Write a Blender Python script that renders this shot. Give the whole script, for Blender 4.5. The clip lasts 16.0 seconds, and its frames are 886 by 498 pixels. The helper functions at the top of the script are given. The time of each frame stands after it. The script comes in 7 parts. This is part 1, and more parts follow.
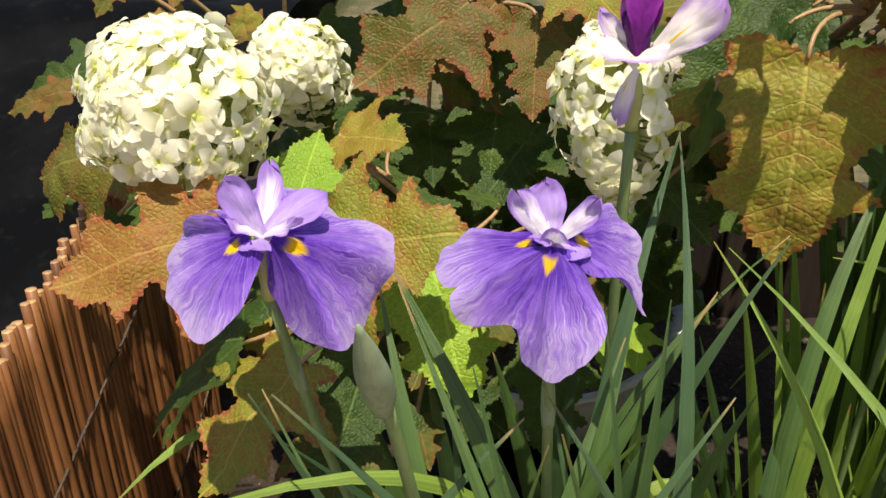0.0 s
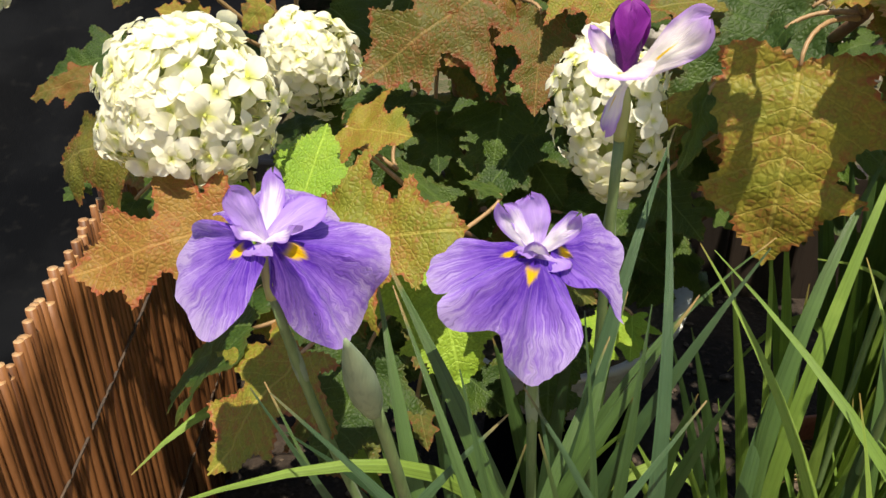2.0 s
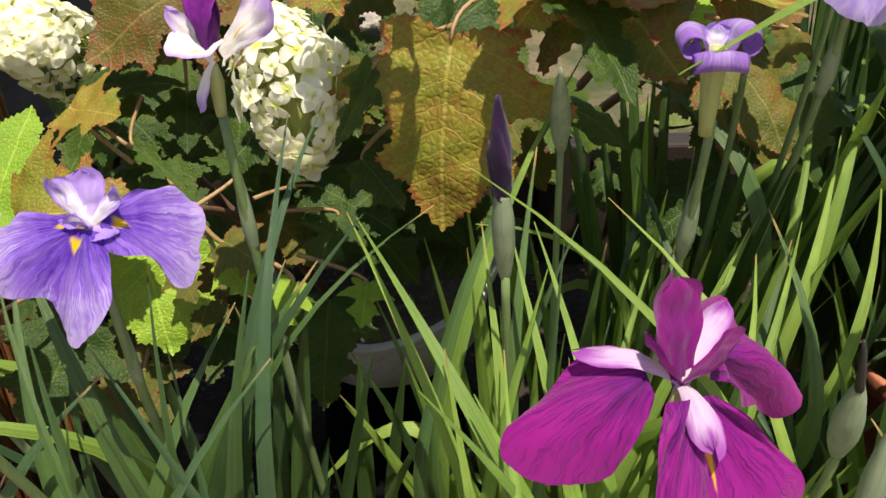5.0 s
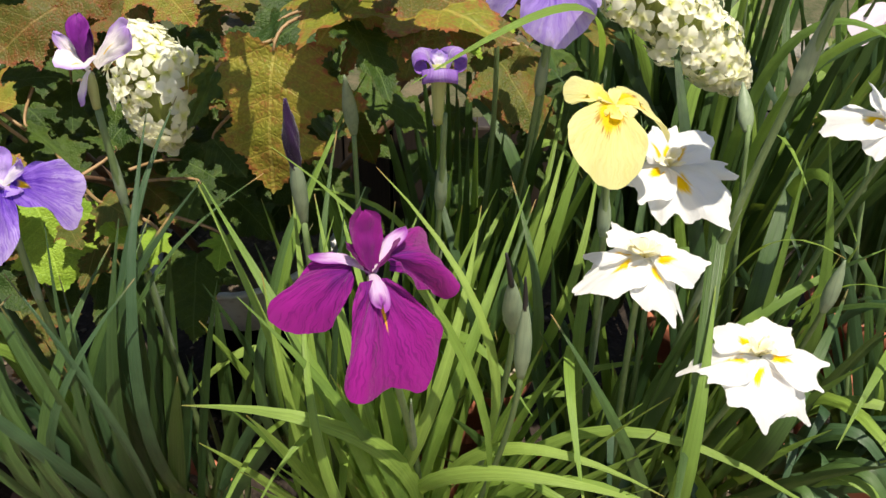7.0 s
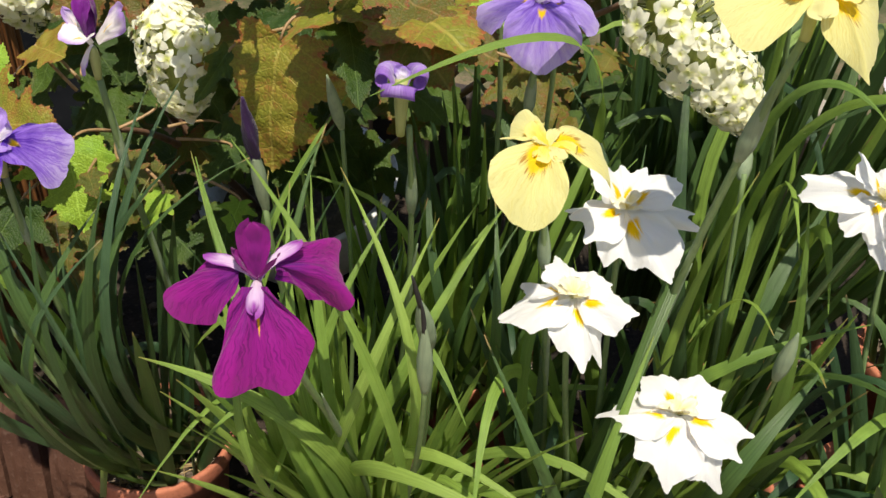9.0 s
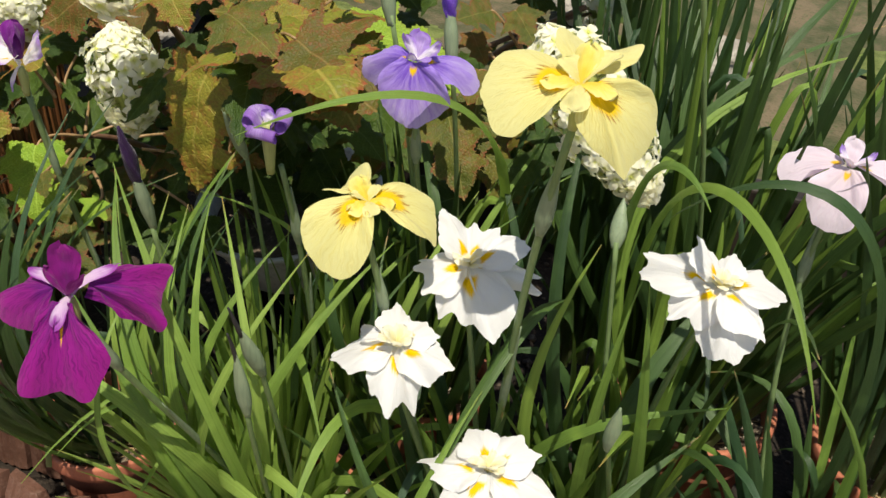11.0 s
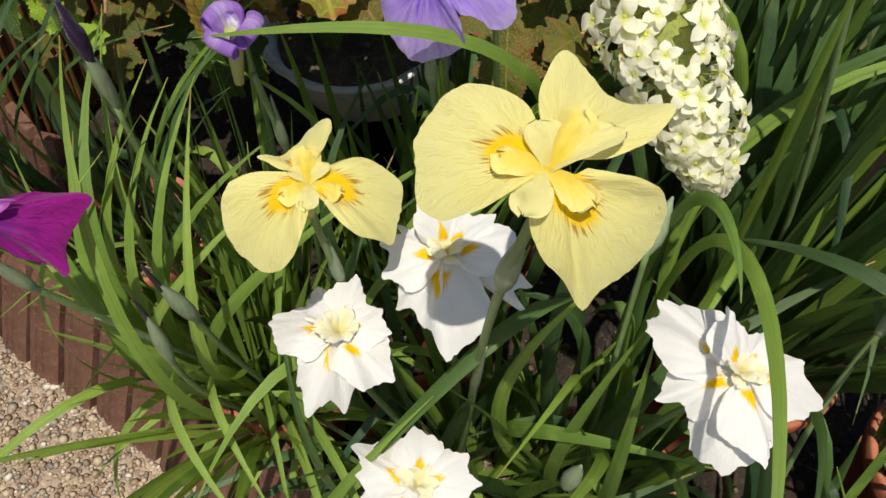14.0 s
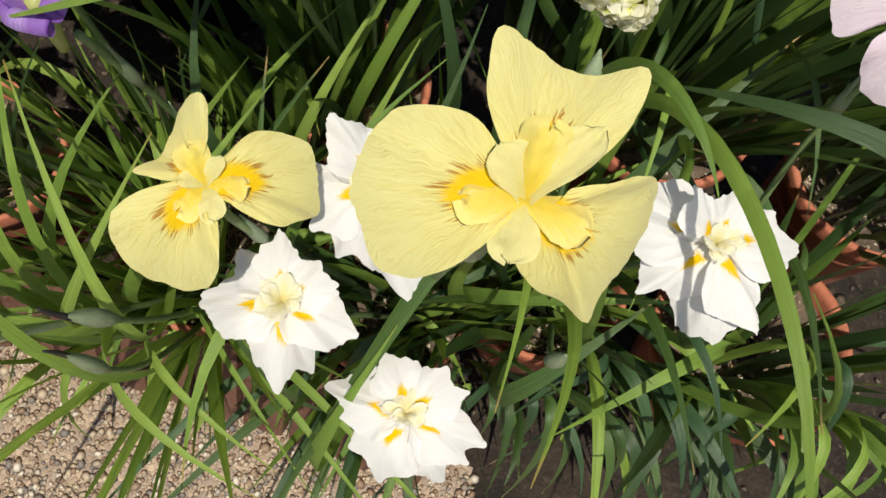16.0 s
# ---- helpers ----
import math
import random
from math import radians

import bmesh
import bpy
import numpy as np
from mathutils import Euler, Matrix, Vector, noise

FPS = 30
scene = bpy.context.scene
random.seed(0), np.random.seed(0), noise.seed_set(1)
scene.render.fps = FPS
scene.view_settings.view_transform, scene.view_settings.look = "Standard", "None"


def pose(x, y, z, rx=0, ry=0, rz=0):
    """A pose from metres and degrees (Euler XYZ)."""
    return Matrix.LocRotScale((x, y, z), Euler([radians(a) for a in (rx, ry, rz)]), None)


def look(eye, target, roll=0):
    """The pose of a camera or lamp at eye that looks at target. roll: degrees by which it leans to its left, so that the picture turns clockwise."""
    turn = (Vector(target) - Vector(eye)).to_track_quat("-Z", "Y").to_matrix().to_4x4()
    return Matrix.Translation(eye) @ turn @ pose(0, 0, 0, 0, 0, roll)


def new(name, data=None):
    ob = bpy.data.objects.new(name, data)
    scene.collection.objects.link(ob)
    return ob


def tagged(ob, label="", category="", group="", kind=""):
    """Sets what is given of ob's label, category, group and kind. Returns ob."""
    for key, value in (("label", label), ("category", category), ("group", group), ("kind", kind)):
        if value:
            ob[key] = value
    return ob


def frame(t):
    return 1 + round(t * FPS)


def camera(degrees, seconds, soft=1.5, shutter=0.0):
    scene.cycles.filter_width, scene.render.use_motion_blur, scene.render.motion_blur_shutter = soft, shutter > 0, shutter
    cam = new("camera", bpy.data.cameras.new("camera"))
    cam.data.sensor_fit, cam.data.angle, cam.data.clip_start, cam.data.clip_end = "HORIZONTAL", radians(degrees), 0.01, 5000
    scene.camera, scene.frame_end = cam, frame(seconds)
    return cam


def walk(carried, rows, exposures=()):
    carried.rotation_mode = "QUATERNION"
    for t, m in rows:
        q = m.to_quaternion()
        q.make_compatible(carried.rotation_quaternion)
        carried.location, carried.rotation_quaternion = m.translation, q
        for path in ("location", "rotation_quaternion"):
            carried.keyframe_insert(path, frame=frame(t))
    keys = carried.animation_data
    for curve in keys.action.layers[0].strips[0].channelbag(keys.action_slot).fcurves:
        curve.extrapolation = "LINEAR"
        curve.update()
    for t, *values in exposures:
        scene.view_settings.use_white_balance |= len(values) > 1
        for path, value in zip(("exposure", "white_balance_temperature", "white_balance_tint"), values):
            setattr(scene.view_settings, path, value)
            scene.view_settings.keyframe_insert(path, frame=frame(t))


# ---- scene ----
cam = camera(54.8, 16.0)
PATH = [
    (0, (0.024, 0.012, 0.976), (-0.067, 1.805, 0.095), -1.2),
    (0.5, (0.003, 0.001, 0.992), (-0.102, 1.784, 0.093), -1.4),
    (1, (-0.014, 0.008, 1.001), (-0.116, 1.78, 0.08), -1.7),
    (1.5, (0.004, 0.007, 1.014), (-0.096, 1.773, 0.081), -1.5),
    (2, (0.04, 0.0, 1.009), (-0.096, 1.749, 0.048), -0.9),
    (2.5, (0.069, -0.014, 1.017), (-0.124, 1.734, 0.065), 0.5),
    (3, (0.104, -0.021, 1.022), (-0.15, 1.734, 0.096), 1.0),
    (3.5, (0.133, -0.023, 1.026), (-0.169, 1.732, 0.116), 0.4),
    (4, (0.183, -0.024, 1.027), (-0.115, 1.731, 0.116), -0.9),
    (4.5, (0.238, -0.017, 1.022), (0.032, 1.741, 0.091), -1.6),
    (5, (0.274, -0.014, 1.013), (0.163, 1.71, 0.006), -2.0),
    (5.2, (0.29, -0.019, 1.009), (0.204, 1.687, -0.032), -2.1),
    (7.5, (0.394, -0.263, 1.139), (0.524, 1.423, 0.071), 1.7),
    (8, (0.439, -0.269, 1.146), (0.463, 1.396, 0.038), 2.0),
    (8.2, (0.453, -0.257, 1.147), (0.43, 1.395, 0.02), 2.3),
    (10.3, (0.726, -0.188, 1.236), (0.248, 1.363, 0.068), 5.0),
    (10.5, (0.749, -0.187, 1.237), (0.258, 1.361, 0.07), 4.9),
    (11, (0.779, -0.158, 1.241), (0.291, 1.398, 0.083), 4.7),
    (11.5, (0.771, -0.083, 1.262), (0.308, 1.483, 0.107), 5.7),
    (12, (0.758, -0.024, 1.27), (0.257, 1.52, 0.101), 7.2),
    (12.5, (0.774, 0.039, 1.278), (0.129, 1.458, 0.025), 8.6),
    (13, (0.794, 0.099, 1.265), (0.102, 1.326, -0.154), 10.1),
    (13.5, (0.805, 0.116, 1.28), (0.168, 1.228, -0.255), 10.6),
    (14, (0.782, 0.127, 1.296), (0.242, 1.165, -0.326), 9.4),
    (14.5, (0.726, 0.16, 1.308), (0.345, 1.098, -0.417), 8.0),
    (15, (0.699, 0.198, 1.307), (0.463, 1.024, -0.499), 8.5),
    (15.5, (0.678, 0.228, 1.301), (0.551, 0.963, -0.554), 11.5),
    (16, (0.68, 0.248, 1.298), (0.639, 0.917, -0.586), 15.3),
]
walk(cam, [(t, look(eye, target, roll)) for t, eye, target, roll in PATH], exposures=[(0, 0.40, 7450, 9), (5, 0.44, 7250, 9), (8, 0.26, 7100, 8), (10.5, 0.10, 7100, 7), (13, -0.14, 7050, 7), (16, -0.14, 7050, 7)])

# ---- daylight ----
SUN_AZ, SUN_EL = radians(162), radians(71)      # clockwise from +y, above the horizon
world = bpy.data.worlds.new("sky")
scene.world = world
world.use_nodes = True
sky = world.node_tree.nodes.new("ShaderNodeTexSky")
sky.sky_type, sky.sun_disc = "NISHITA", False
sky.sun_elevation, sky.sun_rotation = SUN_EL, SUN_AZ
world.node_tree.links.new(sky.outputs[0], world.node_tree.nodes["Background"].inputs[0])
world.node_tree.nodes["Background"].inputs[1].default_value = 0.108
sun = new("sun", bpy.data.lights.new("sun", "SUN"))
sun.data.energy, sun.data.angle, sun.data.color = 5.7, radians(0.55), (1.0, 0.95, 0.87)
to_sun = Vector((math.sin(SUN_AZ) * math.cos(SUN_EL), math.cos(SUN_AZ) * math.cos(SUN_EL), math.sin(SUN_EL)))
sun.matrix_world = look(to_sun * 5, (0, 0, 0))


# ---- node helpers ----
class Mat:
    """A node material with short ways to write its nodes."""

    def __init__(self, name):
        self.mat = bpy.data.materials.new(name)
        self.mat.use_nodes = True
        self.nt = self.mat.node_tree
        self.nt.nodes.clear()
        self.out = self.nt.nodes.new("ShaderNodeOutputMaterial")

    def node(self, kind, **sockets):
        n = self.nt.nodes.new("ShaderNode" + kind)
        for key, value in sockets.items():
            self.put(n.inputs[key.replace("_", " ")], value)
        return n

    def put(self, socket, value):
        if isinstance(value, bpy.types.NodeSocket):
            self.nt.links.new(value, socket)
        elif isinstance(value, tuple) and len(value) == 3 and socket.type == "RGBA":
            socket.default_value = (*value, 1)
        else:
            socket.default_value = value

    def math(self, op, a, b=0.0, c=0.0):
        n = self.nt.nodes.new("ShaderNodeMath")
        n.operation = op
        for s, v in zip(n.inputs, (a, b, c)):
            self.put(s, v)
        return n.outputs[0]

    def mix(self, fac, a, b, blend="MIX"):
        n = self.nt.nodes.new("ShaderNodeMix")
        n.data_type, n.blend_type = "RGBA", blend
        self.put(n.inputs[0], fac)
        self.put(n.inputs[6], a)
        self.put(n.inputs[7], b)
        return n.outputs[2]

    def ramp(self, fac, lo, hi):
        n = self.nt.nodes.new("ShaderNodeMapRange")
        n.interpolation_type = "SMOOTHSTEP"
        self.put(n.inputs[0], fac)
        n.inputs[1].default_value, n.inputs[2].default_value = lo, hi
        return n.outputs[0]

    def noise(self, vec, scale, detail=3.0, rough=0.55, distort=0.0):
        n = self.node("TexNoise", Scale=scale, Detail=detail, Roughness=rough, Distortion=distort)
        if vec is not None:
            self.put(n.inputs["Vector"], vec)
        return n.outputs["Fac"]

    def voronoi(self, vec, scale, feature="F1", out="Distance", rand=1.0):
        n = self.nt.nodes.new("ShaderNodeTexVoronoi")
        n.feature = feature
        n.inputs["Scale"].default_value = scale
        n.inputs["Randomness"].default_value = rand
        if vec is not None:
            self.put(n.inputs["Vector"], vec)
        return n.outputs[out]

    def uv(self, name="map"):
        n = self.nt.nodes.new("ShaderNodeUVMap")
        n.uv_map = name
        return n.outputs[0]

    def xyz(self, vec):
        n = self.node("SeparateXYZ", Vector=vec)
        return n.outputs[0], n.outputs[1], n.outputs[2]

    def join(self, x, y, z=0.0):
        return self.node("CombineXYZ", X=x, Y=y, Z=z).outputs[0]

    def coords(self, kind="Object"):
        return self.nt.nodes.new("ShaderNodeTexCoord").outputs[kind]

    def random(self):
        return self.nt.nodes.new("ShaderNodeObjectInfo").outputs["Random"]

    def island(self):
        return self.nt.nodes.new("ShaderNodeNewGeometry").outputs["Random Per Island"]

    def bump(self, height, strength, distance):
        return self.node("Bump", Height=height, Strength=strength, Distance=distance).outputs[0]

    def finish(self, color, rough=0.6, normal=None, sheer=0.0, sheer_color=None, spec=0.4, sheen=0.0, metal=0.0, coat=0.0):
        p = self.node("BsdfPrincipled")
        self.put(p.inputs["Base Color"], color)
        self.put(p.inputs["Roughness"], rough)
        self.put(p.inputs["Specular IOR Level"], spec)
        p.inputs["Metallic"].default_value = metal
        p.inputs["Sheen Weight"].default_value = sheen
        p.inputs["Coat Weight"].default_value = coat
        if normal is not None:
            self.nt.links.new(normal, p.inputs["Normal"])
        shader = p.outputs[0]
        if sheer:
            t = self.node("BsdfTranslucent")
            self.put(t.inputs["Color"], sheer_color if sheer_color is not None else color)
            if normal is not None:
                self.nt.links.new(normal, t.inputs["Normal"])
            m = self.nt.nodes.new("ShaderNodeMixShader")
            self.put(m.inputs[0], sheer)
            self.nt.links.new(shader, m.inputs[1])
            self.nt.links.new(t.outputs[0], m.inputs[2])
            shader = m.outputs[0]
        self.nt.links.new(shader, self.out.inputs[0])
        return self.mat


# ---- materials ----
def petal_material(name, pale, mid, deep, signal, vein, deep_reach=0.75, signal_reach=0.2, signal_width=0.3,
                   vein_count=26.0, vein_strength=0.5, rays=0.0, ray_color=(0.2, 0.06, 0.01), sheer=0.38, edge=None, signal_from=-1.0, edge_from=0.84, mottle=0.45):
    """Iris petals: the map's u runs from the claw (0) to the lip (1), v across (0 to 1); the veins fan out from the claw."""
    m = Mat(name)
    u, v, _ = m.xyz(m.uv())
    y = m.math("MULTIPLY", m.math("SUBTRACT", v, 0.5), 2.0)
    ang = m.math("ARCTAN2", y, m.math("ADD", u, 0.05))
    far = m.math("SQRT", m.math("ADD", m.math("MULTIPLY", u, u), m.math("MULTIPLY", y, y)))
    turn = m.math("ABSOLUTE", ang)
    lot = m.math("MULTIPLY", m.random(), 40.0)
    wob = m.noise(m.coords(), 90.0, 2.0)
    bend = m.math("ADD", ang, m.math("MULTIPLY", m.math("SUBTRACT", wob, 0.5), 0.16))
    streak = m.noise(m.join(m.math("MULTIPLY", bend, vein_count * 0.32), m.math("MULTIPLY", far, 1.5), lot), 1.0, 3.0, 0.6)
    fine = m.noise(m.join(m.math("MULTIPLY", bend, vein_count), m.math("MULTIPLY", far, 3.2), lot), 1.0, 3.0, 0.65, 0.4)
    patch = m.noise(m.coords(), 60.0, 4.0, 0.62)
    reach = m.math("ADD", m.math("MULTIPLY", far, 0.85), m.math("MULTIPLY", m.math("MULTIPLY", turn, turn), 0.10))
    reach = m.math("ADD", reach, m.math("MULTIPLY", m.math("SUBTRACT", streak, 0.5), 0.95))
    reach = m.math("ADD", reach, m.math("MULTIPLY", m.math("SUBTRACT", patch, 0.5), mottle))
    body = m.mix(m.ramp(reach, deep_reach - 0.42, deep_reach), deep, mid)
    body = m.mix(m.ramp(reach, deep_reach - 0.02, deep_reach + 0.40), body, pale)
    body = m.mix(m.math("MULTIPLY", m.ramp(fine, 0.48, 0.62), m.math("MULTIPLY", m.math("SUBTRACT", 1.25, far), vein_strength)), body, vein)
    if edge:
        side = m.math("ABSOLUTE", y)
        body = m.mix(m.ramp(m.math("ADD", m.math("MAXIMUM", side, u), m.math("MULTIPLY", m.math("SUBTRACT", wob, 0.5), 0.12)), edge_from, 1.0), body, edge)
    ring = m.math("ADD", m.math("DIVIDE", far, signal_reach), m.math("MULTIPLY", m.math("DIVIDE", turn, signal_width), 0.45))
    ring = m.math("ADD", ring, m.math("MULTIPLY", m.math("SUBTRACT", fine, 0.5), 0.55))
    hot = m.math("SUBTRACT", 1.0, m.ramp(ring, 0.84, 1.10))
    hot = m.math("MULTIPLY", hot, m.ramp(far, signal_from, signal_from + 0.07))
    body = m.mix(hot, body, signal)
    if rays:
        line = m.noise(m.join(m.math("MULTIPLY", ang, 32.0), m.math("MULTIPLY", far, 1.0), lot), 1.0, 0.0, 0.5)
        zone = m.math("MULTIPLY", m.ramp(ring, 0.88, 0.98), m.math("SUBTRACT", 1.0, m.ramp(m.math("ADD", ring, m.math("MULTIPLY", m.math("SUBTRACT", streak, 0.5), 0.7)), 1.04, 1.20)))
        body = m.mix(m.math("MULTIPLY", m.math("MULTIPLY", m.ramp(line, 0.54, 0.62), zone), rays), body, ray_color)
    relief = m.math("ADD", m.math("MULTIPLY", streak, 0.6), m.math("ADD", m.math("MULTIPLY", wob, 0.5), m.math("MULTIPLY", fine, 0.5)))
    return m.finish(body, 0.55, m.bump(relief, 0.45, 0.0025), sheer, None, 0.22, 0.15)


lilac_fall = petal_material("lilac_petal", (0.52, 0.40, 0.78), (0.27, 0.135, 0.63), (0.080, 0.012, 0.40), (0.90, 0.55, 0.005), (0.10, 0.02, 0.40), 0.48, 0.25, 0.28, vein_count=96, vein_strength=0.75, signal_from=0.07, mottle=0.75)
lilac_standard = petal_material("lilac_standard_petal", (0.40, 0.26, 0.69), (0.54, 0.40, 0.76), (0.78, 0.70, 0.86), (0.86, 0.82, 0.84), (0.40, 0.25, 0.68), 0.34, 0.05, 0.1, vein_strength=0.4, edge=(0.33, 0.17, 0.63))
lilac_style = petal_material("lilac_style_arm", (0.44, 0.30, 0.71), (0.76, 0.68, 0.85), (0.90, 0.87, 0.88), (0.90, 0.86, 0.82), (0.66, 0.54, 0.80), 0.62, 0.05, 0.1, vein_strength=0.2, edge=(0.36, 0.20, 0.66), edge_from=0.7)
pale_fall = petal_material("pale_lilac_petal", (0.52, 0.41, 0.80), (0.40, 0.27, 0.76), (0.20, 0.09, 0.60), (0.90, 0.55, 0.005), (0.22, 0.10, 0.60), 0.46, 0.22, 0.30, vein_count=44, vein_strength=0.45, signal_from=0.05)
magenta_fall = petal_material("magenta_petal", (0.36, 0.010, 0.27), (0.29, 0.008, 0.24), (0.13, 0.004, 0.20), (0.85, 0.45, 0.02), (0.085, 0.001, 0.095), 0.34, 0.42, 0.055, vein_count=44, vein_strength=0.85, sheer=0.42, signal_from=0.20, mottle=0.3)
magenta_side = petal_material("magenta_side_petal", (0.36, 0.010, 0.27), (0.29, 0.008, 0.24), (0.13, 0.004, 0.20), (0.2, 0.01, 0.2), (0.085, 0.001, 0.095), 0.34, 0.02, 0.055, vein_count=44, vein_strength=0.85, sheer=0.42, mottle=0.3)
magenta_standard = petal_material("magenta_standard_petal", (0.25, 0.008, 0.20), (0.22, 0.008, 0.19), (0.16, 0.006, 0.15), (0.2, 0.01, 0.15), (0.09, 0.003, 0.10), 0.4, 0.05, 0.07, vein_strength=0.5)
magenta_style = petal_material("magenta_style_arm", (0.56, 0.30, 0.62), (0.72, 0.52, 0.76), (0.80, 0.66, 0.76), (0.82, 0.7, 0.74), (0.60, 0.34, 0.64), 0.55, 0.05, 0.1, vein_count=36, vein_strength=0.35, edge=(0.34, 0.06, 0.40), edge_from=0.72)
yellow_fall = petal_material("yellow_petal", (0.79, 0.75, 0.34), (0.80, 0.75, 0.31), (0.82, 0.73, 0.24), (0.90, 0.60, 0.01), (0.66, 0.55, 0.15), 0.36, 0.42, 0.62, vein_count=52, vein_strength=0.55, rays=0.85, ray_color=(0.40, 0.16, 0.012), sheer=0.42)
yellow_standard = petal_material("pale_yellow_standard", (0.82, 0.78, 0.38), (0.82, 0.77, 0.35), (0.83, 0.73, 0.22), (0.86, 0.66, 0.08), (0.70, 0.60, 0.18), 0.45, 0.1, 0.1, vein_count=40, vein_strength=0.35, sheer=0.44)
yellow_style = petal_material("yellow_style_arm", (0.84, 0.74, 0.26), (0.84, 0.70, 0.14), (0.83, 0.64, 0.07), (0.8, 0.55, 0.03), (0.76, 0.58, 0.08), 0.6, 0.1, 0.1, vein_strength=0.4)
white_fall = petal_material("white_petal", (0.85, 0.85, 0.86), (0.85, 0.85, 0.85), (0.86, 0.85, 0.70), (0.90, 0.58, 0.0), (0.78, 0.78, 0.79), 0.12, 0.44, 0.40, vein_count=20, vein_strength=0.10, sheer=0.46, signal_from=0.12)
white_style = petal_material("cream_style_arm", (0.88, 0.86, 0.70), (0.88, 0.83, 0.52), (0.86, 0.78, 0.36), (0.85, 0.7, 0.15), (0.86, 0.80, 0.5), 0.5, 0.2, 0.1, vein_strength=0.1, sheer=0.45)
pink_fall = petal_material("pale_pink_petal", (0.84, 0.73, 0.84), (0.82, 0.69, 0.80), (0.84, 0.70, 0.72), (0.90, 0.55, 0.03), (0.70, 0.48, 0.66), 0.3, 0.22, 0.3, vein_count=36, vein_strength=0.3, signal_from=0.04)
half_fall = petal_material("white_lilac_petal", (0.66, 0.52, 0.80), (0.80, 0.72, 0.80), (0.86, 0.83, 0.80), (0.90, 0.58, 0.01), (0.74, 0.6, 0.76), 0.70, 0.62, 0.16, vein_strength=0.2, edge=(0.46, 0.28, 0.69), edge_from=0.68, signal_from=0.25)
purple_furled = petal_material("deep_purple_petal", (0.20, 0.012, 0.26), (0.16, 0.009, 0.21), (0.09, 0.005, 0.13), (0.09, 0.005, 0.13), (0.05, 0.002, 0.09), 0.5, 0.02, 0.05, vein_strength=0.6, edge=(0.26, 0.03, 0.32))
dark_furled = petal_material("dark_violet_bud_petal", (0.026, 0.005, 0.050), (0.019, 0.004, 0.038), (0.014, 0.003, 0.028), (0.02, 0.004, 0.03), (0.006, 0.001, 0.012), 0.5, 0.02, 0.05, vein_strength=0.6, sheer=0.05)
violet_tip = petal_material("violet_bud_petal", (0.22, 0.10, 0.62), (0.16, 0.06, 0.55), (0.12, 0.05, 0.4), (0.2, 0.1, 0.3), (0.06, 0.02, 0.3), 0.5, 0.02, 0.05, vein_strength=0.6)
curled_rim = petal_material("curled_lilac_petal", (0.30, 0.15, 0.52), (0.44, 0.29, 0.66), (0.86, 0.83, 0.84), (0.86, 0.82, 0.8), (0.20, 0.07, 0.40), 0.40, 0.05, 0.1, vein_count=30, vein_strength=0.5, edge=(0.16, 0.05, 0.36), edge_from=0.88)


def blade_material(name, low, high, tip, sheer):
    m = Mat(name)
    u, v, _ = m.xyz(m.uv())
    r = m.random()
    lines = m.noise(m.join(m.math("MULTIPLY", v, 26.0), m.math("MULTIPLY", u, 0.6), m.math("MULTIPLY", r, 50.0)), 1.0, 2.0, 0.6)
    blot = m.noise(m.coords(), 28.0, 4.0)
    color = m.mix(m.ramp(r, 0.1, 0.95), low, high)
    color = m.mix(m.math("MULTIPLY", m.ramp(lines, 0.42, 0.66), 0.55), color, tuple(c * 0.55 for c in low))
    color = m.mix(m.math("MULTIPLY", m.ramp(blot, 0.5, 0.75), 0.35), color, tuple(min(1.0, c * 1.35) for c in high))
    old = m.math("MULTIPLY", m.ramp(m.math("ADD", u, m.math("MULTIPLY", m.math("SUBTRACT", blot, 0.5), 0.12)), 0.955, 1.0), m.ramp(r, 0.45, 0.6))
    color = m.mix(old, color, tip)
    color = m.mix(m.math("SUBTRACT", 1.0, m.ramp(u, 0.0, 0.1)), color, (0.20, 0.24, 0.10))
    return m.finish(color, m.mix(blot, (0.36,) * 3, (0.52,) * 3), m.bump(m.math("ADD", lines, m.math("MULTIPLY", blot, 0.3)), 0.45, 0.0018), sheer,
                    m.mix(0.45, color, (0.30, 0.42, 0.03)), 0.45)


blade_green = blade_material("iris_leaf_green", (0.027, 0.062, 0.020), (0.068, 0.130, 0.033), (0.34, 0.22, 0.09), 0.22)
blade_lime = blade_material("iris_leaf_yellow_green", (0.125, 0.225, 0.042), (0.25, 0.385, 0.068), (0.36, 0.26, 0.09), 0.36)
# a brighter copy of the yellow-green leaf, with sunlight put into its colour
blade_bright = blade_material("iris_leaf_yellow_green_lit_copy", (0.22, 0.36, 0.065), (0.34, 0.49, 0.105), (0.40, 0.28, 0.09), 0.50)
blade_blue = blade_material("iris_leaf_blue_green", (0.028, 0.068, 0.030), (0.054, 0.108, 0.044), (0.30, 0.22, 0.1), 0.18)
blade_straw = blade_material("dry_iris_leaf", (0.36, 0.24, 0.11), (0.46, 0.34, 0.18), (0.3, 0.16, 0.06), 0.12)


def stem_material(name, low, high):
    m = Mat(name)
    p = m.coords()
    n = m.noise(p, 60.0, 3.0)
    s = m.noise(m.node("Mapping", Vector=p, Scale=(400.0, 400.0, 20.0)).outputs[0], 1.0, 2.0)
    color = m.mix(n, low, high)
    color = m.mix(m.math("MULTIPLY", m.ramp(s, 0.45, 0.7), 0.35), color, tuple(c * 0.6 for c in low))
    return m.finish(color, 0.5, m.bump(s, 0.3, 0.001), 0.1, None, 0.4)


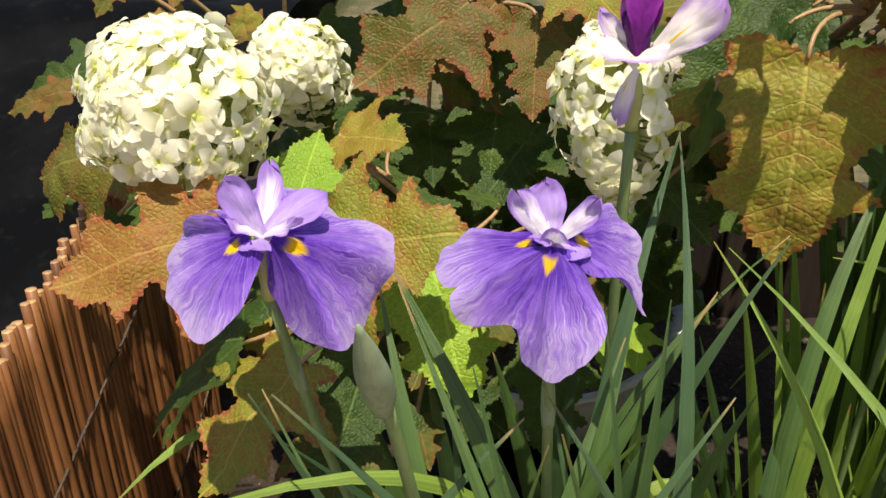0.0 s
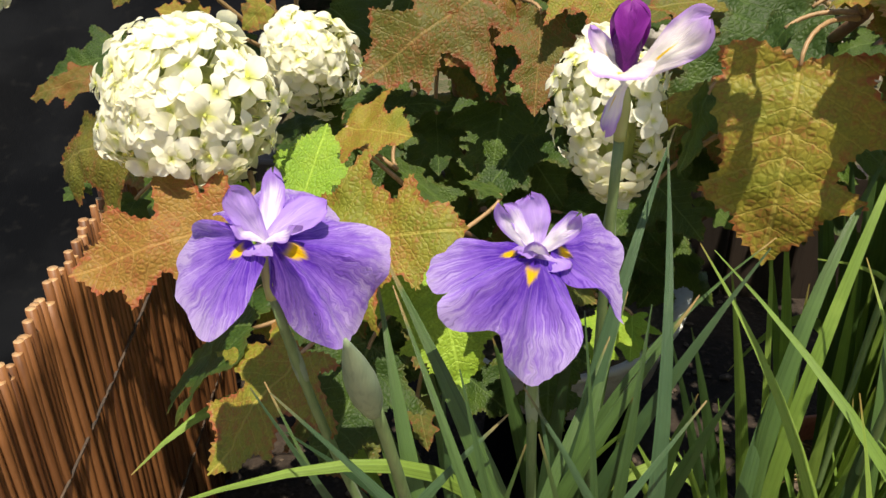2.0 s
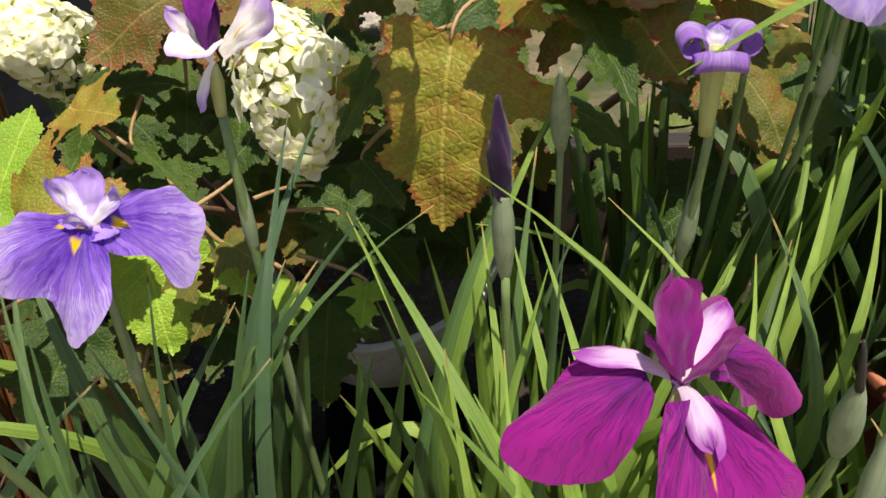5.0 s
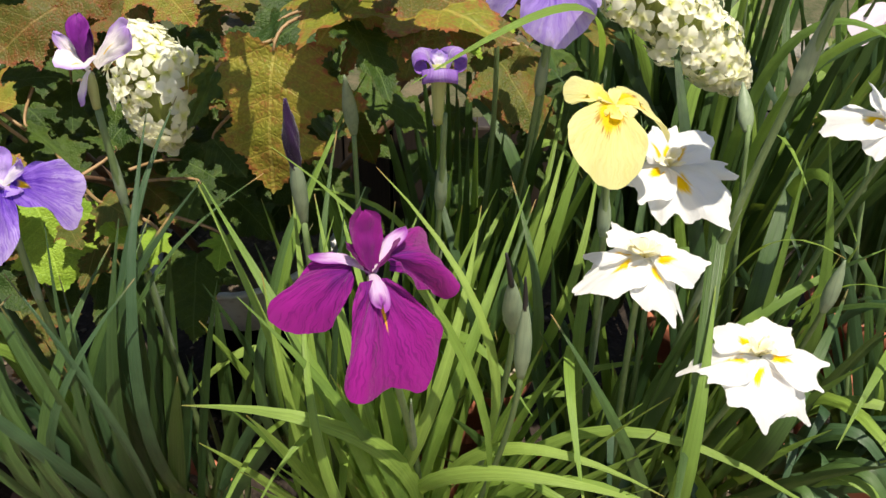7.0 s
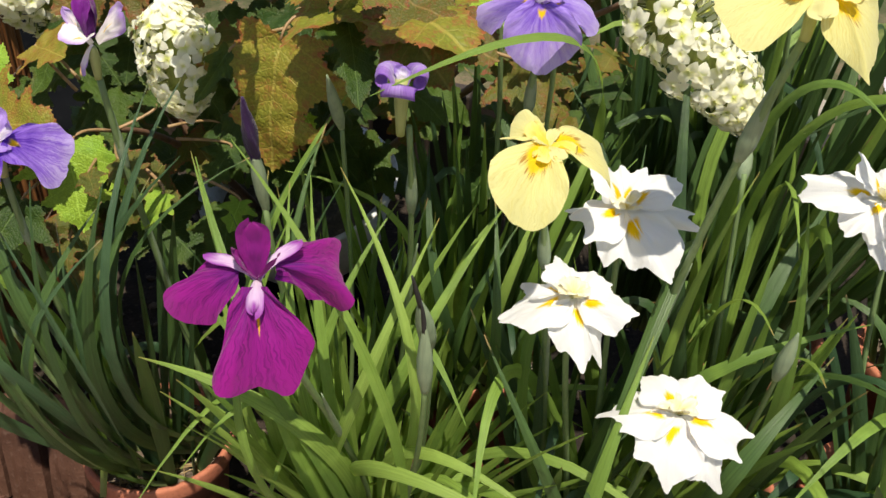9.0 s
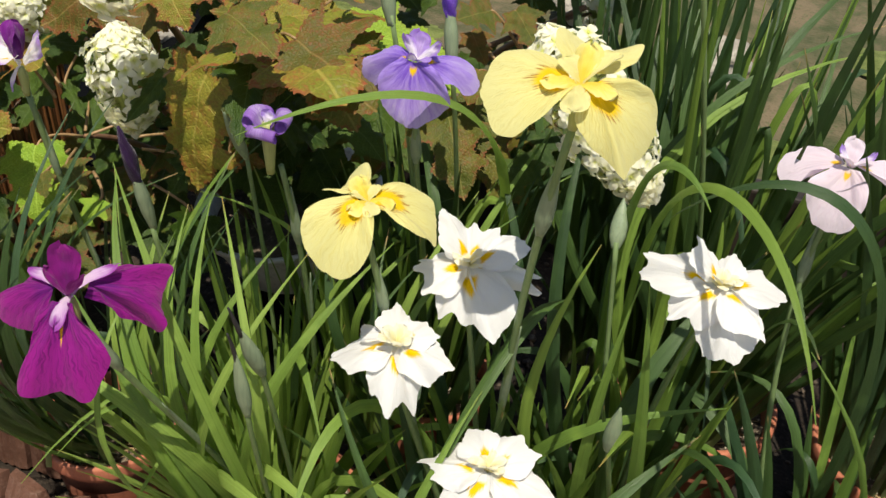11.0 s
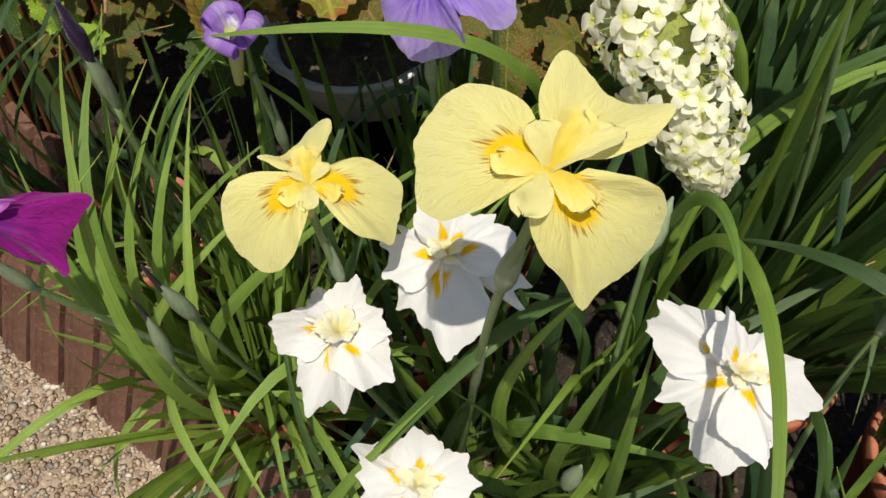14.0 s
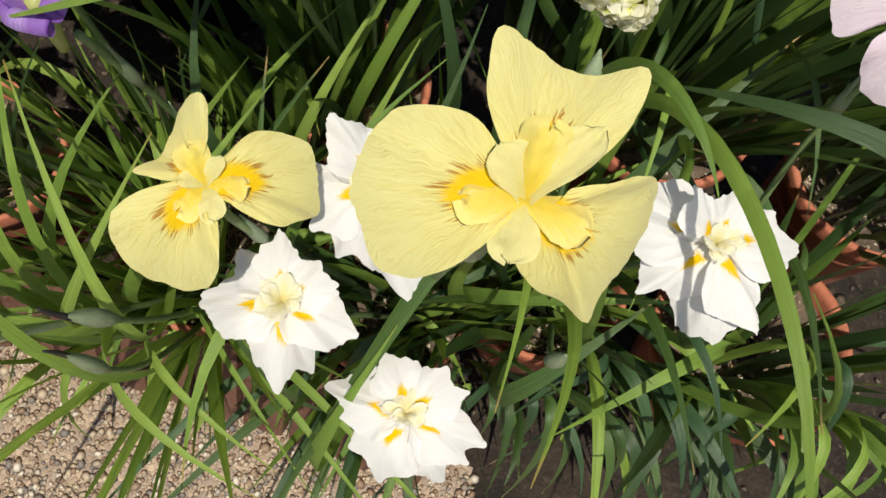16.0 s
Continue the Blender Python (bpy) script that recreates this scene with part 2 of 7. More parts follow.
stem_green = stem_material("iris_stem_green", (0.12, 0.19, 0.075), (0.20, 0.28, 0.11))
sheath_green = stem_material("bud_sheath_grey_green", (0.17, 0.235, 0.15), (0.27, 0.33, 0.20))
sheath_black = stem_material("withered_black_tip", (0.010, 0.010, 0.012), (0.03, 0.028, 0.03))
ovary_green = stem_material("flower_tube_yellow_green", (0.30, 0.34, 0.10), (0.42, 0.44, 0.18))


def oak_material(name, base, second, red, red_amount, edge_amount, sheer=0.26):
    """Lobed hydrangea leaves: uv 'map' holds the lamina's place, 'rim' how near the edge it is."""
    m = Mat(name)
    x, y, _ = m.xyz(m.uv())
    rim, arc, _ = m.xyz(m.uv("rim"))
    r = m.random()
    ay = m.math("ABSOLUTE", y)
    seat = m.join(x, y, m.math("MULTIPLY", r, 30.0))
    big = m.noise(seat, 3.2, 3.0)
    small = m.noise(seat, 16.0, 4.0, 0.65)
    tiny = m.noise(seat, 60.0, 3.0, 0.6)
    ribs = m.math("PINGPONG", m.math("ADD", m.math("MULTIPLY", m.math("SUBTRACT", x, m.math("MULTIPLY", ay, 0.62)), 8.5), m.math("MULTIPLY", small, 0.5)), 0.5)
    rib = m.math("SUBTRACT", 1.0, m.ramp(ribs, 0.0, 0.075))
    mid = m.math("SUBTRACT", 1.0, m.ramp(ay, 0.004, 0.013))
    net = m.voronoi(m.join(x, m.math("MULTIPLY", y, 1.3), m.math("MULTIPLY", r, 9.0)), 26.0, "DISTANCE_TO_EDGE")
    netline = m.math("SUBTRACT", 1.0, m.ramp(net, 0.0, 0.14))
    color = m.mix(m.ramp(m.math("ADD", big, m.math("MULTIPLY", m.math("SUBTRACT", r, 0.5), 0.35)), 0.34, 0.66), base, second)
    color = m.mix(m.math("MULTIPLY", m.ramp(tiny, 0.45, 0.7), 0.4), color, tuple(c * 0.6 for c in base))
    web = m.math("MAXIMUM", netline, rib)
    spots = m.ramp(m.math("ADD", m.math("MULTIPLY", small, 0.55), m.math("ADD", m.math("MULTIPLY", big, 0.35), m.math("MULTIPLY", tiny, 0.3))), 0.80 - red_amount * 0.42, 0.94 - red_amount * 0.42)
    spots = m.math("MULTIPLY", spots, m.math("SUBTRACT", 1.0, m.math("MULTIPLY", web, 0.6)))
    color = m.mix(m.math("MULTIPLY", spots, 0.62), color, red)
    color = m.mix(m.math("MULTIPLY", m.ramp(m.math("ADD", rim, m.math("MULTIPLY", m.math("SUBTRACT", small, 0.5), 1.3)), 0.72, 1.06), m.math("MULTIPLY", m.ramp(big, 0.30, 0.60), edge_amount * 0.85)), color, (red[0] * 1.1, red[1] * 0.75, red[2]))
    color = m.mix(m.math("MULTIPLY", m.math("MULTIPLY", netline, 0.30), m.math("SUBTRACT", 1.0, mid)), color, tuple(c * 0.5 for c in base))
    veins = m.math("MAXIMUM", m.math("MULTIPLY", rib, 0.6), mid)
    color = m.mix(m.math("MULTIPLY", veins, 0.55), color, tuple(min(1, c * 1.35 + 0.03) for c in second))
    height = m.math("SUBTRACT", m.math("MULTIPLY", m.ramp(net, 0.0, 0.35), 0.8), m.math("ADD", m.math("MULTIPLY", rib, 0.9), m.math("MULTIPLY", mid, 1.1)))
    height = m.math("ADD", height, m.math("MULTIPLY", tiny, 0.5))
    return m.finish(color, 0.55, m.bump(height, 0.38, 0.0020), sheer, m.mix(0.4, color, (0.30, 0.30, 0.03)), 0.28)


leaf_mottled = oak_material("hydrangea_leaf_mottled", (0.185, 0.200, 0.024), (0.265, 0.220, 0.030), (0.26, 0.078, 0.030), 0.55, 1.0)
leaf_amber = oak_material("hydrangea_leaf_amber", (0.230, 0.170, 0.028), (0.290, 0.160, 0.034), (0.27, 0.070, 0.030), 0.60, 1.0)
leaf_rust = oak_material("hydrangea_leaf_rust", (0.100, 0.098, 0.016), (0.175, 0.112, 0.022), (0.205, 0.058, 0.022), 0.62, 0.9)
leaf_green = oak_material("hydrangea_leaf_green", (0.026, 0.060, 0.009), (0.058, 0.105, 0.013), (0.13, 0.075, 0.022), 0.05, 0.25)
leaf_lime = oak_material("hydrangea_leaf_lime", (0.20, 0.36, 0.034), (0.27, 0.41, 0.042), (0.40, 0.28, 0.05), 0.0, 0.15, 0.3)
leaf_olive = oak_material("hydrangea_leaf_olive", (0.080, 0.098, 0.014), (0.145, 0.132, 0.019), (0.20, 0.062, 0.025), 0.50, 1.0)


def sepal_material():
    m = Mat("hydrangea_sepal")
    u, v, _ = m.xyz(m.uv())
    r = m.random()
    n = m.noise(m.join(m.math("MULTIPLY", v, 12.0), m.math("MULTIPLY", u, 2.0), m.math("MULTIPLY", r, 20.0)), 1.0, 2.0)
    color = m.mix(r, (0.94, 0.93, 0.79), (0.95, 0.945, 0.85))
    color = m.mix(m.math("SUBTRACT", 1.0, m.ramp(u, 0.05, 0.5)), color, (0.62, 0.68, 0.12))
    color = m.mix(m.math("MULTIPLY", m.ramp(n, 0.55, 0.75), 0.15), color, (0.74, 0.76, 0.5))
    return m.finish(color, 0.6, m.bump(n, 0.2, 0.001), 0.5, (0.94, 0.92, 0.68), 0.2)


sepal_white = sepal_material()
head_green = stem_material("flower_head_green", (0.16, 0.20, 0.04), (0.34, 0.37, 0.11))


def wood_material(name, low, high):
    m = Mat(name)
    p = m.coords()
    grain = m.noise(m.node("Mapping", Vector=p, Scale=(260.0, 260.0, 9.0)).outputs[0], 1.0, 4.0, 0.65)
    blot = m.noise(p, 22.0, 4.0)
    color = m.mix(m.ramp(m.random(), 0.0, 1.0), low, high)
    color = m.mix(m.math("MULTIPLY", m.ramp(grain, 0.45, 0.75), 0.6), color, tuple(c * 0.4 for c in low))
    color = m.mix(m.math("MULTIPLY", m.ramp(blot, 0.58, 0.72), 0.5), color, tuple(c * 0.32 for c in low))
    return m.finish(color, 0.5, m.bump(m.math("ADD", grain, blot), 0.35, 0.0015), 0, None, 0.4)


cane_tan = wood_material("reed_cane", (0.11, 0.040, 0.013), (0.22, 0.090, 0.031))
cane_end = wood_material("cut_cane_end", (0.34, 0.18, 0.08), (0.46, 0.28, 0.14))
bark = wood_material("hydrangea_bark", (0.14, 0.075, 0.045), (0.22, 0.13, 0.08))
twig_pink = wood_material("leaf_stalk", (0.26, 0.17, 0.075), (0.32, 0.20, 0.10))
wall_wood = wood_material("dark_wet_wood", (0.020, 0.015, 0.012), (0.045, 0.032, 0.024))


def rough_material(name, low, high, fleck, scale, rough=0.85, bump=0.5, dist=0.004):
    m = Mat(name)
    p = m.coords()
    a = m.noise(p, scale, 5.0, 0.65)
    b = m.noise(p, scale * 9.0, 4.0, 0.7)
    c = m.voronoi(p, scale * 16.0)
    color = m.mix(m.ramp(a, 0.35, 0.65), low, high)
    color = m.mix(m.math("MULTIPLY", m.ramp(b, 0.52, 0.7), 0.7), color, fleck)
    color = m.mix(m.math("MULTIPLY", m.math("SUBTRACT", 1.0, m.ramp(c, 0.1, 0.4)), 0.35), color, tuple(x * 0.5 for x in low))
    return m.finish(color, rough, m.bump(m.math("ADD", a, m.math("ADD", b, c)), bump, dist), 0, None, 0.25)


# nearly black: the shadow under the plants is put into the soil's colour
bed_soil = rough_material("bed_soil_shade_darkened", (0.012, 0.009, 0.007), (0.030, 0.021, 0.015), (0.06, 0.045, 0.032), 9.0)
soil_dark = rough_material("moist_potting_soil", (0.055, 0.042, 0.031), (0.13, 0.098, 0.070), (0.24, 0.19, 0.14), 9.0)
sand_bank = rough_material("dry_sandy_bank", (0.045, 0.055, 0.022), (0.135, 0.105, 0.065), (0.05, 0.075, 0.025), 7.0)
stone_grey = rough_material("weathered_stone", (0.26, 0.235, 0.20), (0.40, 0.37, 0.32), (0.12, 0.11, 0.095), 7.0)
terracotta = rough_material("terracotta_clay", (0.33, 0.105, 0.06), (0.42, 0.155, 0.09), (0.24, 0.085, 0.06), 12.0, 0.75, 0.15, 0.001)
edging_brown = rough_material("brown_cast_edging", (0.095, 0.044, 0.030), (0.145, 0.072, 0.050), (0.19, 0.115, 0.088), 10.0, 0.7, 0.3, 0.0015)
glaze_white = rough_material("white_enamel", (0.60, 0.61, 0.62), (0.68, 0.68, 0.67), (0.45, 0.43, 0.40), 4.0, 0.4, 0.05, 0.0005)
grit_pale = rough_material("pale_pumice_grit", (0.34, 0.29, 0.21), (0.46, 0.40, 0.30), (0.2, 0.16, 0.11), 30.0)
moss_green = rough_material("moss", (0.075, 0.10, 0.025), (0.14, 0.17, 0.05), (0.20, 0.2, 0.09), 20.0)
wire_dark = rough_material("rusty_tie_wire", (0.05, 0.04, 0.035), (0.10, 0.07, 0.05), (0.16, 0.1, 0.06), 30.0)


def plastic_sheet():
    m = Mat("black_mulch_film")
    p = m.coords()
    a = m.noise(p, 4.0, 4.0)
    b = m.noise(p, 34.0, 4.0)
    weave = m.noise(m.node("Mapping", Vector=p, Scale=(900.0, 40.0, 40.0)).outputs[0], 1.0, 2.0)
    color = m.mix(m.ramp(a, 0.4, 0.65), (0.0022, 0.0025, 0.0032), (0.005, 0.0055, 0.0065))
    color = m.mix(m.math("MULTIPLY", m.ramp(b, 0.55, 0.72), 0.4), color, (0.009, 0.009, 0.009))
    return m.finish(color, 0.62, m.bump(m.math("ADD", m.math("MULTIPLY", a, 3.0), m.math("ADD", b, weave)), 0.3, 0.002), 0, None, 0.025)


film_black = plastic_sheet()


def aggregate():
    m = Mat("exposed_aggregate")
    p = m.coords()
    d = m.voronoi(p, 120.0, "DISTANCE_TO_EDGE")
    tone = m.voronoi(p, 120.0, "F1", "Color")
    t, t2, _ = m.xyz(tone)
    fine = m.noise(p, 420.0, 3.0)
    stain = m.noise(p, 4.0, 4.0)
    color = m.mix(t, (0.17, 0.108, 0.072), (0.47, 0.345, 0.245))
    color = m.mix(m.math("MULTIPLY", m.ramp(t2, 0.6, 0.95), 0.7), color, (0.20, 0.17, 0.155))
    color = m.mix(m.math("MULTIPLY", m.math("SUBTRACT", 1.0, m.ramp(d, 0.0, 0.10)), 0.6), color, (0.26, 0.20, 0.15))
    color = m.mix(m.math("MULTIPLY", stain, 0.35), color, (0.20, 0.15, 0.11))
    color = m.mix(m.math("MULTIPLY", fine, 0.3), color, (0.5, 0.42, 0.34))
    return m.finish(color, 0.8, m.bump(m.math("ADD", m.ramp(d, 0.0, 0.3), m.math("MULTIPLY", fine, 0.3)), 0.6, 0.003), 0, None, 0.3)


path_stone = aggregate()


def pebble_material():
    m = Mat("path_pebble")
    r = m.island()
    n = m.noise(m.coords(), 300.0, 3.0)
    color = m.mix(m.ramp(r, 0.0, 0.6), (0.22, 0.14, 0.09), (0.46, 0.37, 0.27))
    color = m.mix(m.ramp(r, 0.72, 0.80), color, (0.17, 0.15, 0.14))
    color = m.mix(m.ramp(r, 0.90, 0.94), color, (0.62, 0.56, 0.47))
    color = m.mix(m.math("MULTIPLY", n, 0.4), color, (0.2, 0.15, 0.11))
    return m.finish(color, 0.62, m.bump(n, 0.2, 0.001), 0, None, 0.35)


pebble_mix = pebble_material()


# ---- mesh helpers ----
def mesh_data(name, verts, faces, material, uvs=None, rims=None, smooth=True):
    me = bpy.data.meshes.new(name)
    me.from_pydata([tuple(map(float, v)) for v in verts], [], faces)
    me.materials.append(material)
    if smooth:
        me.polygons.foreach_set("use_smooth", [True] * len(me.polygons))
    loops = np.zeros(len(me.loops), dtype=np.int32)
    me.loops.foreach_get("vertex_index", loops)
    for layer, data in (("map", uvs), ("rim", rims)):
        if data is not None:
            me.uv_layers.new(name=layer).data.foreach_set("uv", np.asarray(data, dtype=np.float32)[loops].ravel())
    return me


def piece(name, me, parent, m=None, label=""):
    """A part on a mesh that others may share, at the place m within its parent."""
    ob = new(name, me)
    ob.parent = parent
    if m is not None:
        ob.matrix_basis = m
    return tagged(ob, label)


def thing(name, place, label, category, group="", kind=""):
    ob = new(name)
    ob.location = place
    ob.empty_display_size = 0.02
    return tagged(ob, label, category, group, kind)


def grid_faces(nu, nv, offset=0, close=False):
    faces = []
    for i in range(nu - 1):
        for j in range(nv if close else nv - 1):
            a, b = offset + i * nv + j, offset + i * nv + (j + 1) % nv
            faces.append((a, b, b + nv, a + nv))
    return faces


def smoothstep(x):
    x = np.clip(x, 0.0, 1.0)
    return x * x * (3 - 2 * x)


def unit(v):
    v = np.asarray(v, dtype=float)
    return v / max(1e-9, np.linalg.norm(v))


def bezier(points, n):
    """n points on a Bezier curve of any order, and its directions."""
    pts = [np.asarray(p, dtype=float) for p in points]
    t = np.linspace(0, 1, n)[:, None]
    level = [np.repeat(p[None], n, 0) for p in pts]
    while len(level) > 1:
        level = [a * (1 - t) + b * t for a, b in zip(level, level[1:])]
    c = level[0]
    d = np.gradient(c, axis=0)
    return c, d / np.maximum(1e-9, np.linalg.norm(d, axis=1))[:, None]


def tube(points, radii, n=10, sides=8, flat=1.0, wobble=0.0):
    """A round, tapered tube along a Bezier curve: vertices, faces, uvs."""
    c, d = bezier(points, n)
    r = np.interp(np.linspace(0, 1, n), np.linspace(0, 1, len(radii)), radii)
    ref = np.array([0.0, 1.0, 0.0]) if abs(d[0][1]) < 0.85 else np.array([1.0, 0.0, 0.0])
    verts, uvs = [], []
    for i in range(n):
        a = unit(np.cross(d[i], ref))
        b = np.cross(a, d[i])
        for j in range(sides):
            t = 2 * math.pi * j / sides
            k = r[i] * (1 + wobble * noise.noise(Vector(c[i] * 90) + Vector((j, 0, 0))))
            verts.append(c[i] + (a * math.cos(t) + b * math.sin(t) * flat) * k)
            uvs.append((i / (n - 1), j / sides))
    faces = grid_faces(n, sides, 0, True)
    faces.append(tuple(range(sides - 1, -1, -1)))
    faces.append(tuple(range((n - 1) * sides, n * sides)))
    return verts, faces, uvs


def merge(*chunks):
    verts, faces, uvs = [], [], []
    for v, f, u in chunks:
        k = len(verts)
        verts += list(v)
        faces += [tuple(i + k for i in face) for face in f]
        uvs += list(u)
    return verts, faces, uvs


def shifted(verts, origin):
    o = np.asarray(origin, dtype=float)
    return [np.asarray(v) - o for v in verts]


def tube_part(name, points, radii, material, parent, origin, label="", **more):
    v, f, u = tube(points, radii, **more)
    return piece(name, mesh_data(name, shifted(v, origin), f, material, u), parent, None, label)


from mathutils.geometry import delaunay_2d_cdt


# ---- petals and iris plants ----
def petal(length, width, rise, fall, claw=0.3, wide_at=0.56, droop=0.0, ruffle=0.0, waves=5.0, phase=0.0, teeth=0.0, nu=22, nv=15, twist=0.0, hood=0.0,
          spikes=0.0, notch=0.0, crease=0.0, sweep=2.3, point=0.0, warp=0.0):
    """One petal, growing along +x from the origin: rows fan out from a narrow claw to a rounded outline. rise and fall: its slope in degrees at the claw
    and at the lip. droop: how far its sides hang; sweep: how far its outline runs round (radians); notch, point: a dent or a point in the lip's middle."""
    line = np.linspace(-0.2, 1.5, 100)
    slope = np.radians(rise + (fall - rise) * smoothstep(line * 1.15))
    step = length * (line[1] - line[0])
    px = np.concatenate([[0], np.cumsum(np.cos(slope[:-1]) * step)])
    pz = np.concatenate([[0], np.cumsum(np.sin(slope[:-1]) * step)])
    px, pz = px - np.interp(0, line, px), pz - np.interp(0, line, pz)
    verts, uvs = [], []
    for i in range(nu):
        u = i / (nu - 1)
        for j in range(nv):
            v = -1 + 2 * j / (nv - 1)
            a = v * sweep
            rag = 1 + teeth * 1.3 * noise.noise(Vector((v * 2.2 + phase * 7, phase, 0.5))) + 0.5 * teeth * noise.noise(Vector((v * 7 + phase * 3, phase, 2.5)))
            rag += spikes * (0.64 - abs(math.sin(1.9 * a + phase))) * (1 - 0.4 * abs(v))
            bx = wide_at + (1 - wide_at) * math.cos(a) * rag - notch * math.exp(-(v / 0.16) ** 2) + point * math.exp(-(v / 0.16) ** 2)
            by = math.sin(a) * rag
            ease = u * u * (3 - 2 * u) * 0.35 + u * 0.65
            fx, fy = bx * u, claw * v * (1 - u) + by * ease
            ang = a * 0.6
            lift = ruffle * width * u ** 3 * (math.sin(waves * ang * 1.3 + phase) + 0.5 * math.sin(waves * 2.9 * ang + 2.3 * phase))
            lift += crease * width * noise.noise(Vector((v * 8 + phase, u * 2.2, phase))) * u + crease * 0.45 * width * noise.noise(Vector((v * 19 + phase, u * 4.2, phase))) * u
            lift += (hood - droop * (0.3 + 0.7 * u)) * width / 2 * fy * fy
            lift += warp * width * noise.noise(Vector((fy * 1.5 + phase * 3, fx * 1.7, phase))) * u
            s = float(np.interp(fx, line, slope))
            x = float(np.interp(fx, line, px)) - math.sin(s) * lift
            z = float(np.interp(fx, line, pz)) + math.cos(s) * lift
            y = fy * width / 2 * (1 - 0.2 * max(0.0, droop) * fy * fy) + twist * u * width * 0.3
            verts.append((x, y, z))
            uvs.append((min(1.0, max(0.0, fx)), min(1.0, max(0.0, 0.5 + fy / 2))))
    return verts, grid_faces(nu, nv), uvs


def around(bearing, pitch, reach):
    """A point seen from a flower's heart: degrees from +x towards +y, degrees above the level, millimetres."""
    b, p = math.radians(bearing), math.radians(pitch)
    return np.array([math.cos(b) * math.cos(p), math.sin(b) * math.cos(p), math.sin(p)]) * reach / 1000.0


def rim_curve(corners, n):
    """A smooth line through a petal's corners, with n even steps."""
    pts = np.array(corners)
    pts = np.concatenate([[2 * pts[0] - pts[1]], pts, [2 * pts[-1] - pts[-2]]])
    out = []
    for p0, p1, p2, p3 in zip(pts, pts[1:], pts[2:], pts[3:]):
        for t in np.linspace(0, 1, 14, endpoint=False):
            out.append(0.5 * (2 * p1 + (p2 - p0) * t + (2 * p0 - 5 * p1 + 4 * p2 - p3) * t * t + (3 * p1 - p0 - 3 * p2 + p3) * t ** 3))
    out = np.array(out + [pts[-2]])
    run = np.concatenate([[0], np.cumsum(np.linalg.norm(np.diff(out, axis=0), axis=1))])
    at = np.linspace(0, run[-1], n)
    return np.stack([np.interp(at, run, out[:, i]) for i in range(3)], 1)


def drape(rim, claw, arch=0.2, ruffle=0.03, waves=9.0, crease=0.03, teeth=0.03, phase=0.0, nu=26, nv=57):
    """A fall: it fans out from its claw and arches over to its lip, which runs through the corners of rim (bearing, pitch, reach)."""
    foot = around(*claw)
    lip = rim_curve([around(*c) for c in rim], nv)
    spread = lip - foot
    size = np.linalg.norm(spread, axis=1)
    out = unit(spread.mean(0))
    up = unit(np.cross(lip[-1] - lip[0], out))
    flat = unit(np.array([out[0], out[1], 0.0]))
    if up[2] + 0.4 * float(np.dot(up, flat)) < 0:
        up = -up
    big = size.max()
    grid = np.zeros((nu, nv, 3))
    uvs = []
    for i in range(nu):
        u = i / (nu - 1)
        for j in range(nv):
            v = -1 + 2 * j / (nv - 1)
            rag = 1 + teeth * u * (noise.noise(Vector((v * 9 + phase * 7, phase, 0.5))) + 0.6 * noise.noise(Vector((v * 24 + phase * 3, phase, 2.5))))
            end = foot + spread[j] * rag
            knee = foot + spread[j] * 0.48 + up * arch * (1 - 0.45 * v * v) * size[j]
            p = foot * (1 - u) ** 2 + knee * 2 * u * (1 - u) + end * u * u
            wave = ruffle * u ** 4 * (math.sin(waves * v + phase) + 0.6 * math.sin(waves * 2.3 * v + 2.3 * phase)) * (0.35 + 0.65 * abs(v))
            fold = crease * u * (noise.noise(Vector((v * 3.2 + phase, u * 1.6, phase))) + 0.40 * noise.noise(Vector((v * 8 + phase, u * 2.8, phase))) + 0.14 * noise.noise(Vector((v * 18, u * 9, phase))))
            grid[i, j] = p + up * (wave + fold) * big
            q, a = u * size[j] / big, v * 1.25
            uvs.append((q * math.cos(a), 0.5 + 0.5 * q * math.sin(a)))
    return grid.reshape(-1, 3), grid_faces(nu, nv), uvs


def fall(flower, material, rim, claw=None, label="", **shape):
    """A broad outer petal of a flower."""
    if claw is None:
        middle = sum((unit(around(*c)) for c in rim), np.zeros(3))
        claw = (math.degrees(math.atan2(middle[1], middle[0])), 12, 5)
    v, f, u = drape(rim, claw, **shape)
    return piece("fall", mesh_data("fall", v, f, material, u), flower, None, label)


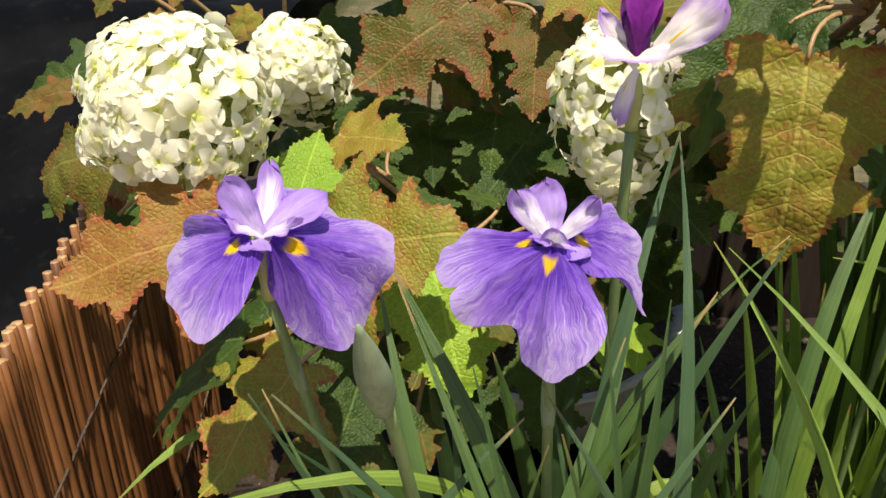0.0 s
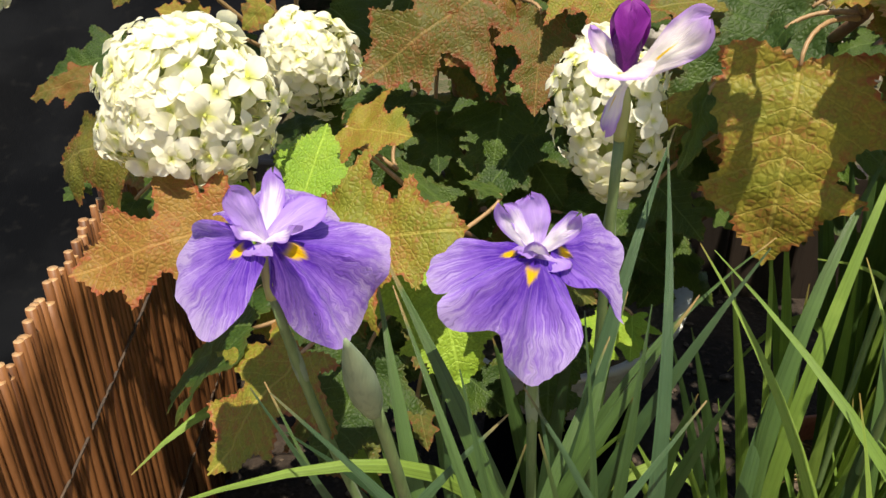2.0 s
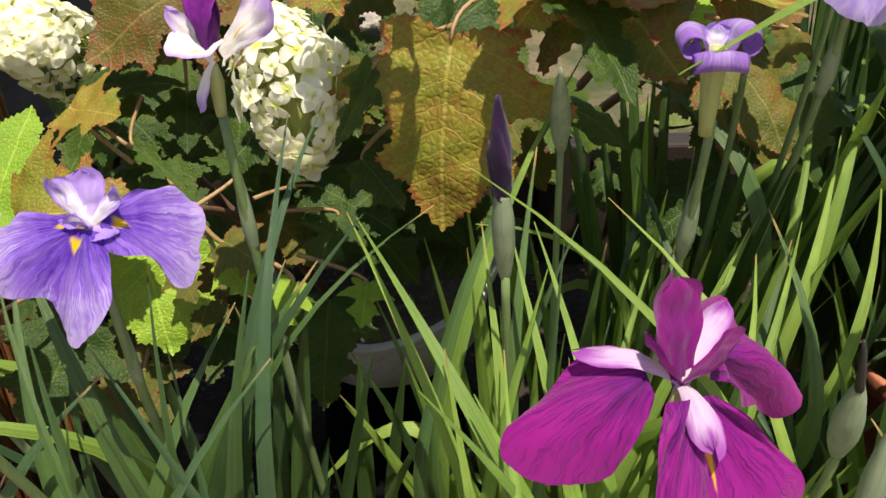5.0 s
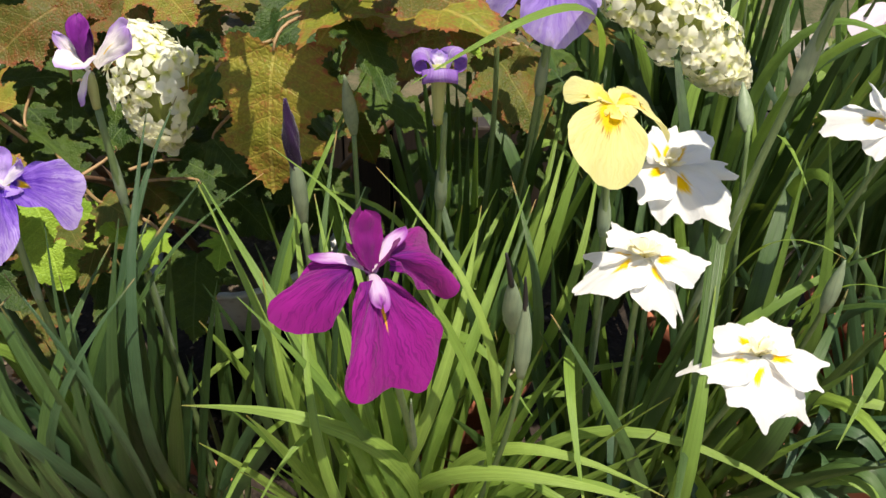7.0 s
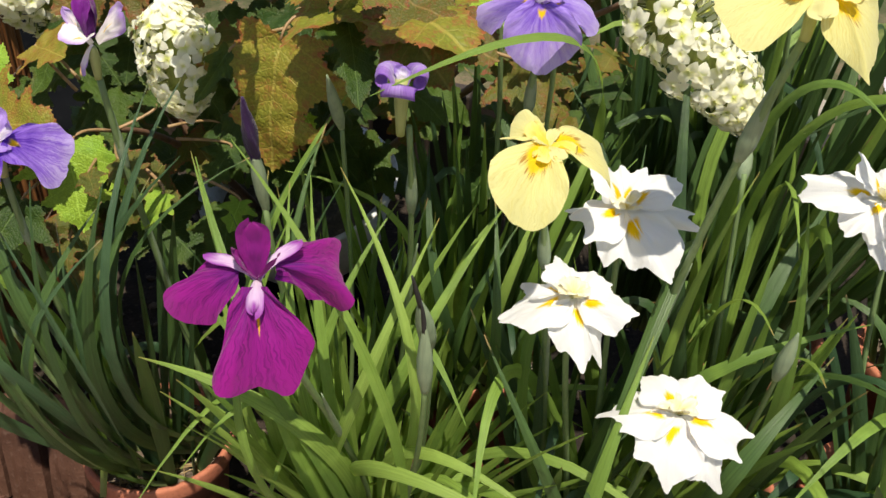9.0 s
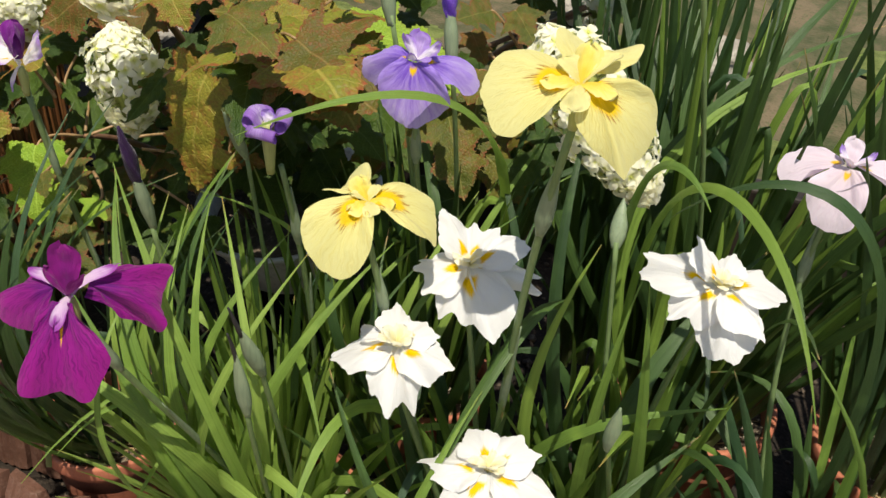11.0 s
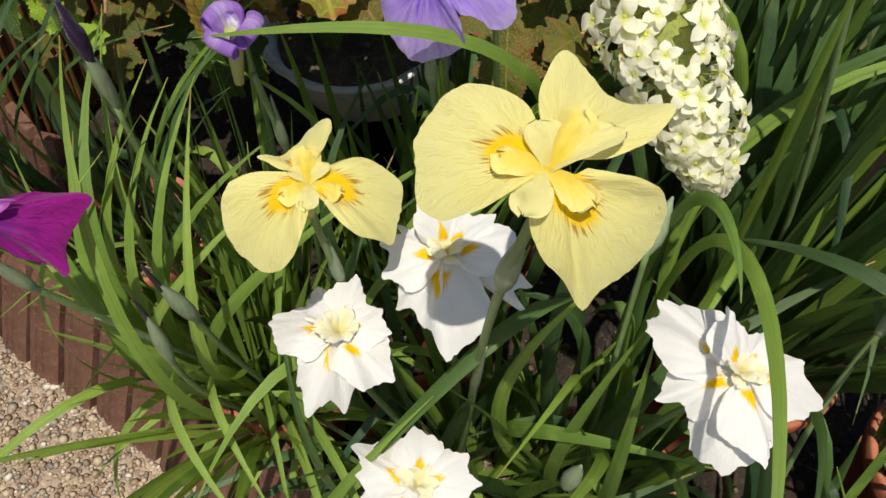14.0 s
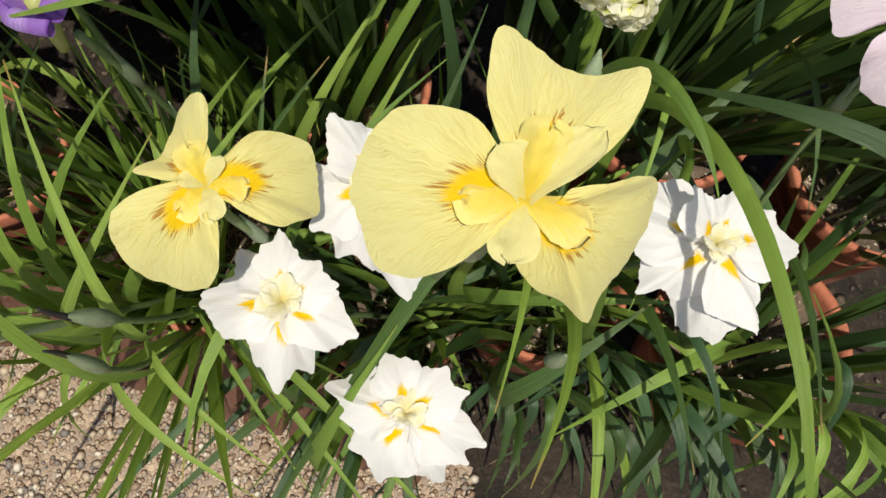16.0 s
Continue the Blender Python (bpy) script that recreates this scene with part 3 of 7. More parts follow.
def tongue(flower, name, material, end, width, start=(0, 90, 1), arch=0.15, cup=0.3, tip_width=0.9, flare=0.0, notch=0.0, twist=0.0, phase=0.0, nu=18, nv=13, label=""):
    """A narrow petal or style arm, from the heart to its end (bearing, pitch, reach); cup: how far its sides turn up, flare: how far its end turns back."""
    a, c = around(*start), around(*end)
    d = c - a
    ln = np.linalg.norm(d)
    side = unit(np.cross(d, (0.0, 0.0, 1.0)) + 1e-6)
    up = unit(np.cross(side, d))
    side, up = side * math.cos(twist) + up * math.sin(twist), up * math.cos(twist) - side * math.sin(twist)
    knee = a + d * 0.5 + up * arch * ln
    verts, uvs = [], []
    for i in range(nu):
        u = i / (nu - 1)
        w = width / 2000.0 * (0.42 + 0.58 * smoothstep(u * 1.5)) * (1.0 if u < 0.72 else tip_width + (1 - tip_width) * (1 - (u - 0.72) / 0.28))
        w *= math.sqrt(max(0.02, 1 - max(0.0, (u - 0.74) / 0.26) ** 2.4))
        for j in range(nv):
            v = -1 + 2 * j / (nv - 1)
            t = min(1.1, u * (1 - notch * math.exp(-(v / 0.3) ** 2) * u * u) * (1 + 0.12 * u * noise.noise(Vector((v * 2.6 + phase, phase, 1))) + 0.05 * u * noise.noise(Vector((v * 8 + phase, phase, 4)))))
            p = a * (1 - t) ** 2 + knee * 2 * t * (1 - t) + c * t * t
            lift = cup * w * v * v + 0.10 * w * u * math.sin(5 * v + phase) + 0.40 * w * u * noise.noise(Vector((v * 1.8 + phase, u * 3, phase))) + 0.14 * w * noise.noise(Vector((v * 5 + phase, u * 7, phase)))
            lift += flare * ln * smoothstep((u - 0.62) / 0.38) ** 2 * (0.6 + 0.4 * abs(v))
            verts.append(p + side * v * w + up * lift)
            uvs.append((u, 0.5 + 0.5 * v * min(1.0, 0.4 + u)))
    return piece(name, mesh_data(name, verts, grid_faces(nu, nv), material, uvs), flower, None, label)


def heart(plant, origin, at, label):
    """The short tube on which a flower's petals sit."""
    v, f, u = tube([(0, 0, -0.034), (0, 0, -0.016), (0, 0, -0.002)], (0.0036, 0.0044, 0.0050, 0.0030), 8, 8)
    return piece("flower", mesh_data("flower", v, f, ovary_green, u), plant, Matrix.Translation(Vector(at) - Vector(origin)), label)


def double_white(plant, origin, at, petals, seed):
    """A double white flower: broad ragged petals, each with one or more pointed lobes (bearing, pitch, reach), round a knot of cream style arms."""
    rng = random.Random(seed)
    flower = heart(plant, origin, at, "ruffled double white iris flower")
    for k, lobes in enumerate(petals):
        first, last = lobes[0], lobes[-1]
        q, r = rng.uniform(0.80, 0.98), rng.uniform(0.80, 0.98)
        rim = [(first[0] - 52, first[1] * 0.3 + 12, first[2] * 0.36), (first[0] - 40, first[1] * 0.7 + 2, first[2] * 0.70 * q), (first[0] - 22, first[1] * 0.9, first[2] * 0.84 * q), (first[0] - 7, first[1], first[2] * 0.90)]
        for i, lobe in enumerate(lobes):
            rim.append(lobe)
            if i < len(lobes) - 1:
                nxt = lobes[i + 1]
                rim.append(((lobe[0] + nxt[0]) / 2, (lobe[1] + nxt[1]) / 2 + 4, (lobe[2] + nxt[2]) * rng.uniform(0.40, 0.48)))
        rim += [(last[0] + 7, last[1], last[2] * 0.90), (last[0] + 22, last[1] * 0.9, last[2] * 0.84 * r), (last[0] + 40, last[1] * 0.7 + 2, last[2] * 0.70 * r), (last[0] + 52, last[1] * 0.3 + 12, last[2] * 0.36)]
        fall(flower, white_fall, rim, (first[0] * 0.5 + last[0] * 0.5, 30, 3 + 0.4 * (k % 3)), arch=0.12 + 0.04 * (k % 2), ruffle=0.030, waves=rng.uniform(5, 8), crease=0.060, teeth=0.06, phase=rng.uniform(0, 6))
    for k in range(8):
        tongue(flower, "style_arm" if k % 2 else "standard", white_style, (45 * k + rng.uniform(-15, 15), rng.uniform(15, 60), rng.uniform(15, 25)), rng.uniform(10, 15), arch=rng.uniform(0.1, 0.4), cup=rng.uniform(-0.5, 0.5), phase=rng.uniform(0, 6), notch=0.12, nu=12, nv=9)
    return flower


def stem(plant, origin, points, radius=0.0042, sheath_at=(), top=None):
    """A round flower stem, with leafy sheaths wrapped round it."""
    radius *= 0.82
    stalk = tube_part("flower_stem", points, (radius * 1.15, radius, radius * 0.9), stem_green, plant, origin, n=16, sides=9)
    c, d = bezier(points, 60)
    for k, (t, length, wide) in enumerate(sheath_at):
        wide *= 0.8
        i = min(59, int(t * 59))
        tip = c[i] + d[i] * length + np.array([0.006 * math.sin(k * 2.1), 0.006 * math.cos(k * 1.7), 0])
        v, f, u = tube([c[i] - d[i] * 0.004, c[i] + d[i] * length * 0.4, tip], (radius * 1.05, wide, wide * 0.9, wide * 0.55, 0.0006), 14, 9, 0.8)
        piece("sheath", mesh_data("sheath", shifted(v, origin), f, sheath_green, u), stalk, None, "grey-green papery sheath")
    return stalk


def furled(foot, tip, fat, n=30, sides=36):
    """Petals rolled up tight: three overlapping edges wind round the roll."""
    axis = unit(tip - foot)
    side = unit(np.cross(axis, (0.3, 1.0, 0.0)))
    back = np.cross(axis, side)
    verts, uvs = [], []
    for i in range(n):
        t = i / (n - 1)
        r = fat * (0.62 + 0.45 * math.sin(min(1.0, t * 1.5) * 2.2)) * (1 - 0.80 * max(0.0, (t - 0.45) / 0.55) ** 1.5)
        for k in range(sides):
            a = 2 * math.pi * k / sides
            lap = (3 * a / (2 * math.pi) + 1.7 * t + 0.12 * math.sin(7 * t)) % 1.0
            q = r * (0.80 + 0.30 * lap) * (1 + 0.07 * noise.noise(Vector((a * 2, t * 9, 1.5))))
            verts.append(foot + (tip - foot) * t + (side * math.cos(a) + back * math.sin(a)) * q)
            uvs.append((t, lap))
    return verts, grid_faces(n, sides, 0, True) + [tuple(range((n - 1) * sides, n * sides))], uvs


def scroll(flower, material, bearing, rise, roll, wide, phase=0.0, nu=34, nv=15):
    """A petal still curled: it stands up from the heart and rolls outward into a scroll (millimetres)."""
    line, turn = [], 0.0
    for i in range(nu):
        t = i / (nu - 1)
        if t < 0.35:
            line.append((2 + 7 * (t / 0.35) ** 1.4, -8 + (rise + 8) * t / 0.35))
        else:
            k = (t - 0.35) / 0.65
            a = math.radians(170 - 400 * k)
            r = roll * (1 - 0.45 * k)
            line.append((9 + roll * 0.98 + r * math.cos(a), rise + r * math.sin(a)))
    b = math.radians(bearing)
    out, side = np.array([math.cos(b), math.sin(b), 0.0]), np.array([-math.sin(b), math.cos(b), 0.0])
    verts, uvs = [], []
    for i, (x, z) in enumerate(line):
        t = i / (nu - 1)
        w = wide * 0.5 * (0.30 + 0.70 * smoothstep(t * 2.4)) * (1 - 0.25 * smoothstep((t - 0.7) / 0.3))
        for j in range(nv):
            v = -1 + 2 * j / (nv - 1)
            crease = 1.1 * t * (noise.noise(Vector((v * 3 + phase, t * 5, phase))) + 0.5 * noise.noise(Vector((v * 8 + phase, t * 11, phase))))
            bow = -0.30 * w * v * v
            verts.append((out * (x + bow + crease) + side * w * v + np.array([0, 0, z - 0.25 * w * v * v + crease * 0.6])) * 0.001)
            uvs.append((t, 0.5 + 0.5 * v))
    return piece("fall", mesh_data("fall", verts, grid_faces(nu, nv), material, uvs), flower)


def bud(plant, origin, foot, tip, fat, petal_tip=0.0, material=None, label="closed green iris bud"):
    """A pointed bud in its sheath; petal_tip: the share of its length that shows rolled petals."""
    foot, tip = np.array(foot, dtype=float), np.array(tip, dtype=float)
    mid = foot + (tip - foot) * (1 - petal_tip)
    if petal_tip:
        ob = tube_part("bud", [foot, foot * 0.5 + mid * 0.5, mid], (fat * 0.55, fat, fat * 1.05, fat * 0.62), sheath_green, plant, origin, label, n=14, sides=10)
        v, f, u = furled(mid - (mid - foot) * 0.12, tip, fat)
        piece("rolled_petals", mesh_data("rolled_petals", shifted(v, origin), f, material, u), ob, None, "tightly rolled petals")
    else:
        ob = tube_part("bud", [foot, foot * 0.55 + tip * 0.45, tip], (fat * 0.5, fat, fat * 1.05, fat * 0.7, 0.0008), sheath_green, plant, origin, label, n=16, sides=10, flat=0.8)
    return ob


def blade(plant, origin, points, width, material, facing=(0, -1, 0.2), n=16, name="leaf", fold=0.16, label=""):
    """A sword-shaped leaf along a curve, folded along its ridge and tapering to a point."""
    c, d = bezier(points, n)
    f = np.asarray(facing, dtype=float)
    verts, uvs = [], []
    for i in range(n):
        t = i / (n - 1)
        w = width * 0.42 * min(1.0, 0.72 + t * 0.9) * (1 - max(0.0, (t - 0.45) / 0.55) ** 1.9)
        w = max(w, 0.0004)
        s = unit(np.cross(d[i], f))
        nrm = np.cross(s, d[i])
        for side, up in ((-1.0, -1.0), (-0.55, -0.42), (-0.06, 0.10), (0.06, 0.10), (0.55, -0.42), (1.0, -1.0)):
            verts.append(c[i] + s * side * w + nrm * up * w * fold)
            uvs.append((t, side * 0.5 + 0.5))
    return piece(name, mesh_data(name, shifted(verts, origin), grid_faces(n, 6), material, uvs), plant, None, label)


def clump(plant, origin, centre, radius, count, reach, height, seed, mats, lean=(0, 0), width=(0.010, 0.020), flop=0.25):
    """A tuft of sword leaves: they fan out from the centre, the outer ones arching over."""
    rng = random.Random(seed)
    for i in range(round(count * 1.3)):
        a = rng.uniform(0, 2 * math.pi)
        q = math.sqrt(rng.random())
        foot = np.array(centre) + np.array([math.cos(a) * radius * q, math.sin(a) * radius * q, 0])
        out = np.array([math.cos(a), math.sin(a), 0.0]) * rng.uniform(*reach) * (0.35 + 0.65 * q) + np.array([lean[0], lean[1], 0]) * rng.uniform(0.5, 1.2)
        h = rng.uniform(*height)
        tip = foot + out + np.array([0, 0, h])
        arch = rng.random() < flop
        bend = foot + out * (0.25 if arch else 0.45) + np.array([0, 0, h * (1.15 if arch else 0.62)])
        if arch:
            tip = foot + out * 1.7 + np.array([0, 0, h * rng.uniform(0.35, 0.8)])
        face = np.array([rng.uniform(-0.9, 0.9), -1.0, 0.55 if not arch else 1.3])
        blade(plant, origin, [foot, bend, tip], rng.uniform(*width), rng.choice(mats), face, 13)


# ---- oakleaf hydrangea ----
def oak_outline(deep, seed):
    """One side of a lobed, toothed leaf, from the stalk (0, 0) to the tip (1, 0)."""
    rng = random.Random(seed)
    j = lambda s=0.02: rng.uniform(-s, s)
    k = 1 - deep
    side = [(0.0, 0.0), (-0.03 + j(), 0.09), (-0.07 + j(), 0.20 + j()), (-0.05 + j(), 0.29 + j()), (0.03, 0.28 + j()), (0.09 + j(), 0.20 + 0.14 * k), (0.15 + j(), 0.34 + j()), (0.26 + j(), 0.47 + j(0.03)),
            (0.34 + j(), 0.53 + j(0.03)), (0.37 + j(), 0.43 + j()), (0.37 + j(), 0.29 + j()), (0.42 + j(), 0.15 + 0.20 * k), (0.51 + j(), 0.21 + j()), (0.60 + j(), 0.29 + j()), (0.67 + j(), 0.31 + j(0.03)), (0.71 + j(), 0.22 + j()),
            (0.77 + j(), 0.17 + j()), (0.85 + j(), 0.15 + j()), (0.90 + j(), 0.08), (1.0, 0.0)]
    pts = [np.array(p) for p in side]
    out = []
    for i in range(len(pts) - 1):
        p0, p1, p2, p3 = pts[max(i - 1, 0)], pts[i], pts[i + 1], pts[min(i + 2, len(pts) - 1)]
        for t in np.linspace(0, 1, 6, endpoint=False):
            out.append(0.5 * ((2 * p1) + (p2 - p0) * t + (2 * p0 - 5 * p1 + 4 * p2 - p3) * t * t + (3 * p1 - p0 - 3 * p2 + p3) * t ** 3))
    out.append(pts[-1])
    out = np.array(out)
    d = np.gradient(out, axis=0)
    nrm = np.stack([-d[:, 1], d[:, 0]], 1)
    nrm /= np.maximum(1e-9, np.linalg.norm(nrm, axis=1))[:, None]
    saw = np.array([(0.012 if i % 3 == 0 else -0.007 if i % 3 == 1 else 0.0) * rng.uniform(0.5, 1.4) for i in range(len(out))])
    saw[0] = saw[-1] = 0
    return out + nrm * saw[:, None]


def oak_mesh(name, material, deep, seed, curl=0.25, fold=0.12, wave=0.03):
    """A lobed leaf of length 1 along +x, face up (+z), curling down to its tip and folded along its midrib."""
    right = oak_outline(deep, seed)
    left = oak_outline(deep, seed + 7) * np.array([1, -1])
    rim_line = np.concatenate([right, left[-2:0:-1]])
    n = len(rim_line)
    inner = []
    for i in range(-3, 31):
        for k in range(-17, 18):
            x, y = i * 0.035 + 0.0175 * (k % 2), k * 0.033
            if np.min(np.hypot(rim_line[:, 0] - x, rim_line[:, 1] - y)) < 0.016:
                continue
            a, b = rim_line, np.roll(rim_line, -1, 0)
            cross = ((a[:, 1] > y) != (b[:, 1] > y)) & (x < (b[:, 0] - a[:, 0]) * (y - a[:, 1]) / (b[:, 1] - a[:, 1] + 1e-12) + a[:, 0])
            if cross.sum() % 2:
                inner.append((x, y))
    flat = [Vector(p) for p in rim_line] + [Vector(p) for p in inner]
    pts, _, faces, *_ = delaunay_2d_cdt(flat, [(i, (i + 1) % n) for i in range(n)], [], 1, 1e-5)
    verts, uvs, rims = [], [], []
    for p in pts:
        x, y = p.x, p.y
        s = 1 - min(1.0, float(np.min(np.hypot(rim_line[:, 0] - x, rim_line[:, 1] - y))) / 0.13)
        z = -curl * x * x * 0.5 - curl * 0.9 * y * y + fold * math.sqrt(y * y + 0.0006)
        z += wave * noise.noise(Vector((x * 3.1 + seed, y * 3.1, seed * 1.7))) + wave * 0.35 * noise.noise(Vector((x * 8 + seed, y * 8, 3.1)))
        ribs = abs(((x - 0.62 * abs(y)) * 8.5) % 1.0 - 0.5) * 2
        z += 0.007 * ribs * (1 - s) + 0.004 * noise.noise(Vector((x * 14 + seed, y * 14, 7.7)))
        verts.append((x, y, z))
        uvs.append((x, y))
        rims.append((s, 0.0))
    fixed = []
    for f in faces:
        a, b, c = (pts[i] for i in f[:3])
        fixed.append(tuple(f) if (b - a).cross(c - a) > 0 else tuple(reversed(f)))
    return mesh_data(name, verts, fixed, material, uvs, rims)


OAK = {}
for oak_name, oak_mat in (("mottled", leaf_mottled), ("rust", leaf_rust), ("green", leaf_green), ("lime", leaf_lime), ("olive", leaf_olive), ("amber", leaf_amber)):
    OAK[oak_name] = [oak_mesh("leaf", oak_mat, d, 11 * i + 3, c, fo, w) for i, (d, c, fo, w) in enumerate(((0.92, 0.22, 0.08, 0.07), (0.35, 0.40, 0.14, 0.08), (0.55, 0.28, 0.04, 0.07), (0.45, 0.12, 0.12, 0.07)))]


def oak_leaf(shrub, foot, tip, normal, kind="mottled", shape=0, wide=1.0, stalk_to=None):
    """A leaf from its stalk's end (foot) to its tip; normal: the way its face looks."""
    o = np.array(shrub.location)
    foot, tip = np.array(foot, dtype=float), np.array(tip, dtype=float)
    x = tip - foot
    size = np.linalg.norm(x)
    x = x / size
    z = np.asarray(normal, dtype=float)
    z = unit(z - x * np.dot(x, z))
    y = np.cross(z, x)
    m = Matrix(((x[0] * size, y[0] * size * wide, z[0] * size, foot[0] - o[0]), (x[1] * size, y[1] * size * wide, z[1] * size, foot[1] - o[1]),
                (x[2] * size, y[2] * size * wide, z[2] * size, foot[2] - o[2]), (0, 0, 0, 1)))
    words = {"mottled": "yellow-green leaf mottled and edged with red", "rust": "rust-brown leaf", "green": "", "lime": "fresh lime-green leaf", "olive": "olive leaf with reddened edge", "amber": "amber leaf turning red"}
    leaf = piece("leaf", OAK[kind][shape % 4], shrub, m, words[kind])
    if stalk_to is not None:
        end = np.array(stalk_to, dtype=float)
        end = foot + unit(end - foot) * min(0.07, np.linalg.norm(end - foot))
        v, f, u = tube([foot + x * size * 0.02, foot - x * size * 0.22 - z * 0.004, end], (0.0016, 0.0019, 0.0024), 9, 6)
        me = mesh_data("leaf_stalk", shifted(v, o), f, twig_pink, u)
        piece("leaf_stalk", me, shrub)
    return leaf


def floret_mesh(seed, double):
    """Four oval, faintly pointed sepals, with a smaller ring inside where double, and a little bead in the middle; radius about 1."""
    rng = random.Random(seed)
    chunks = []
    for ring in range(2 if double else 1):
        for k in range(4):
            ln = (1.0 if ring == 0 else 0.62) * rng.uniform(0.88, 1.1)
            v, f, u = petal(length=ln, width=ln * rng.uniform(0.70, 0.86), rise=26 + 20 * ring, fall=-26 + rng.uniform(-16, 14) + 30 * ring, claw=0.12, wide_at=0.52, droop=rng.uniform(-0.35, 0.1), ruffle=0.02, teeth=0.05, phase=rng.uniform(0, 6), nu=7, nv=13, sweep=2.2, point=0.12, crease=0.03)
            m = pose(0, 0, 0.10 * ring + 0.04 * (k % 2), rng.uniform(-12, 12), rng.uniform(-8, 8), 90 * k + 45 * ring + rng.uniform(-10, 10))
            chunks.append(([m @ Vector(p) for p in v], f, u))
    v, f, u = tube([(0, 0, -0.3), (0, 0, -0.05), (0, 0, 0.16)], (0.03, 0.05, 0.13, 0.06), 5, 6)
    chunks.append((v, f, [(0.0, 0.5)] * len(u)))
    v, f, u = merge(*chunks)
    return mesh_data("floret", v, f, sepal_white, u)


FLORETS = [floret_mesh(s, True) for s in range(4)] + [floret_mesh(20 + s, False) for s in range(3)]


def flower_head(shrub, foot, tip, radius, count, floret=0.015, seed=0, kinds=(0, 1, 2, 3), blunt=0.85, label="dense cream-white hydrangea flower head", gaps=0.0, jitter=22):
    """A cone or dome of florets round a green core, from foot to tip; blunt: 1 for a round dome, 0 for a cone."""
    o = np.array(shrub.location)
    foot, tip = np.array(foot, dtype=float), np.array(tip, dtype=float)
    axis = tip - foot
    ln = np.linalg.norm(axis)
    z = axis / ln
    x = unit(np.cross(z, (0.3, 0.9, 0.2)))
    y = np.cross(z, x)
    rng = random.Random(seed)

    def profile(t):
        dome = math.sqrt(max(0.0, 1 - (2 * t - 1) ** 2))
        cone = min(1.0, t * 5) * (1 - t) * 1.15 + 0.05
        return radius * (blunt * dome + (1 - blunt) * cone)

    verts, uvs, nr, ns = [], [], 15, 16
    for i in range(nr):
        t = i / (nr - 1)
        for k in range(ns):
            a = 2 * math.pi * k / ns
            r = max(0.001, profile(t) * 0.50) * (1 + 0.4 * noise.noise(Vector((math.cos(a) * 3, math.sin(a) * 3, t * 7 + seed))))
            verts.append(foot + z * ln * (0.08 + 0.84 * t) + (x * math.cos(a) + y * math.sin(a)) * r - o)
            uvs.append((t, k / ns))
    chunks = [(verts, grid_faces(nr, ns, 0, True), uvs)]
    spots = []
    for i in range(count):
        t = (i + 0.5) / count
        t = 0.5 - 0.5 * math.cos(math.pi * (0.04 + 0.92 * t)) if blunt > 0.5 else 0.03 + 0.94 * t ** 0.9
        a = i * 2.39996 + rng.uniform(-0.25, 0.25)
        if rng.random() < gaps:
            continue
        r = profile(t) * rng.uniform(0.80, 1.10) * (1 + 0.22 * noise.noise(Vector((math.cos(a) * 1.7 + seed, math.sin(a) * 1.7, t * 3))))
        side = x * math.cos(a) + y * math.sin(a)
        dr = (profile(min(1, t + 0.05)) - profile(max(0, t - 0.05))) / (0.1 * ln)
        nrm = unit(side - z * dr)
        spots.append((foot + z * ln * t + side * r - o, nrm))
    for p, nrm in spots:
        v, f, u = tube([p - nrm * radius * 0.55, p - nrm * radius * 0.25, p], (0.0012, 0.0009, 0.0008), 4, 4)
        chunks.append((v, f, u))
    v, f, u = merge(*chunks)
    head = piece("flower_head", mesh_data("flower_head", v, f, head_green, u), shrub, None, label)
    for p, nrm in spots:
        q = Vector(nrm).to_track_quat("Z", "Y").to_matrix().to_4x4()
        s = floret * rng.uniform(0.78, 1.15)
        m = Matrix.Translation(p) @ q @ pose(0, 0, 0, rng.uniform(-jitter, jitter), rng.uniform(-jitter, jitter), rng.uniform(0, 360)) @ Matrix.Diagonal((s, s, s, 1))
        piece("floret", FLORETS[rng.choice(kinds)], head, m)
    return head


# ---- the setting ----
def height_at(x, y):
    """The ground: a flat path in front, soil behind the edging, rising a little to the wall at the back."""
    bed = smoothstep((y - 0.55) / 0.9) * 0.15
    lumps = 0.012 * noise.noise(Vector((x * 7, y * 7, 0.3))) + 0.006 * noise.noise(Vector((x * 23, y * 23, 1.3)))
    return bed + (lumps if y > 0.42 else 0.0) * smoothstep((y - 0.42) / 0.06)


def ground():
    xs = np.concatenate([[-400, -60, -12, -4, -2], np.linspace(-1.2, 2.4, 73), [3.2, 5, 14, 60, 400]])
    ys = np.concatenate([[-400, -60, -10, -3, -1], np.linspace(-0.4, 1.46, 50)])
    verts = [(x, y, float(height_at(x, y))) for x in xs for y in ys]
    uvs = [(x, y) for x in xs for y in ys]
    faces = [tuple(reversed(f)) for f in grid_faces(len(xs), len(ys))]
    me = mesh_data("ground", verts, faces, path_stone, uvs)
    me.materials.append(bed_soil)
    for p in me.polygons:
        # past x 0.80 the darkened soil reaches further forward, to stand for shadow
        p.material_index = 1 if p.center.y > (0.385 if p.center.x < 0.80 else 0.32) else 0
    return tagged(new("ground", me), "tan exposed-aggregate path meeting planting soil darkened to stand for shade", "ground", kind="structure")


ground()


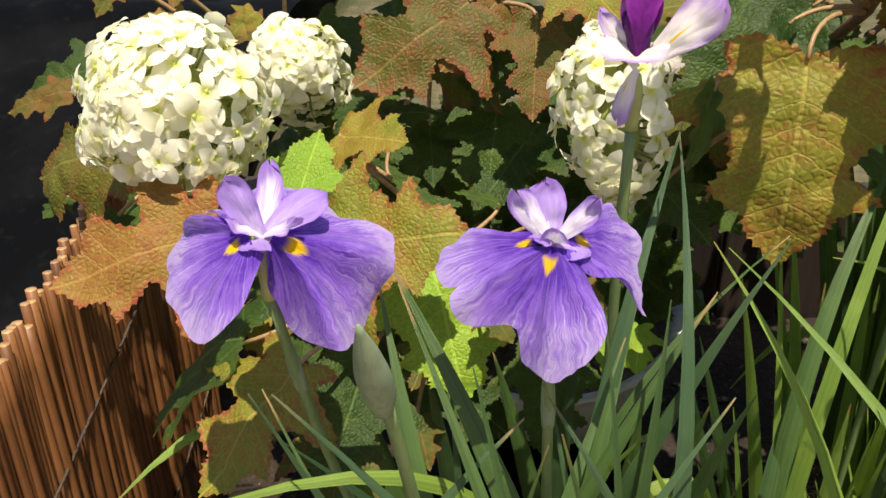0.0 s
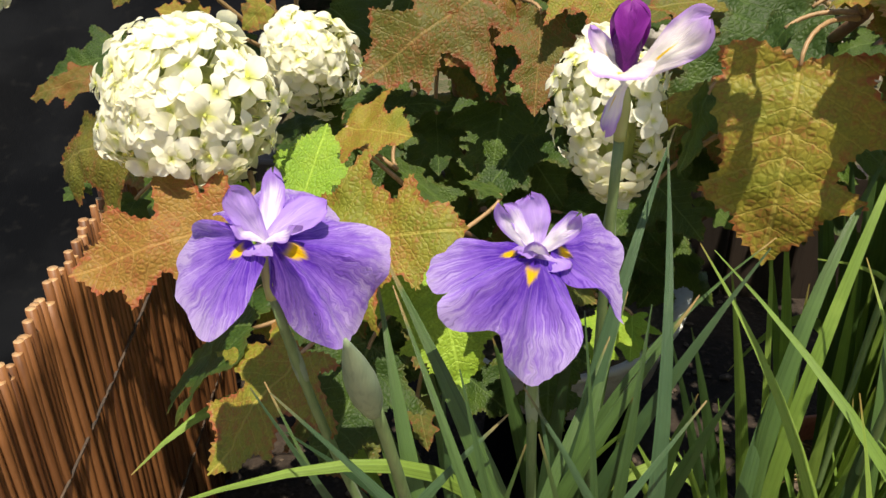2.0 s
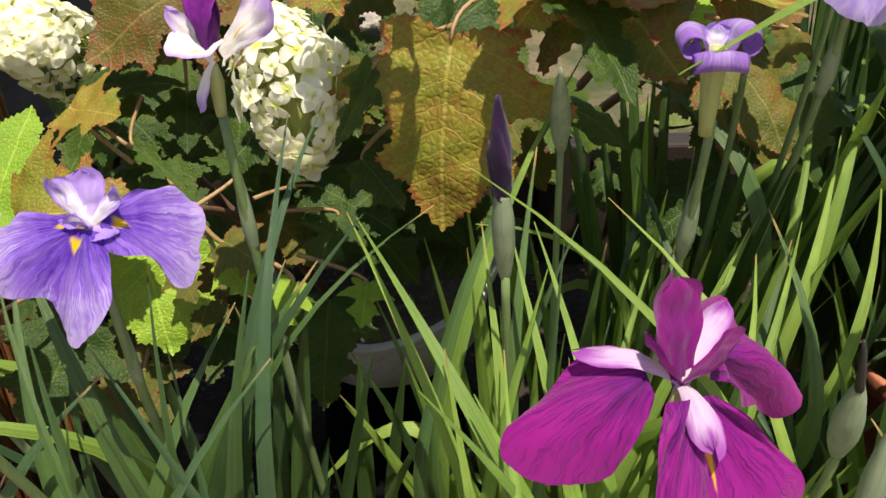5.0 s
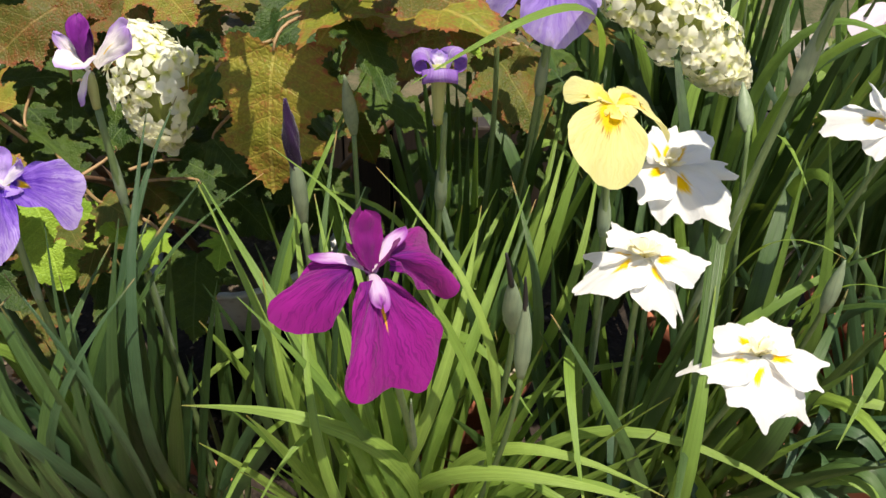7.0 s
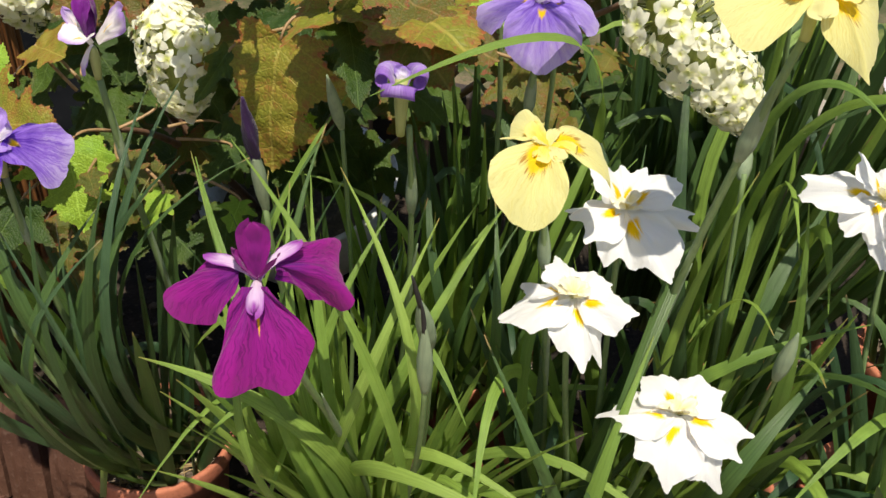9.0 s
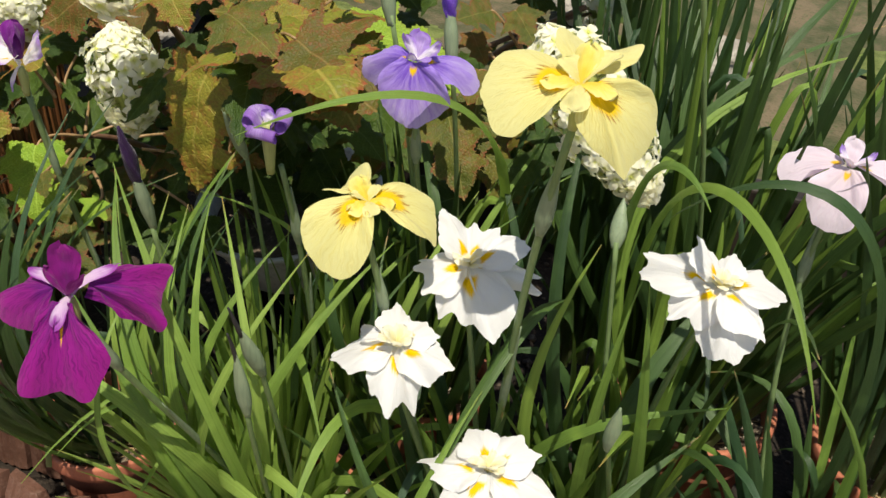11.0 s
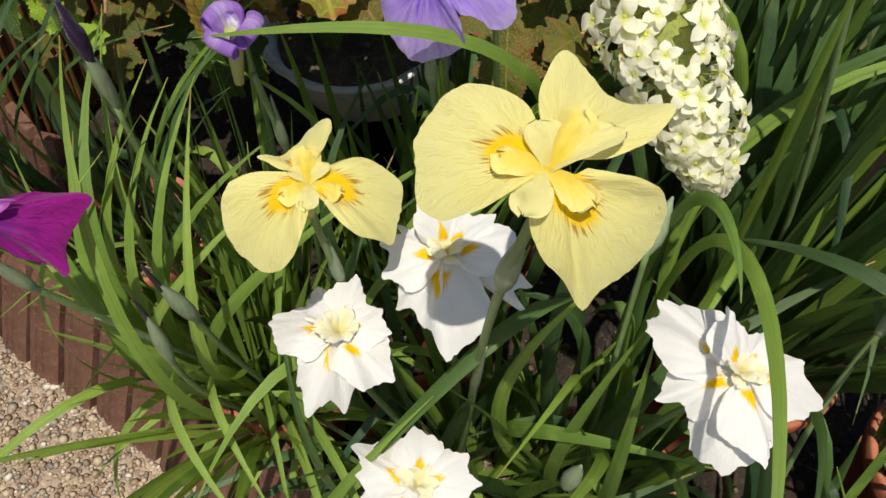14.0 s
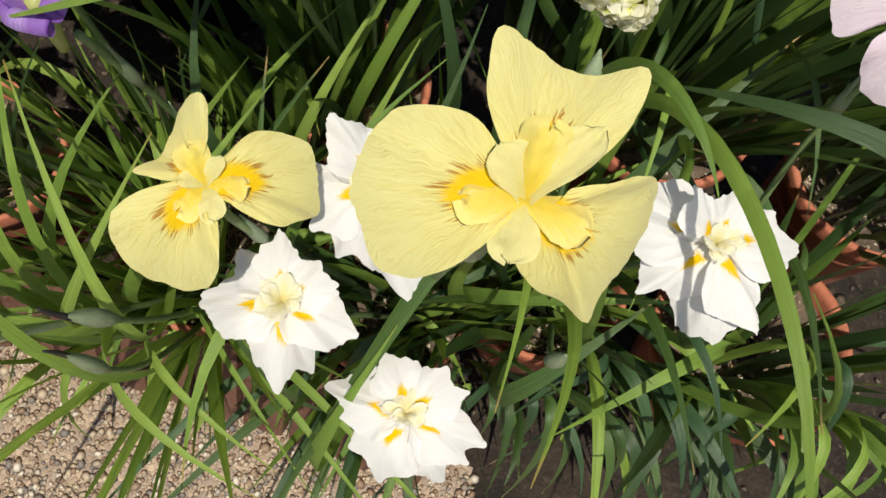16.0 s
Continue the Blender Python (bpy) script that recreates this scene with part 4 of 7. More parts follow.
def terrace():
    """The higher ground behind the wall, running up and away to the horizon."""
    xs = np.concatenate([[-400, -60, -10, -4], np.linspace(-2.4, 3.2, 70), [5, 12, 60, 400]])
    ys = np.concatenate([np.linspace(1.47, 3.6, 34), [5, 9, 30, 100, 400]])
    verts = []
    for x in xs:
        for y in ys:
            z = 0.40 + 0.14 * smoothstep((y - 1.47) / 1.6) + 0.03 * noise.noise(Vector((x * 3.2, y * 3.2, 5))) + 0.015 * noise.noise(Vector((x * 11, y * 11, 2)))
            verts.append((x, y, z - (0.004 if y < 1.48 else 0) - 0.32 * float(smoothstep((-0.42 - x) / 0.12)) * float(smoothstep((3.6 - y) / 0.6))))
    faces = [tuple(reversed(f)) for f in grid_faces(len(xs), len(ys))]
    return tagged(new("terrace", mesh_data("terrace", verts, faces, sand_bank)), "dry sandy bank with patches of moss above the timber wall", "bank", kind="structure")


terrace()


def box_verts(x0, x1, y0, y1, z0, z1, bevel=0.004, seed=0, rough=0.0):
    bm = bmesh.new()
    bmesh.ops.create_cube(bm, size=1.0)
    for v in bm.verts:
        v.co = Vector(((x0 + x1) / 2 + v.co.x * (x1 - x0), (y0 + y1) / 2 + v.co.y * (y1 - y0), (z0 + z1) / 2 + v.co.z * (z1 - z0)))
    bmesh.ops.bevel(bm, geom=bm.edges[:], offset=bevel, segments=2, affect="EDGES", profile=0.5)
    if rough:
        for v in bm.verts:
            v.co += Vector([rough * noise.noise(v.co * 14 + Vector((seed, i * 9, 0))) for i in range(3)])
    return bm


def part(name, bm, material, parent, label="", smooth=False):
    me = bpy.data.meshes.new(name)
    bm.to_mesh(me)
    bm.free()
    me.materials.append(material)
    if smooth:
        me.polygons.foreach_set("use_smooth", [True] * len(me.polygons))
    return piece(name, me, parent, None, label)


def timber_wall():
    wall = thing("retaining_wall", (0, 1.43, 0), "low dark wet timber retaining wall behind the pots", "wall", kind="structure")
    x, k = -0.41, 0
    rng = random.Random(5)
    while x < 3.2:
        w = rng.uniform(0.09, 0.13)
        part("board", box_verts(x, x + w - 0.006, -0.025, 0.03 + rng.uniform(0, 0.008), 0.05, 0.405 + rng.uniform(-0.012, 0.012), 0.006, k, 0.004), wall_wood, wall)
        x += w
        k += 1


timber_wall()


def rock(place, size, seed, squash=0.7):
    bm = bmesh.new()
    bmesh.ops.create_icosphere(bm, subdivisions=3, radius=1.0)
    for v in bm.verts:
        n = noise.noise(v.co * 1.3 + Vector((seed * 3.7, 0, 0))) * 0.45 + noise.noise(v.co * 3.6 + Vector((0, seed, 0))) * 0.14
        v.co *= 1 + n
        v.co = Vector((v.co.x * size[0], v.co.y * size[1], v.co.z * size[2]))
    me = bpy.data.meshes.new("rock")
    bm.to_mesh(me)
    bm.free()
    me.materials.append(stone_grey)
    me.polygons.foreach_set("use_smooth", [True] * len(me.polygons))
    ob = new("rock", me)
    ob.location = place
    ob.rotation_euler = (0, 0, seed * 1.3)
    return tagged(ob, "pale weathered stone lying on the sandy bank", "stone", "stones on the bank")


rng_rock = random.Random(12)
for rock_i in range(16):
    rx = rng_rock.uniform(-0.9, 1.9)
    ry = 1.52 + rng_rock.random() ** 1.5 * 1.0
    rs = rng_rock.uniform(0.03, 0.085)
    rock((rx, ry, 0.415 + 0.10 * (ry - 1.47)), (rs * 1.3, rs, rs * 0.7), rock_i)


def scatter(name, material, count, area, size, seed, label, category, lift=0.0, where=None):
    """Many small stones or crumbs in one mesh."""
    rng = random.Random(seed)
    base = np.array([(1, 0, 0), (-1, 0, 0), (0, 1, 0), (0, -1, 0), (0, 0, 0.75), (0, 0, -0.5), (0.62, 0.62, 0.3), (-0.62, 0.62, 0.25), (0.62, -0.62, 0.3), (-0.62, -0.62, 0.3)], dtype=float)
    tri = [(4, 0, 6), (4, 6, 2), (4, 2, 7), (4, 7, 1), (4, 1, 9), (4, 9, 3), (4, 3, 8), (4, 8, 0), (5, 6, 0), (5, 2, 6), (5, 7, 2), (5, 1, 7), (5, 9, 1), (5, 3, 9), (5, 8, 3), (5, 0, 8)]
    verts, faces = [], []
    while count > 0:
        x, y = rng.uniform(area[0], area[1]), rng.uniform(area[2], area[3])
        count -= 1
        if where and not where(x, y):
            continue
        s = rng.uniform(*size) * (1.0 if rng.random() < 0.85 else 1.6)
        a = rng.uniform(0, 6.3)
        c, d = math.cos(a), math.sin(a)
        k = len(verts)
        q = rng.uniform(0.55, 1.0)
        for p in base:
            px, py = p[0] * s, p[1] * s * q
            verts.append((x + px * c - py * d, y + px * d + py * c, float(height_at(x, y)) + lift + p[2] * s * 0.62 + s * 0.05))
        faces += [tuple(i + k for i in t) for t in tri]
    return tagged(new(name, mesh_data(name, verts, faces, material)), label, category, kind="stuff")


scatter("pebbles", pebble_mix, 8000, (-0.35, 0.81, 0.02, 0.385), (0.0024, 0.0062), 3, "small tan and grey pebbles set in the path", "pebbles")
scatter("soil_crumbs", soil_dark, 1500, (-0.6, 1.5, 0.46, 1.4), (0.003, 0.009), 4, "brown grit and crumbs strewn on the dark soil", "soil")


def edging():
    """A low edging of brown cast boards with grooved faces, leaning back against the bed, and a second row behind its end."""
    row = thing("board_edging", (0, 0.352, 0), "brown cast edging of grooved boards leaning back along the path", "edging", kind="structure")
    for s in range(3):
        verts, uvs, nz = [], [], 9
        face = [(-0.034, 0.012), (-0.030, -0.008), (-0.016, -0.013), (-0.013, -0.010), (-0.001, -0.013), (0.003, -0.010), (0.016, -0.013), (0.030, -0.008), (0.034, 0.012), (0.0, 0.014)]
        for i in range(nz):
            t = i / (nz - 1)
            for x, y in face:
                k = 1 - 0.22 * max(0.0, (t - 0.88) / 0.12) ** 2
                w = 0.0016 * noise.noise(Vector((x * 60, y * 60, t * 5 + s * 3)))
                verts.append((x * k + w, y * (k if t > 0.88 else 1.0) + w, 0.215 * t + (0.010 * x / 0.034 * (1 if s != 1 else -1) if t > 0.9 else 0)))
                uvs.append((t, x * 10))
        EDGE.append(mesh_data("board", verts, grid_faces(nz, len(face), 0, True) + [tuple(range((nz - 1) * len(face), nz * len(face)))], edging_brown, uvs, smooth=False))
    rng = random.Random(8)
    for i in range(18):
        x = -0.50 + i * 0.0705
        piece("board", EDGE[i % 3], row, pose(x, 0.005 * math.sin(x * 5) + rng.uniform(-0.002, 0.002), -0.006 + rng.uniform(-0.004, 0.004), rng.uniform(-23, -19), rng.uniform(-1, 1), rng.uniform(-3, 3)))
    for i in range(4):
        x = -0.345 + i * 0.0705
        piece("board", EDGE[i % 3], row, pose(x, 0.215 + rng.uniform(-0.003, 0.003), 0.01 + rng.uniform(-0.004, 0.004), rng.uniform(-9, -5), rng.uniform(-1, 1), rng.uniform(-3, 3)))


EDGE = []
edging()


def pot(place, radius, height, label, soil_drop=0.035, seed=0):
    """A round clay pot with a rolled rim, filled with soil."""
    ob = thing("plant_pot", place, label, "plant pot", "terracotta pots")
    prof = [(0.0, 0.004), (0.72, 0.004), (0.74, 0.03), (0.90, height - 0.032), (0.985, height - 0.030), (1.0, height - 0.022), (1.0, height - 0.004), (0.985, height), (0.93, height), (0.90, height - 0.01), (0.86, height - 0.08), (0.84, height - 0.1)]
    n = 40
    verts = [(radius * r * math.cos(2 * math.pi * k / n), radius * r * math.sin(2 * math.pi * k / n), z) for r, z in prof for k in range(n)]
    piece("body", mesh_data("body", verts, grid_faces(len(prof), n, 0, True), terracotta, [(r, z) for r, z in prof for k in range(n)]), ob)
    verts, faces, rings = [(0, 0, height - soil_drop)], [], 9
    for i in range(1, rings):
        for k in range(n):
            r = radius * 0.885 * i / (rings - 1)
            a = 2 * math.pi * k / n
            x, y = r * math.cos(a), r * math.sin(a)
            verts.append((x, y, height - soil_drop + 0.010 * noise.noise(Vector((x * 40 + seed, y * 40, 1))) + 0.004 * noise.noise(Vector((x * 150, y * 150, 1)))))
    faces = [(0, 1 + k, 1 + (k + 1) % n) for k in range(n)] + grid_faces(rings - 1, n, 1, True)
    piece("soil", mesh_data("soil", verts, faces, soil_dark), ob, None, "moist dark potting soil")
    rng = random.Random(seed)
    base, tri = [(1, 0, 0), (-0.5, 0.85, 0), (-0.5, -0.85, 0), (0, 0, 0.9)], [(0, 1, 3), (1, 2, 3), (2, 0, 3)]
    verts, faces = [], []
    for i in range(230):
        a, r = rng.uniform(0, 6.3), radius * 0.85 * math.sqrt(rng.random())
        s, b, k = rng.uniform(0.0016, 0.0042), rng.uniform(0, 6.3), len(verts)
        for p in base:
            verts.append((r * math.cos(a) + s * (p[0] * math.cos(b) - p[1] * math.sin(b)), r * math.sin(a) + s * (p[0] * math.sin(b) + p[1] * math.cos(b)), height - soil_drop + 0.004 + p[2] * s))
        faces += [tuple(i + k for i in t) for t in tri]
    piece("grit", mesh_data("grit", verts, faces, grit_pale), ob, None, "pale grit on the soil")
    return ob


def reed_screen():
    """A screen of upright canes, side by side, tied with two lines of wire, running away beside the plants."""
    screen = thing("reed_screen", (-0.376, 0.60, 0.0), "reddish-tan reed screen of upright canes tied with wire", "reed screen")
    meshes = []
    for s in range(4):
        chunks = []
        v, f, u = tube([(0, 0, -0.60), (0.002 * (s - 1.5), 0.001, -0.3), (0, 0, 0.0)], (0.0050, 0.0049, 0.0046), 14, 10)
        ring = 10
        v = [np.array(p) for p in v]
        for i in range(14):
            if (i + s * 3) % 6 == 0:
                for k in range(ring):
                    v[i * ring + k][:2] *= 1.16
        me = mesh_data("cane", v, f, cane_tan, u)
        me.materials.append(cane_end)
        me.polygons[len(me.polygons) - 1].material_index = 1
        meshes.append(me)
    rng = random.Random(21)
    y, i = -0.32, 0
    while y < 0.42:
        x = 0.012 * math.sin(y * 4.0) + rng.uniform(-0.003, 0.003)
        top = rng.uniform(-0.012, 0.010)
        cane = piece("cane", meshes[i % 4], screen, pose(x, y, 0.588 + 0.33 * y + top, rng.uniform(-0.5, 0.5), rng.uniform(-0.5, 0.5), rng.uniform(0, 360)) @ Matrix.Diagonal((k_ := rng.uniform(0.8, 1.15), k_, 1, 1)))
        y += 0.0070 * rng.uniform(0.85, 1.12)
        i += 1
    for z in (0.427, 0.15):
        pts = [(0.0065 + 0.012 * math.sin(t * 4.0), t, z + 0.004 * math.sin(t * 30) + 0.33 * t) for t in np.linspace(-0.32, 0.42, 6)]
        v, f, u = tube(pts, (0.0016, 0.0016), 120, 6, 1.0, 0.6)
        piece("tie_wire", mesh_data("tie_wire", v, f, wire_dark, u), screen, None, "twisted dark tie wire")



reed_screen()


def black_film():
    xs, ys = np.linspace(-3.2, -0.425, 70), np.linspace(-0.3, 4.2, 100)
    verts = []
    for x in xs:
        for y in ys:
            z = 0.20 + 0.10 * smoothstep((-0.6 - x) / 1.2) + 0.40 * smoothstep((y - 0.9) / 1.2) + 0.05 * noise.noise(Vector((x * 2.3, y * 2.3, 4))) + 0.02 * abs(noise.noise(Vector((x * 6 + y * 3, y * 2, 7)))) + 0.02 * math.sin(y * 9 + x * 5) * noise.noise(Vector((x, y * 2, 2)))
            verts.append((x, y, z))
    faces = [tuple(reversed(f)) for f in grid_faces(70, 100)]
    return tagged(new("mulch_film", mesh_data("mulch_film", verts, faces, film_black)), "wrinkled black mulch film spread behind the reed screen", "plastic sheet", kind="structure")


black_film()


# ---- the oakleaf hydrangea in its white bowl ----
def white_bowl():
    # an added support for the bowl, black because only darkness shows below it
    stand = thing("added_bowl_stand", (0.13, 1.01, 0.06), "added black upside-down pot that carries the white bowl, set where only darkness shows", "plant pot")
    prof, n = [(0.125, 0.0), (0.128, 0.012), (0.118, 0.016), (0.100, 0.196), (0.094, 0.205), (0.0, 0.205)], 40
    verts = [(r * math.cos(2 * math.pi * k / n), r * math.sin(2 * math.pi * k / n), z) for r, z in prof for k in range(n)]
    piece("body", mesh_data("body", verts, grid_faces(len(prof), n, 0, True), film_black), stand)
    bowl = thing("white_bowl", (0.135, 1.015, 0.286), "chipped white enamel bowl used as a planter", "planter")
    bowl.rotation_euler = (math.radians(11), math.radians(-7), 0)
    prof, n = [(0.0, 0.002), (0.68, 0.002), (0.76, 0.010), (0.86, 0.075), (0.89, 0.102), (0.90, 0.108), (0.99, 0.122), (1.0, 0.127), (0.99, 0.132), (0.89, 0.122), (0.86, 0.106), (0.82, 0.075), (0.78, 0.055)], 56
    verts = []
    for i, (r, z) in enumerate(prof):
        for k in range(n):
            a = 2 * math.pi * k / n
            chip = 0.05 * max(0.0, noise.noise(Vector((math.cos(a) * 4, math.sin(a) * 4, 3))) - 0.15) if 5 <= i <= 9 else 0
            verts.append((0.172 * (r - chip) * math.cos(a), 0.172 * (r - chip) * math.sin(a), z))
    piece("body", mesh_data("body", verts, grid_faces(len(prof), n, 0, True), glaze_white), bowl)
    verts = [(0, 0, 0.098)] + [(0.143 * math.cos(2 * math.pi * k / n), 0.143 * math.sin(2 * math.pi * k / n), 0.092) for k in range(n)]
    piece("soil", mesh_data("soil", verts, [(0, 1 + k, 1 + (k + 1) % n) for k in range(n)], soil_dark), bowl, None, "dark soil in the bowl")


white_bowl()
shrub = thing("oakleaf_hydrangea", (0.06, 1.05, 0.285), "oakleaf hydrangea with cream flower heads and red-mottled lobed leaves", "shrub")
SO = (0.06, 1.05, 0.285)
for br_points, br_radii in (
        (((0.08, 1.04, 0.28), (0.20, 0.98, 0.62), (0.30, 0.86, 0.72), (0.302, 0.652, 0.855)), (0.010, 0.007, 0.0045)),
        (((0.302, 0.652, 0.855), (0.29, 0.63, 0.89), (0.25, 0.60, 0.93)), (0.0045, 0.003)),
        (((0.302, 0.652, 0.855), (0.33, 0.66, 0.90), (0.36, 0.68, 0.98)), (0.0042, 0.003)),
        (((0.04, 1.06, 0.28), (-0.02, 1.0, 0.6), (-0.01, 0.9, 0.76), (-0.02, 0.80, 0.84)), (0.010, 0.007, 0.0045)),
        (((-0.02, 0.80, 0.84), (-0.05, 0.78, 0.88), (-0.08, 0.80, 0.96)), (0.0045, 0.003)),
        (((0.02, 1.05, 0.28), (-0.10, 0.98, 0.55), (-0.16, 0.88, 0.70), (-0.16, 0.80, 0.77)), (0.009, 0.006, 0.004)),
        (((0.06, 1.02, 0.28), (0.04, 0.88, 0.5), (0.01, 0.76, 0.62), (0.0, 0.66, 0.66)), (0.008, 0.006, 0.0035)),
        (((0.10, 1.05, 0.28), (0.36, 1.02, 0.6), (0.50, 0.90, 0.74), (0.56, 0.80, 0.82)), (0.008, 0.006, 0.0035)),
        (((0.36, 1.0, 0.62), (0.46, 1.0, 0.76), (0.60, 0.95, 0.86)), (0.006, 0.004)),
        (((0.56, 0.80, 0.82), (0.60, 0.76, 0.86), (0.64, 0.70, 0.90)), (0.004, 0.003))):
    tube_part("branch", br_points, br_radii, bark, shrub, SO, n=18, sides=8, wobble=0.25)

flower_head(shrub, (-0.172, 0.640, 0.780), (-0.206, 0.527, 0.828), 0.059, 185, 0.0158, 1, kinds=(4, 5, 6, 0, 1), blunt=1.0, gaps=0.04)
flower_head(shrub, (-0.125, 0.795, 0.765), (-0.143, 0.695, 0.812), 0.040, 104, 0.0150, 2, kinds=(4, 5, 6, 0, 1), blunt=1.0, gaps=0.05)
flower_head(shrub, (0.112, 0.630, 0.845), (0.128, 0.606, 0.728), 0.040, 126, 0.0142, 3, kinds=(4, 5, 6, 0), blunt=0.8, gaps=0.05)
flower_head(shrub, (0.600, 0.712, 0.905), (0.748, 0.656, 0.772), 0.052, 190, 0.0145, 4, kinds=(4, 5, 6, 0), blunt=0.55, gaps=0.06, label="loose cone of white hydrangea flowers with green gaps")
flower_head(shrub, (0.190, 0.560, 0.985), (0.200, 0.514, 0.922), 0.044, 34, 0.0185, 5, kinds=(4, 5, 6), blunt=0.9, gaps=0.1, label="loose white hydrangea flower head")
flower_head(shrub, (-0.515, 0.86, 0.815), (-0.495, 0.77, 0.865), 0.046, 76, 0.0155, 6, blunt=0.9)

tube_part("branch", ((0.46, 1.0, 0.76), (0.54, 1.06, 0.80), (0.585, 1.15, 0.785)), (0.004, 0.003), bark, shrub, SO, n=12, sides=7, wobble=0.25)
flower_head(shrub, (0.582, 1.17, 0.775), (0.598, 1.12, 0.815), 0.030, 34, 0.0165, 7, kinds=(4, 5, 6), blunt=0.9, gaps=0.1, label="small white hydrangea flower head at the back of the bush")
oak_leaf(shrub, (-0.150, 0.518, 0.742), (-0.258, 0.482, 0.718), (0.30, -0.69, 0.65), "amber", 0, 1.0, (-0.160, 0.800, 0.770))
oak_leaf(shrub, (-0.248, 0.615, 0.764), (-0.364, 0.664, 0.726), (0.08, -0.80, 0.60), "olive", 2, 1.0, (-0.160, 0.800, 0.770))
oak_leaf(shrub, (-0.086, 0.546, 0.712), (0.008, 0.514, 0.746), (0.10, -0.79, 0.60), "mottled", 1, 1.25, (0.000, 0.660, 0.660))
oak_leaf(shrub, (-0.122, 0.560, 0.700), (-0.098, 0.625, 0.778), (0.12, -0.74, 0.65), "lime", 3, 0.95, (0.000, 0.660, 0.660))
oak_leaf(shrub, (-0.014, 0.590, 0.676), (0.014, 0.524, 0.602), (0.01, -0.50, 0.86), "lime", 1, 1.35, (0.000, 0.660, 0.660))
oak_leaf(shrub, (-0.140, 0.516, 0.656), (-0.264, 0.580, 0.568), (-0.10, -0.32, 0.94), "green", 1, 0.9, (0.000, 0.660, 0.660))
oak_leaf(shrub, (-0.096, 0.480, 0.662), (-0.156, 0.412, 0.612), (-0.20, -0.30, 0.93), "mottled", 0, 1.15, (0.000, 0.660, 0.660))
oak_leaf(shrub, (-0.062, 0.546, 0.620), (-0.088, 0.471, 0.561), (0.33, -0.63, 0.70), "green", 3, 1.15, (0.000, 0.660, 0.660))
oak_leaf(shrub, (0.015, 0.751, 0.847), (-0.082, 0.696, 0.790), (0.07, -0.87, 0.49), "rust", 0, 1.1, (-0.020, 0.800, 0.840))
oak_leaf(shrub, (0.037, 0.773, 0.843), (-0.003, 0.707, 0.805), (0.36, -0.78, 0.51), "rust", 1, 1.2, (-0.020, 0.800, 0.840))
oak_leaf(shrub, (0.070, 0.747, 0.833), (0.066, 0.689, 0.761), (0.06, -0.89, 0.46), "rust", 3, 0.8, (-0.020, 0.800, 0.840))
oak_leaf(shrub, (0.246, 0.602, 0.834), (0.232, 0.552, 0.693), (-0.14, -0.83, 0.54), "mottled", 2, 1.25, (0.302, 0.652, 0.855))
oak_leaf(shrub, (0.248, 0.651, 0.846), (0.172, 0.612, 0.775), (-0.76, -0.40, 0.52), "green", 3, 0.5, (0.302, 0.652, 0.855))
oak_leaf(shrub, (-0.337, 0.731, 0.775), (-0.399, 0.724, 0.767), (0.30, -0.54, 0.79), "rust", 1, 0.8, (-0.160, 0.800, 0.770))
oak_leaf(shrub, (-0.318, 0.774, 0.791), (-0.395, 0.759, 0.770), (0.03, -0.58, 0.81), "green", 3, 0.9, (-0.160, 0.800, 0.770))
oak_leaf(shrub, (-0.184, 0.811, 0.808), (-0.216, 0.819, 0.827), (0.23, -0.82, 0.53), "rust", 1, 1.1, (-0.160, 0.800, 0.770))
oak_leaf(shrub, (-0.093, 0.677, 0.753), (-0.034, 0.640, 0.763), (0.08, -0.58, 0.81), "mottled", 3, 1.2, (0.000, 0.660, 0.660))
oak_leaf(shrub, (-0.100, 0.720, 0.751), (-0.009, 0.733, 0.767), (0.05, -0.47, 0.88), "green", 1, 0.6, (0.000, 0.660, 0.660))
oak_leaf(shrub, (0.032, 0.780, 0.812), (0.022, 0.731, 0.760), (-0.00, -0.82, 0.57), "green", 0, 1.0, (-0.020, 0.800, 0.840))
oak_leaf(shrub, (-0.025, 0.780, 0.729), (-0.019, 0.736, 0.684), (0.37, -0.79, 0.50), "green", 3, 0.9, (-0.020, 0.800, 0.840))
oak_leaf(shrub, (0.038, 0.790, 0.742), (0.028, 0.711, 0.672), (-0.01, -0.85, 0.53), "green", 0, 1.0, (-0.020, 0.800, 0.840))
oak_leaf(shrub, (0.049, 0.795, 0.707), (0.102, 0.746, 0.646), (-0.06, -0.83, 0.55), "green", 2, 0.9, (-0.020, 0.800, 0.840))
oak_leaf(shrub, (-0.056, 0.702, 0.708), (-0.004, 0.670, 0.683), (0.04, -0.44, 0.90), "green", 3, 0.4, (-0.020, 0.800, 0.840))
oak_leaf(shrub, (-0.045, 0.728, 0.670), (-0.002, 0.667, 0.633), (0.06, -0.80, 0.60), "green", 1, 1.0, (0.000, 0.660, 0.660))
oak_leaf(shrub, (-0.218, 0.649, 0.709), (-0.173, 0.597, 0.689), (0.22, -0.62, 0.76), "olive", 1, 1.0, (-0.160, 0.800, 0.770))
oak_leaf(shrub, (-0.290, 0.677, 0.682), (-0.301, 0.639, 0.652), (0.29, -0.59, 0.76), "green", 2, 0.9, (-0.160, 0.800, 0.770))
oak_leaf(shrub, (-0.344, 0.700, 0.689), (-0.356, 0.673, 0.681), (0.33, -0.59, 0.74), "green", 3, 0.9, (-0.160, 0.800, 0.770))
oak_leaf(shrub, (0.027, 0.551, 0.666), (0.045, 0.524, 0.654), (-0.02, -0.67, 0.74), "olive", 1, 1.1, (0.000, 0.660, 0.660))
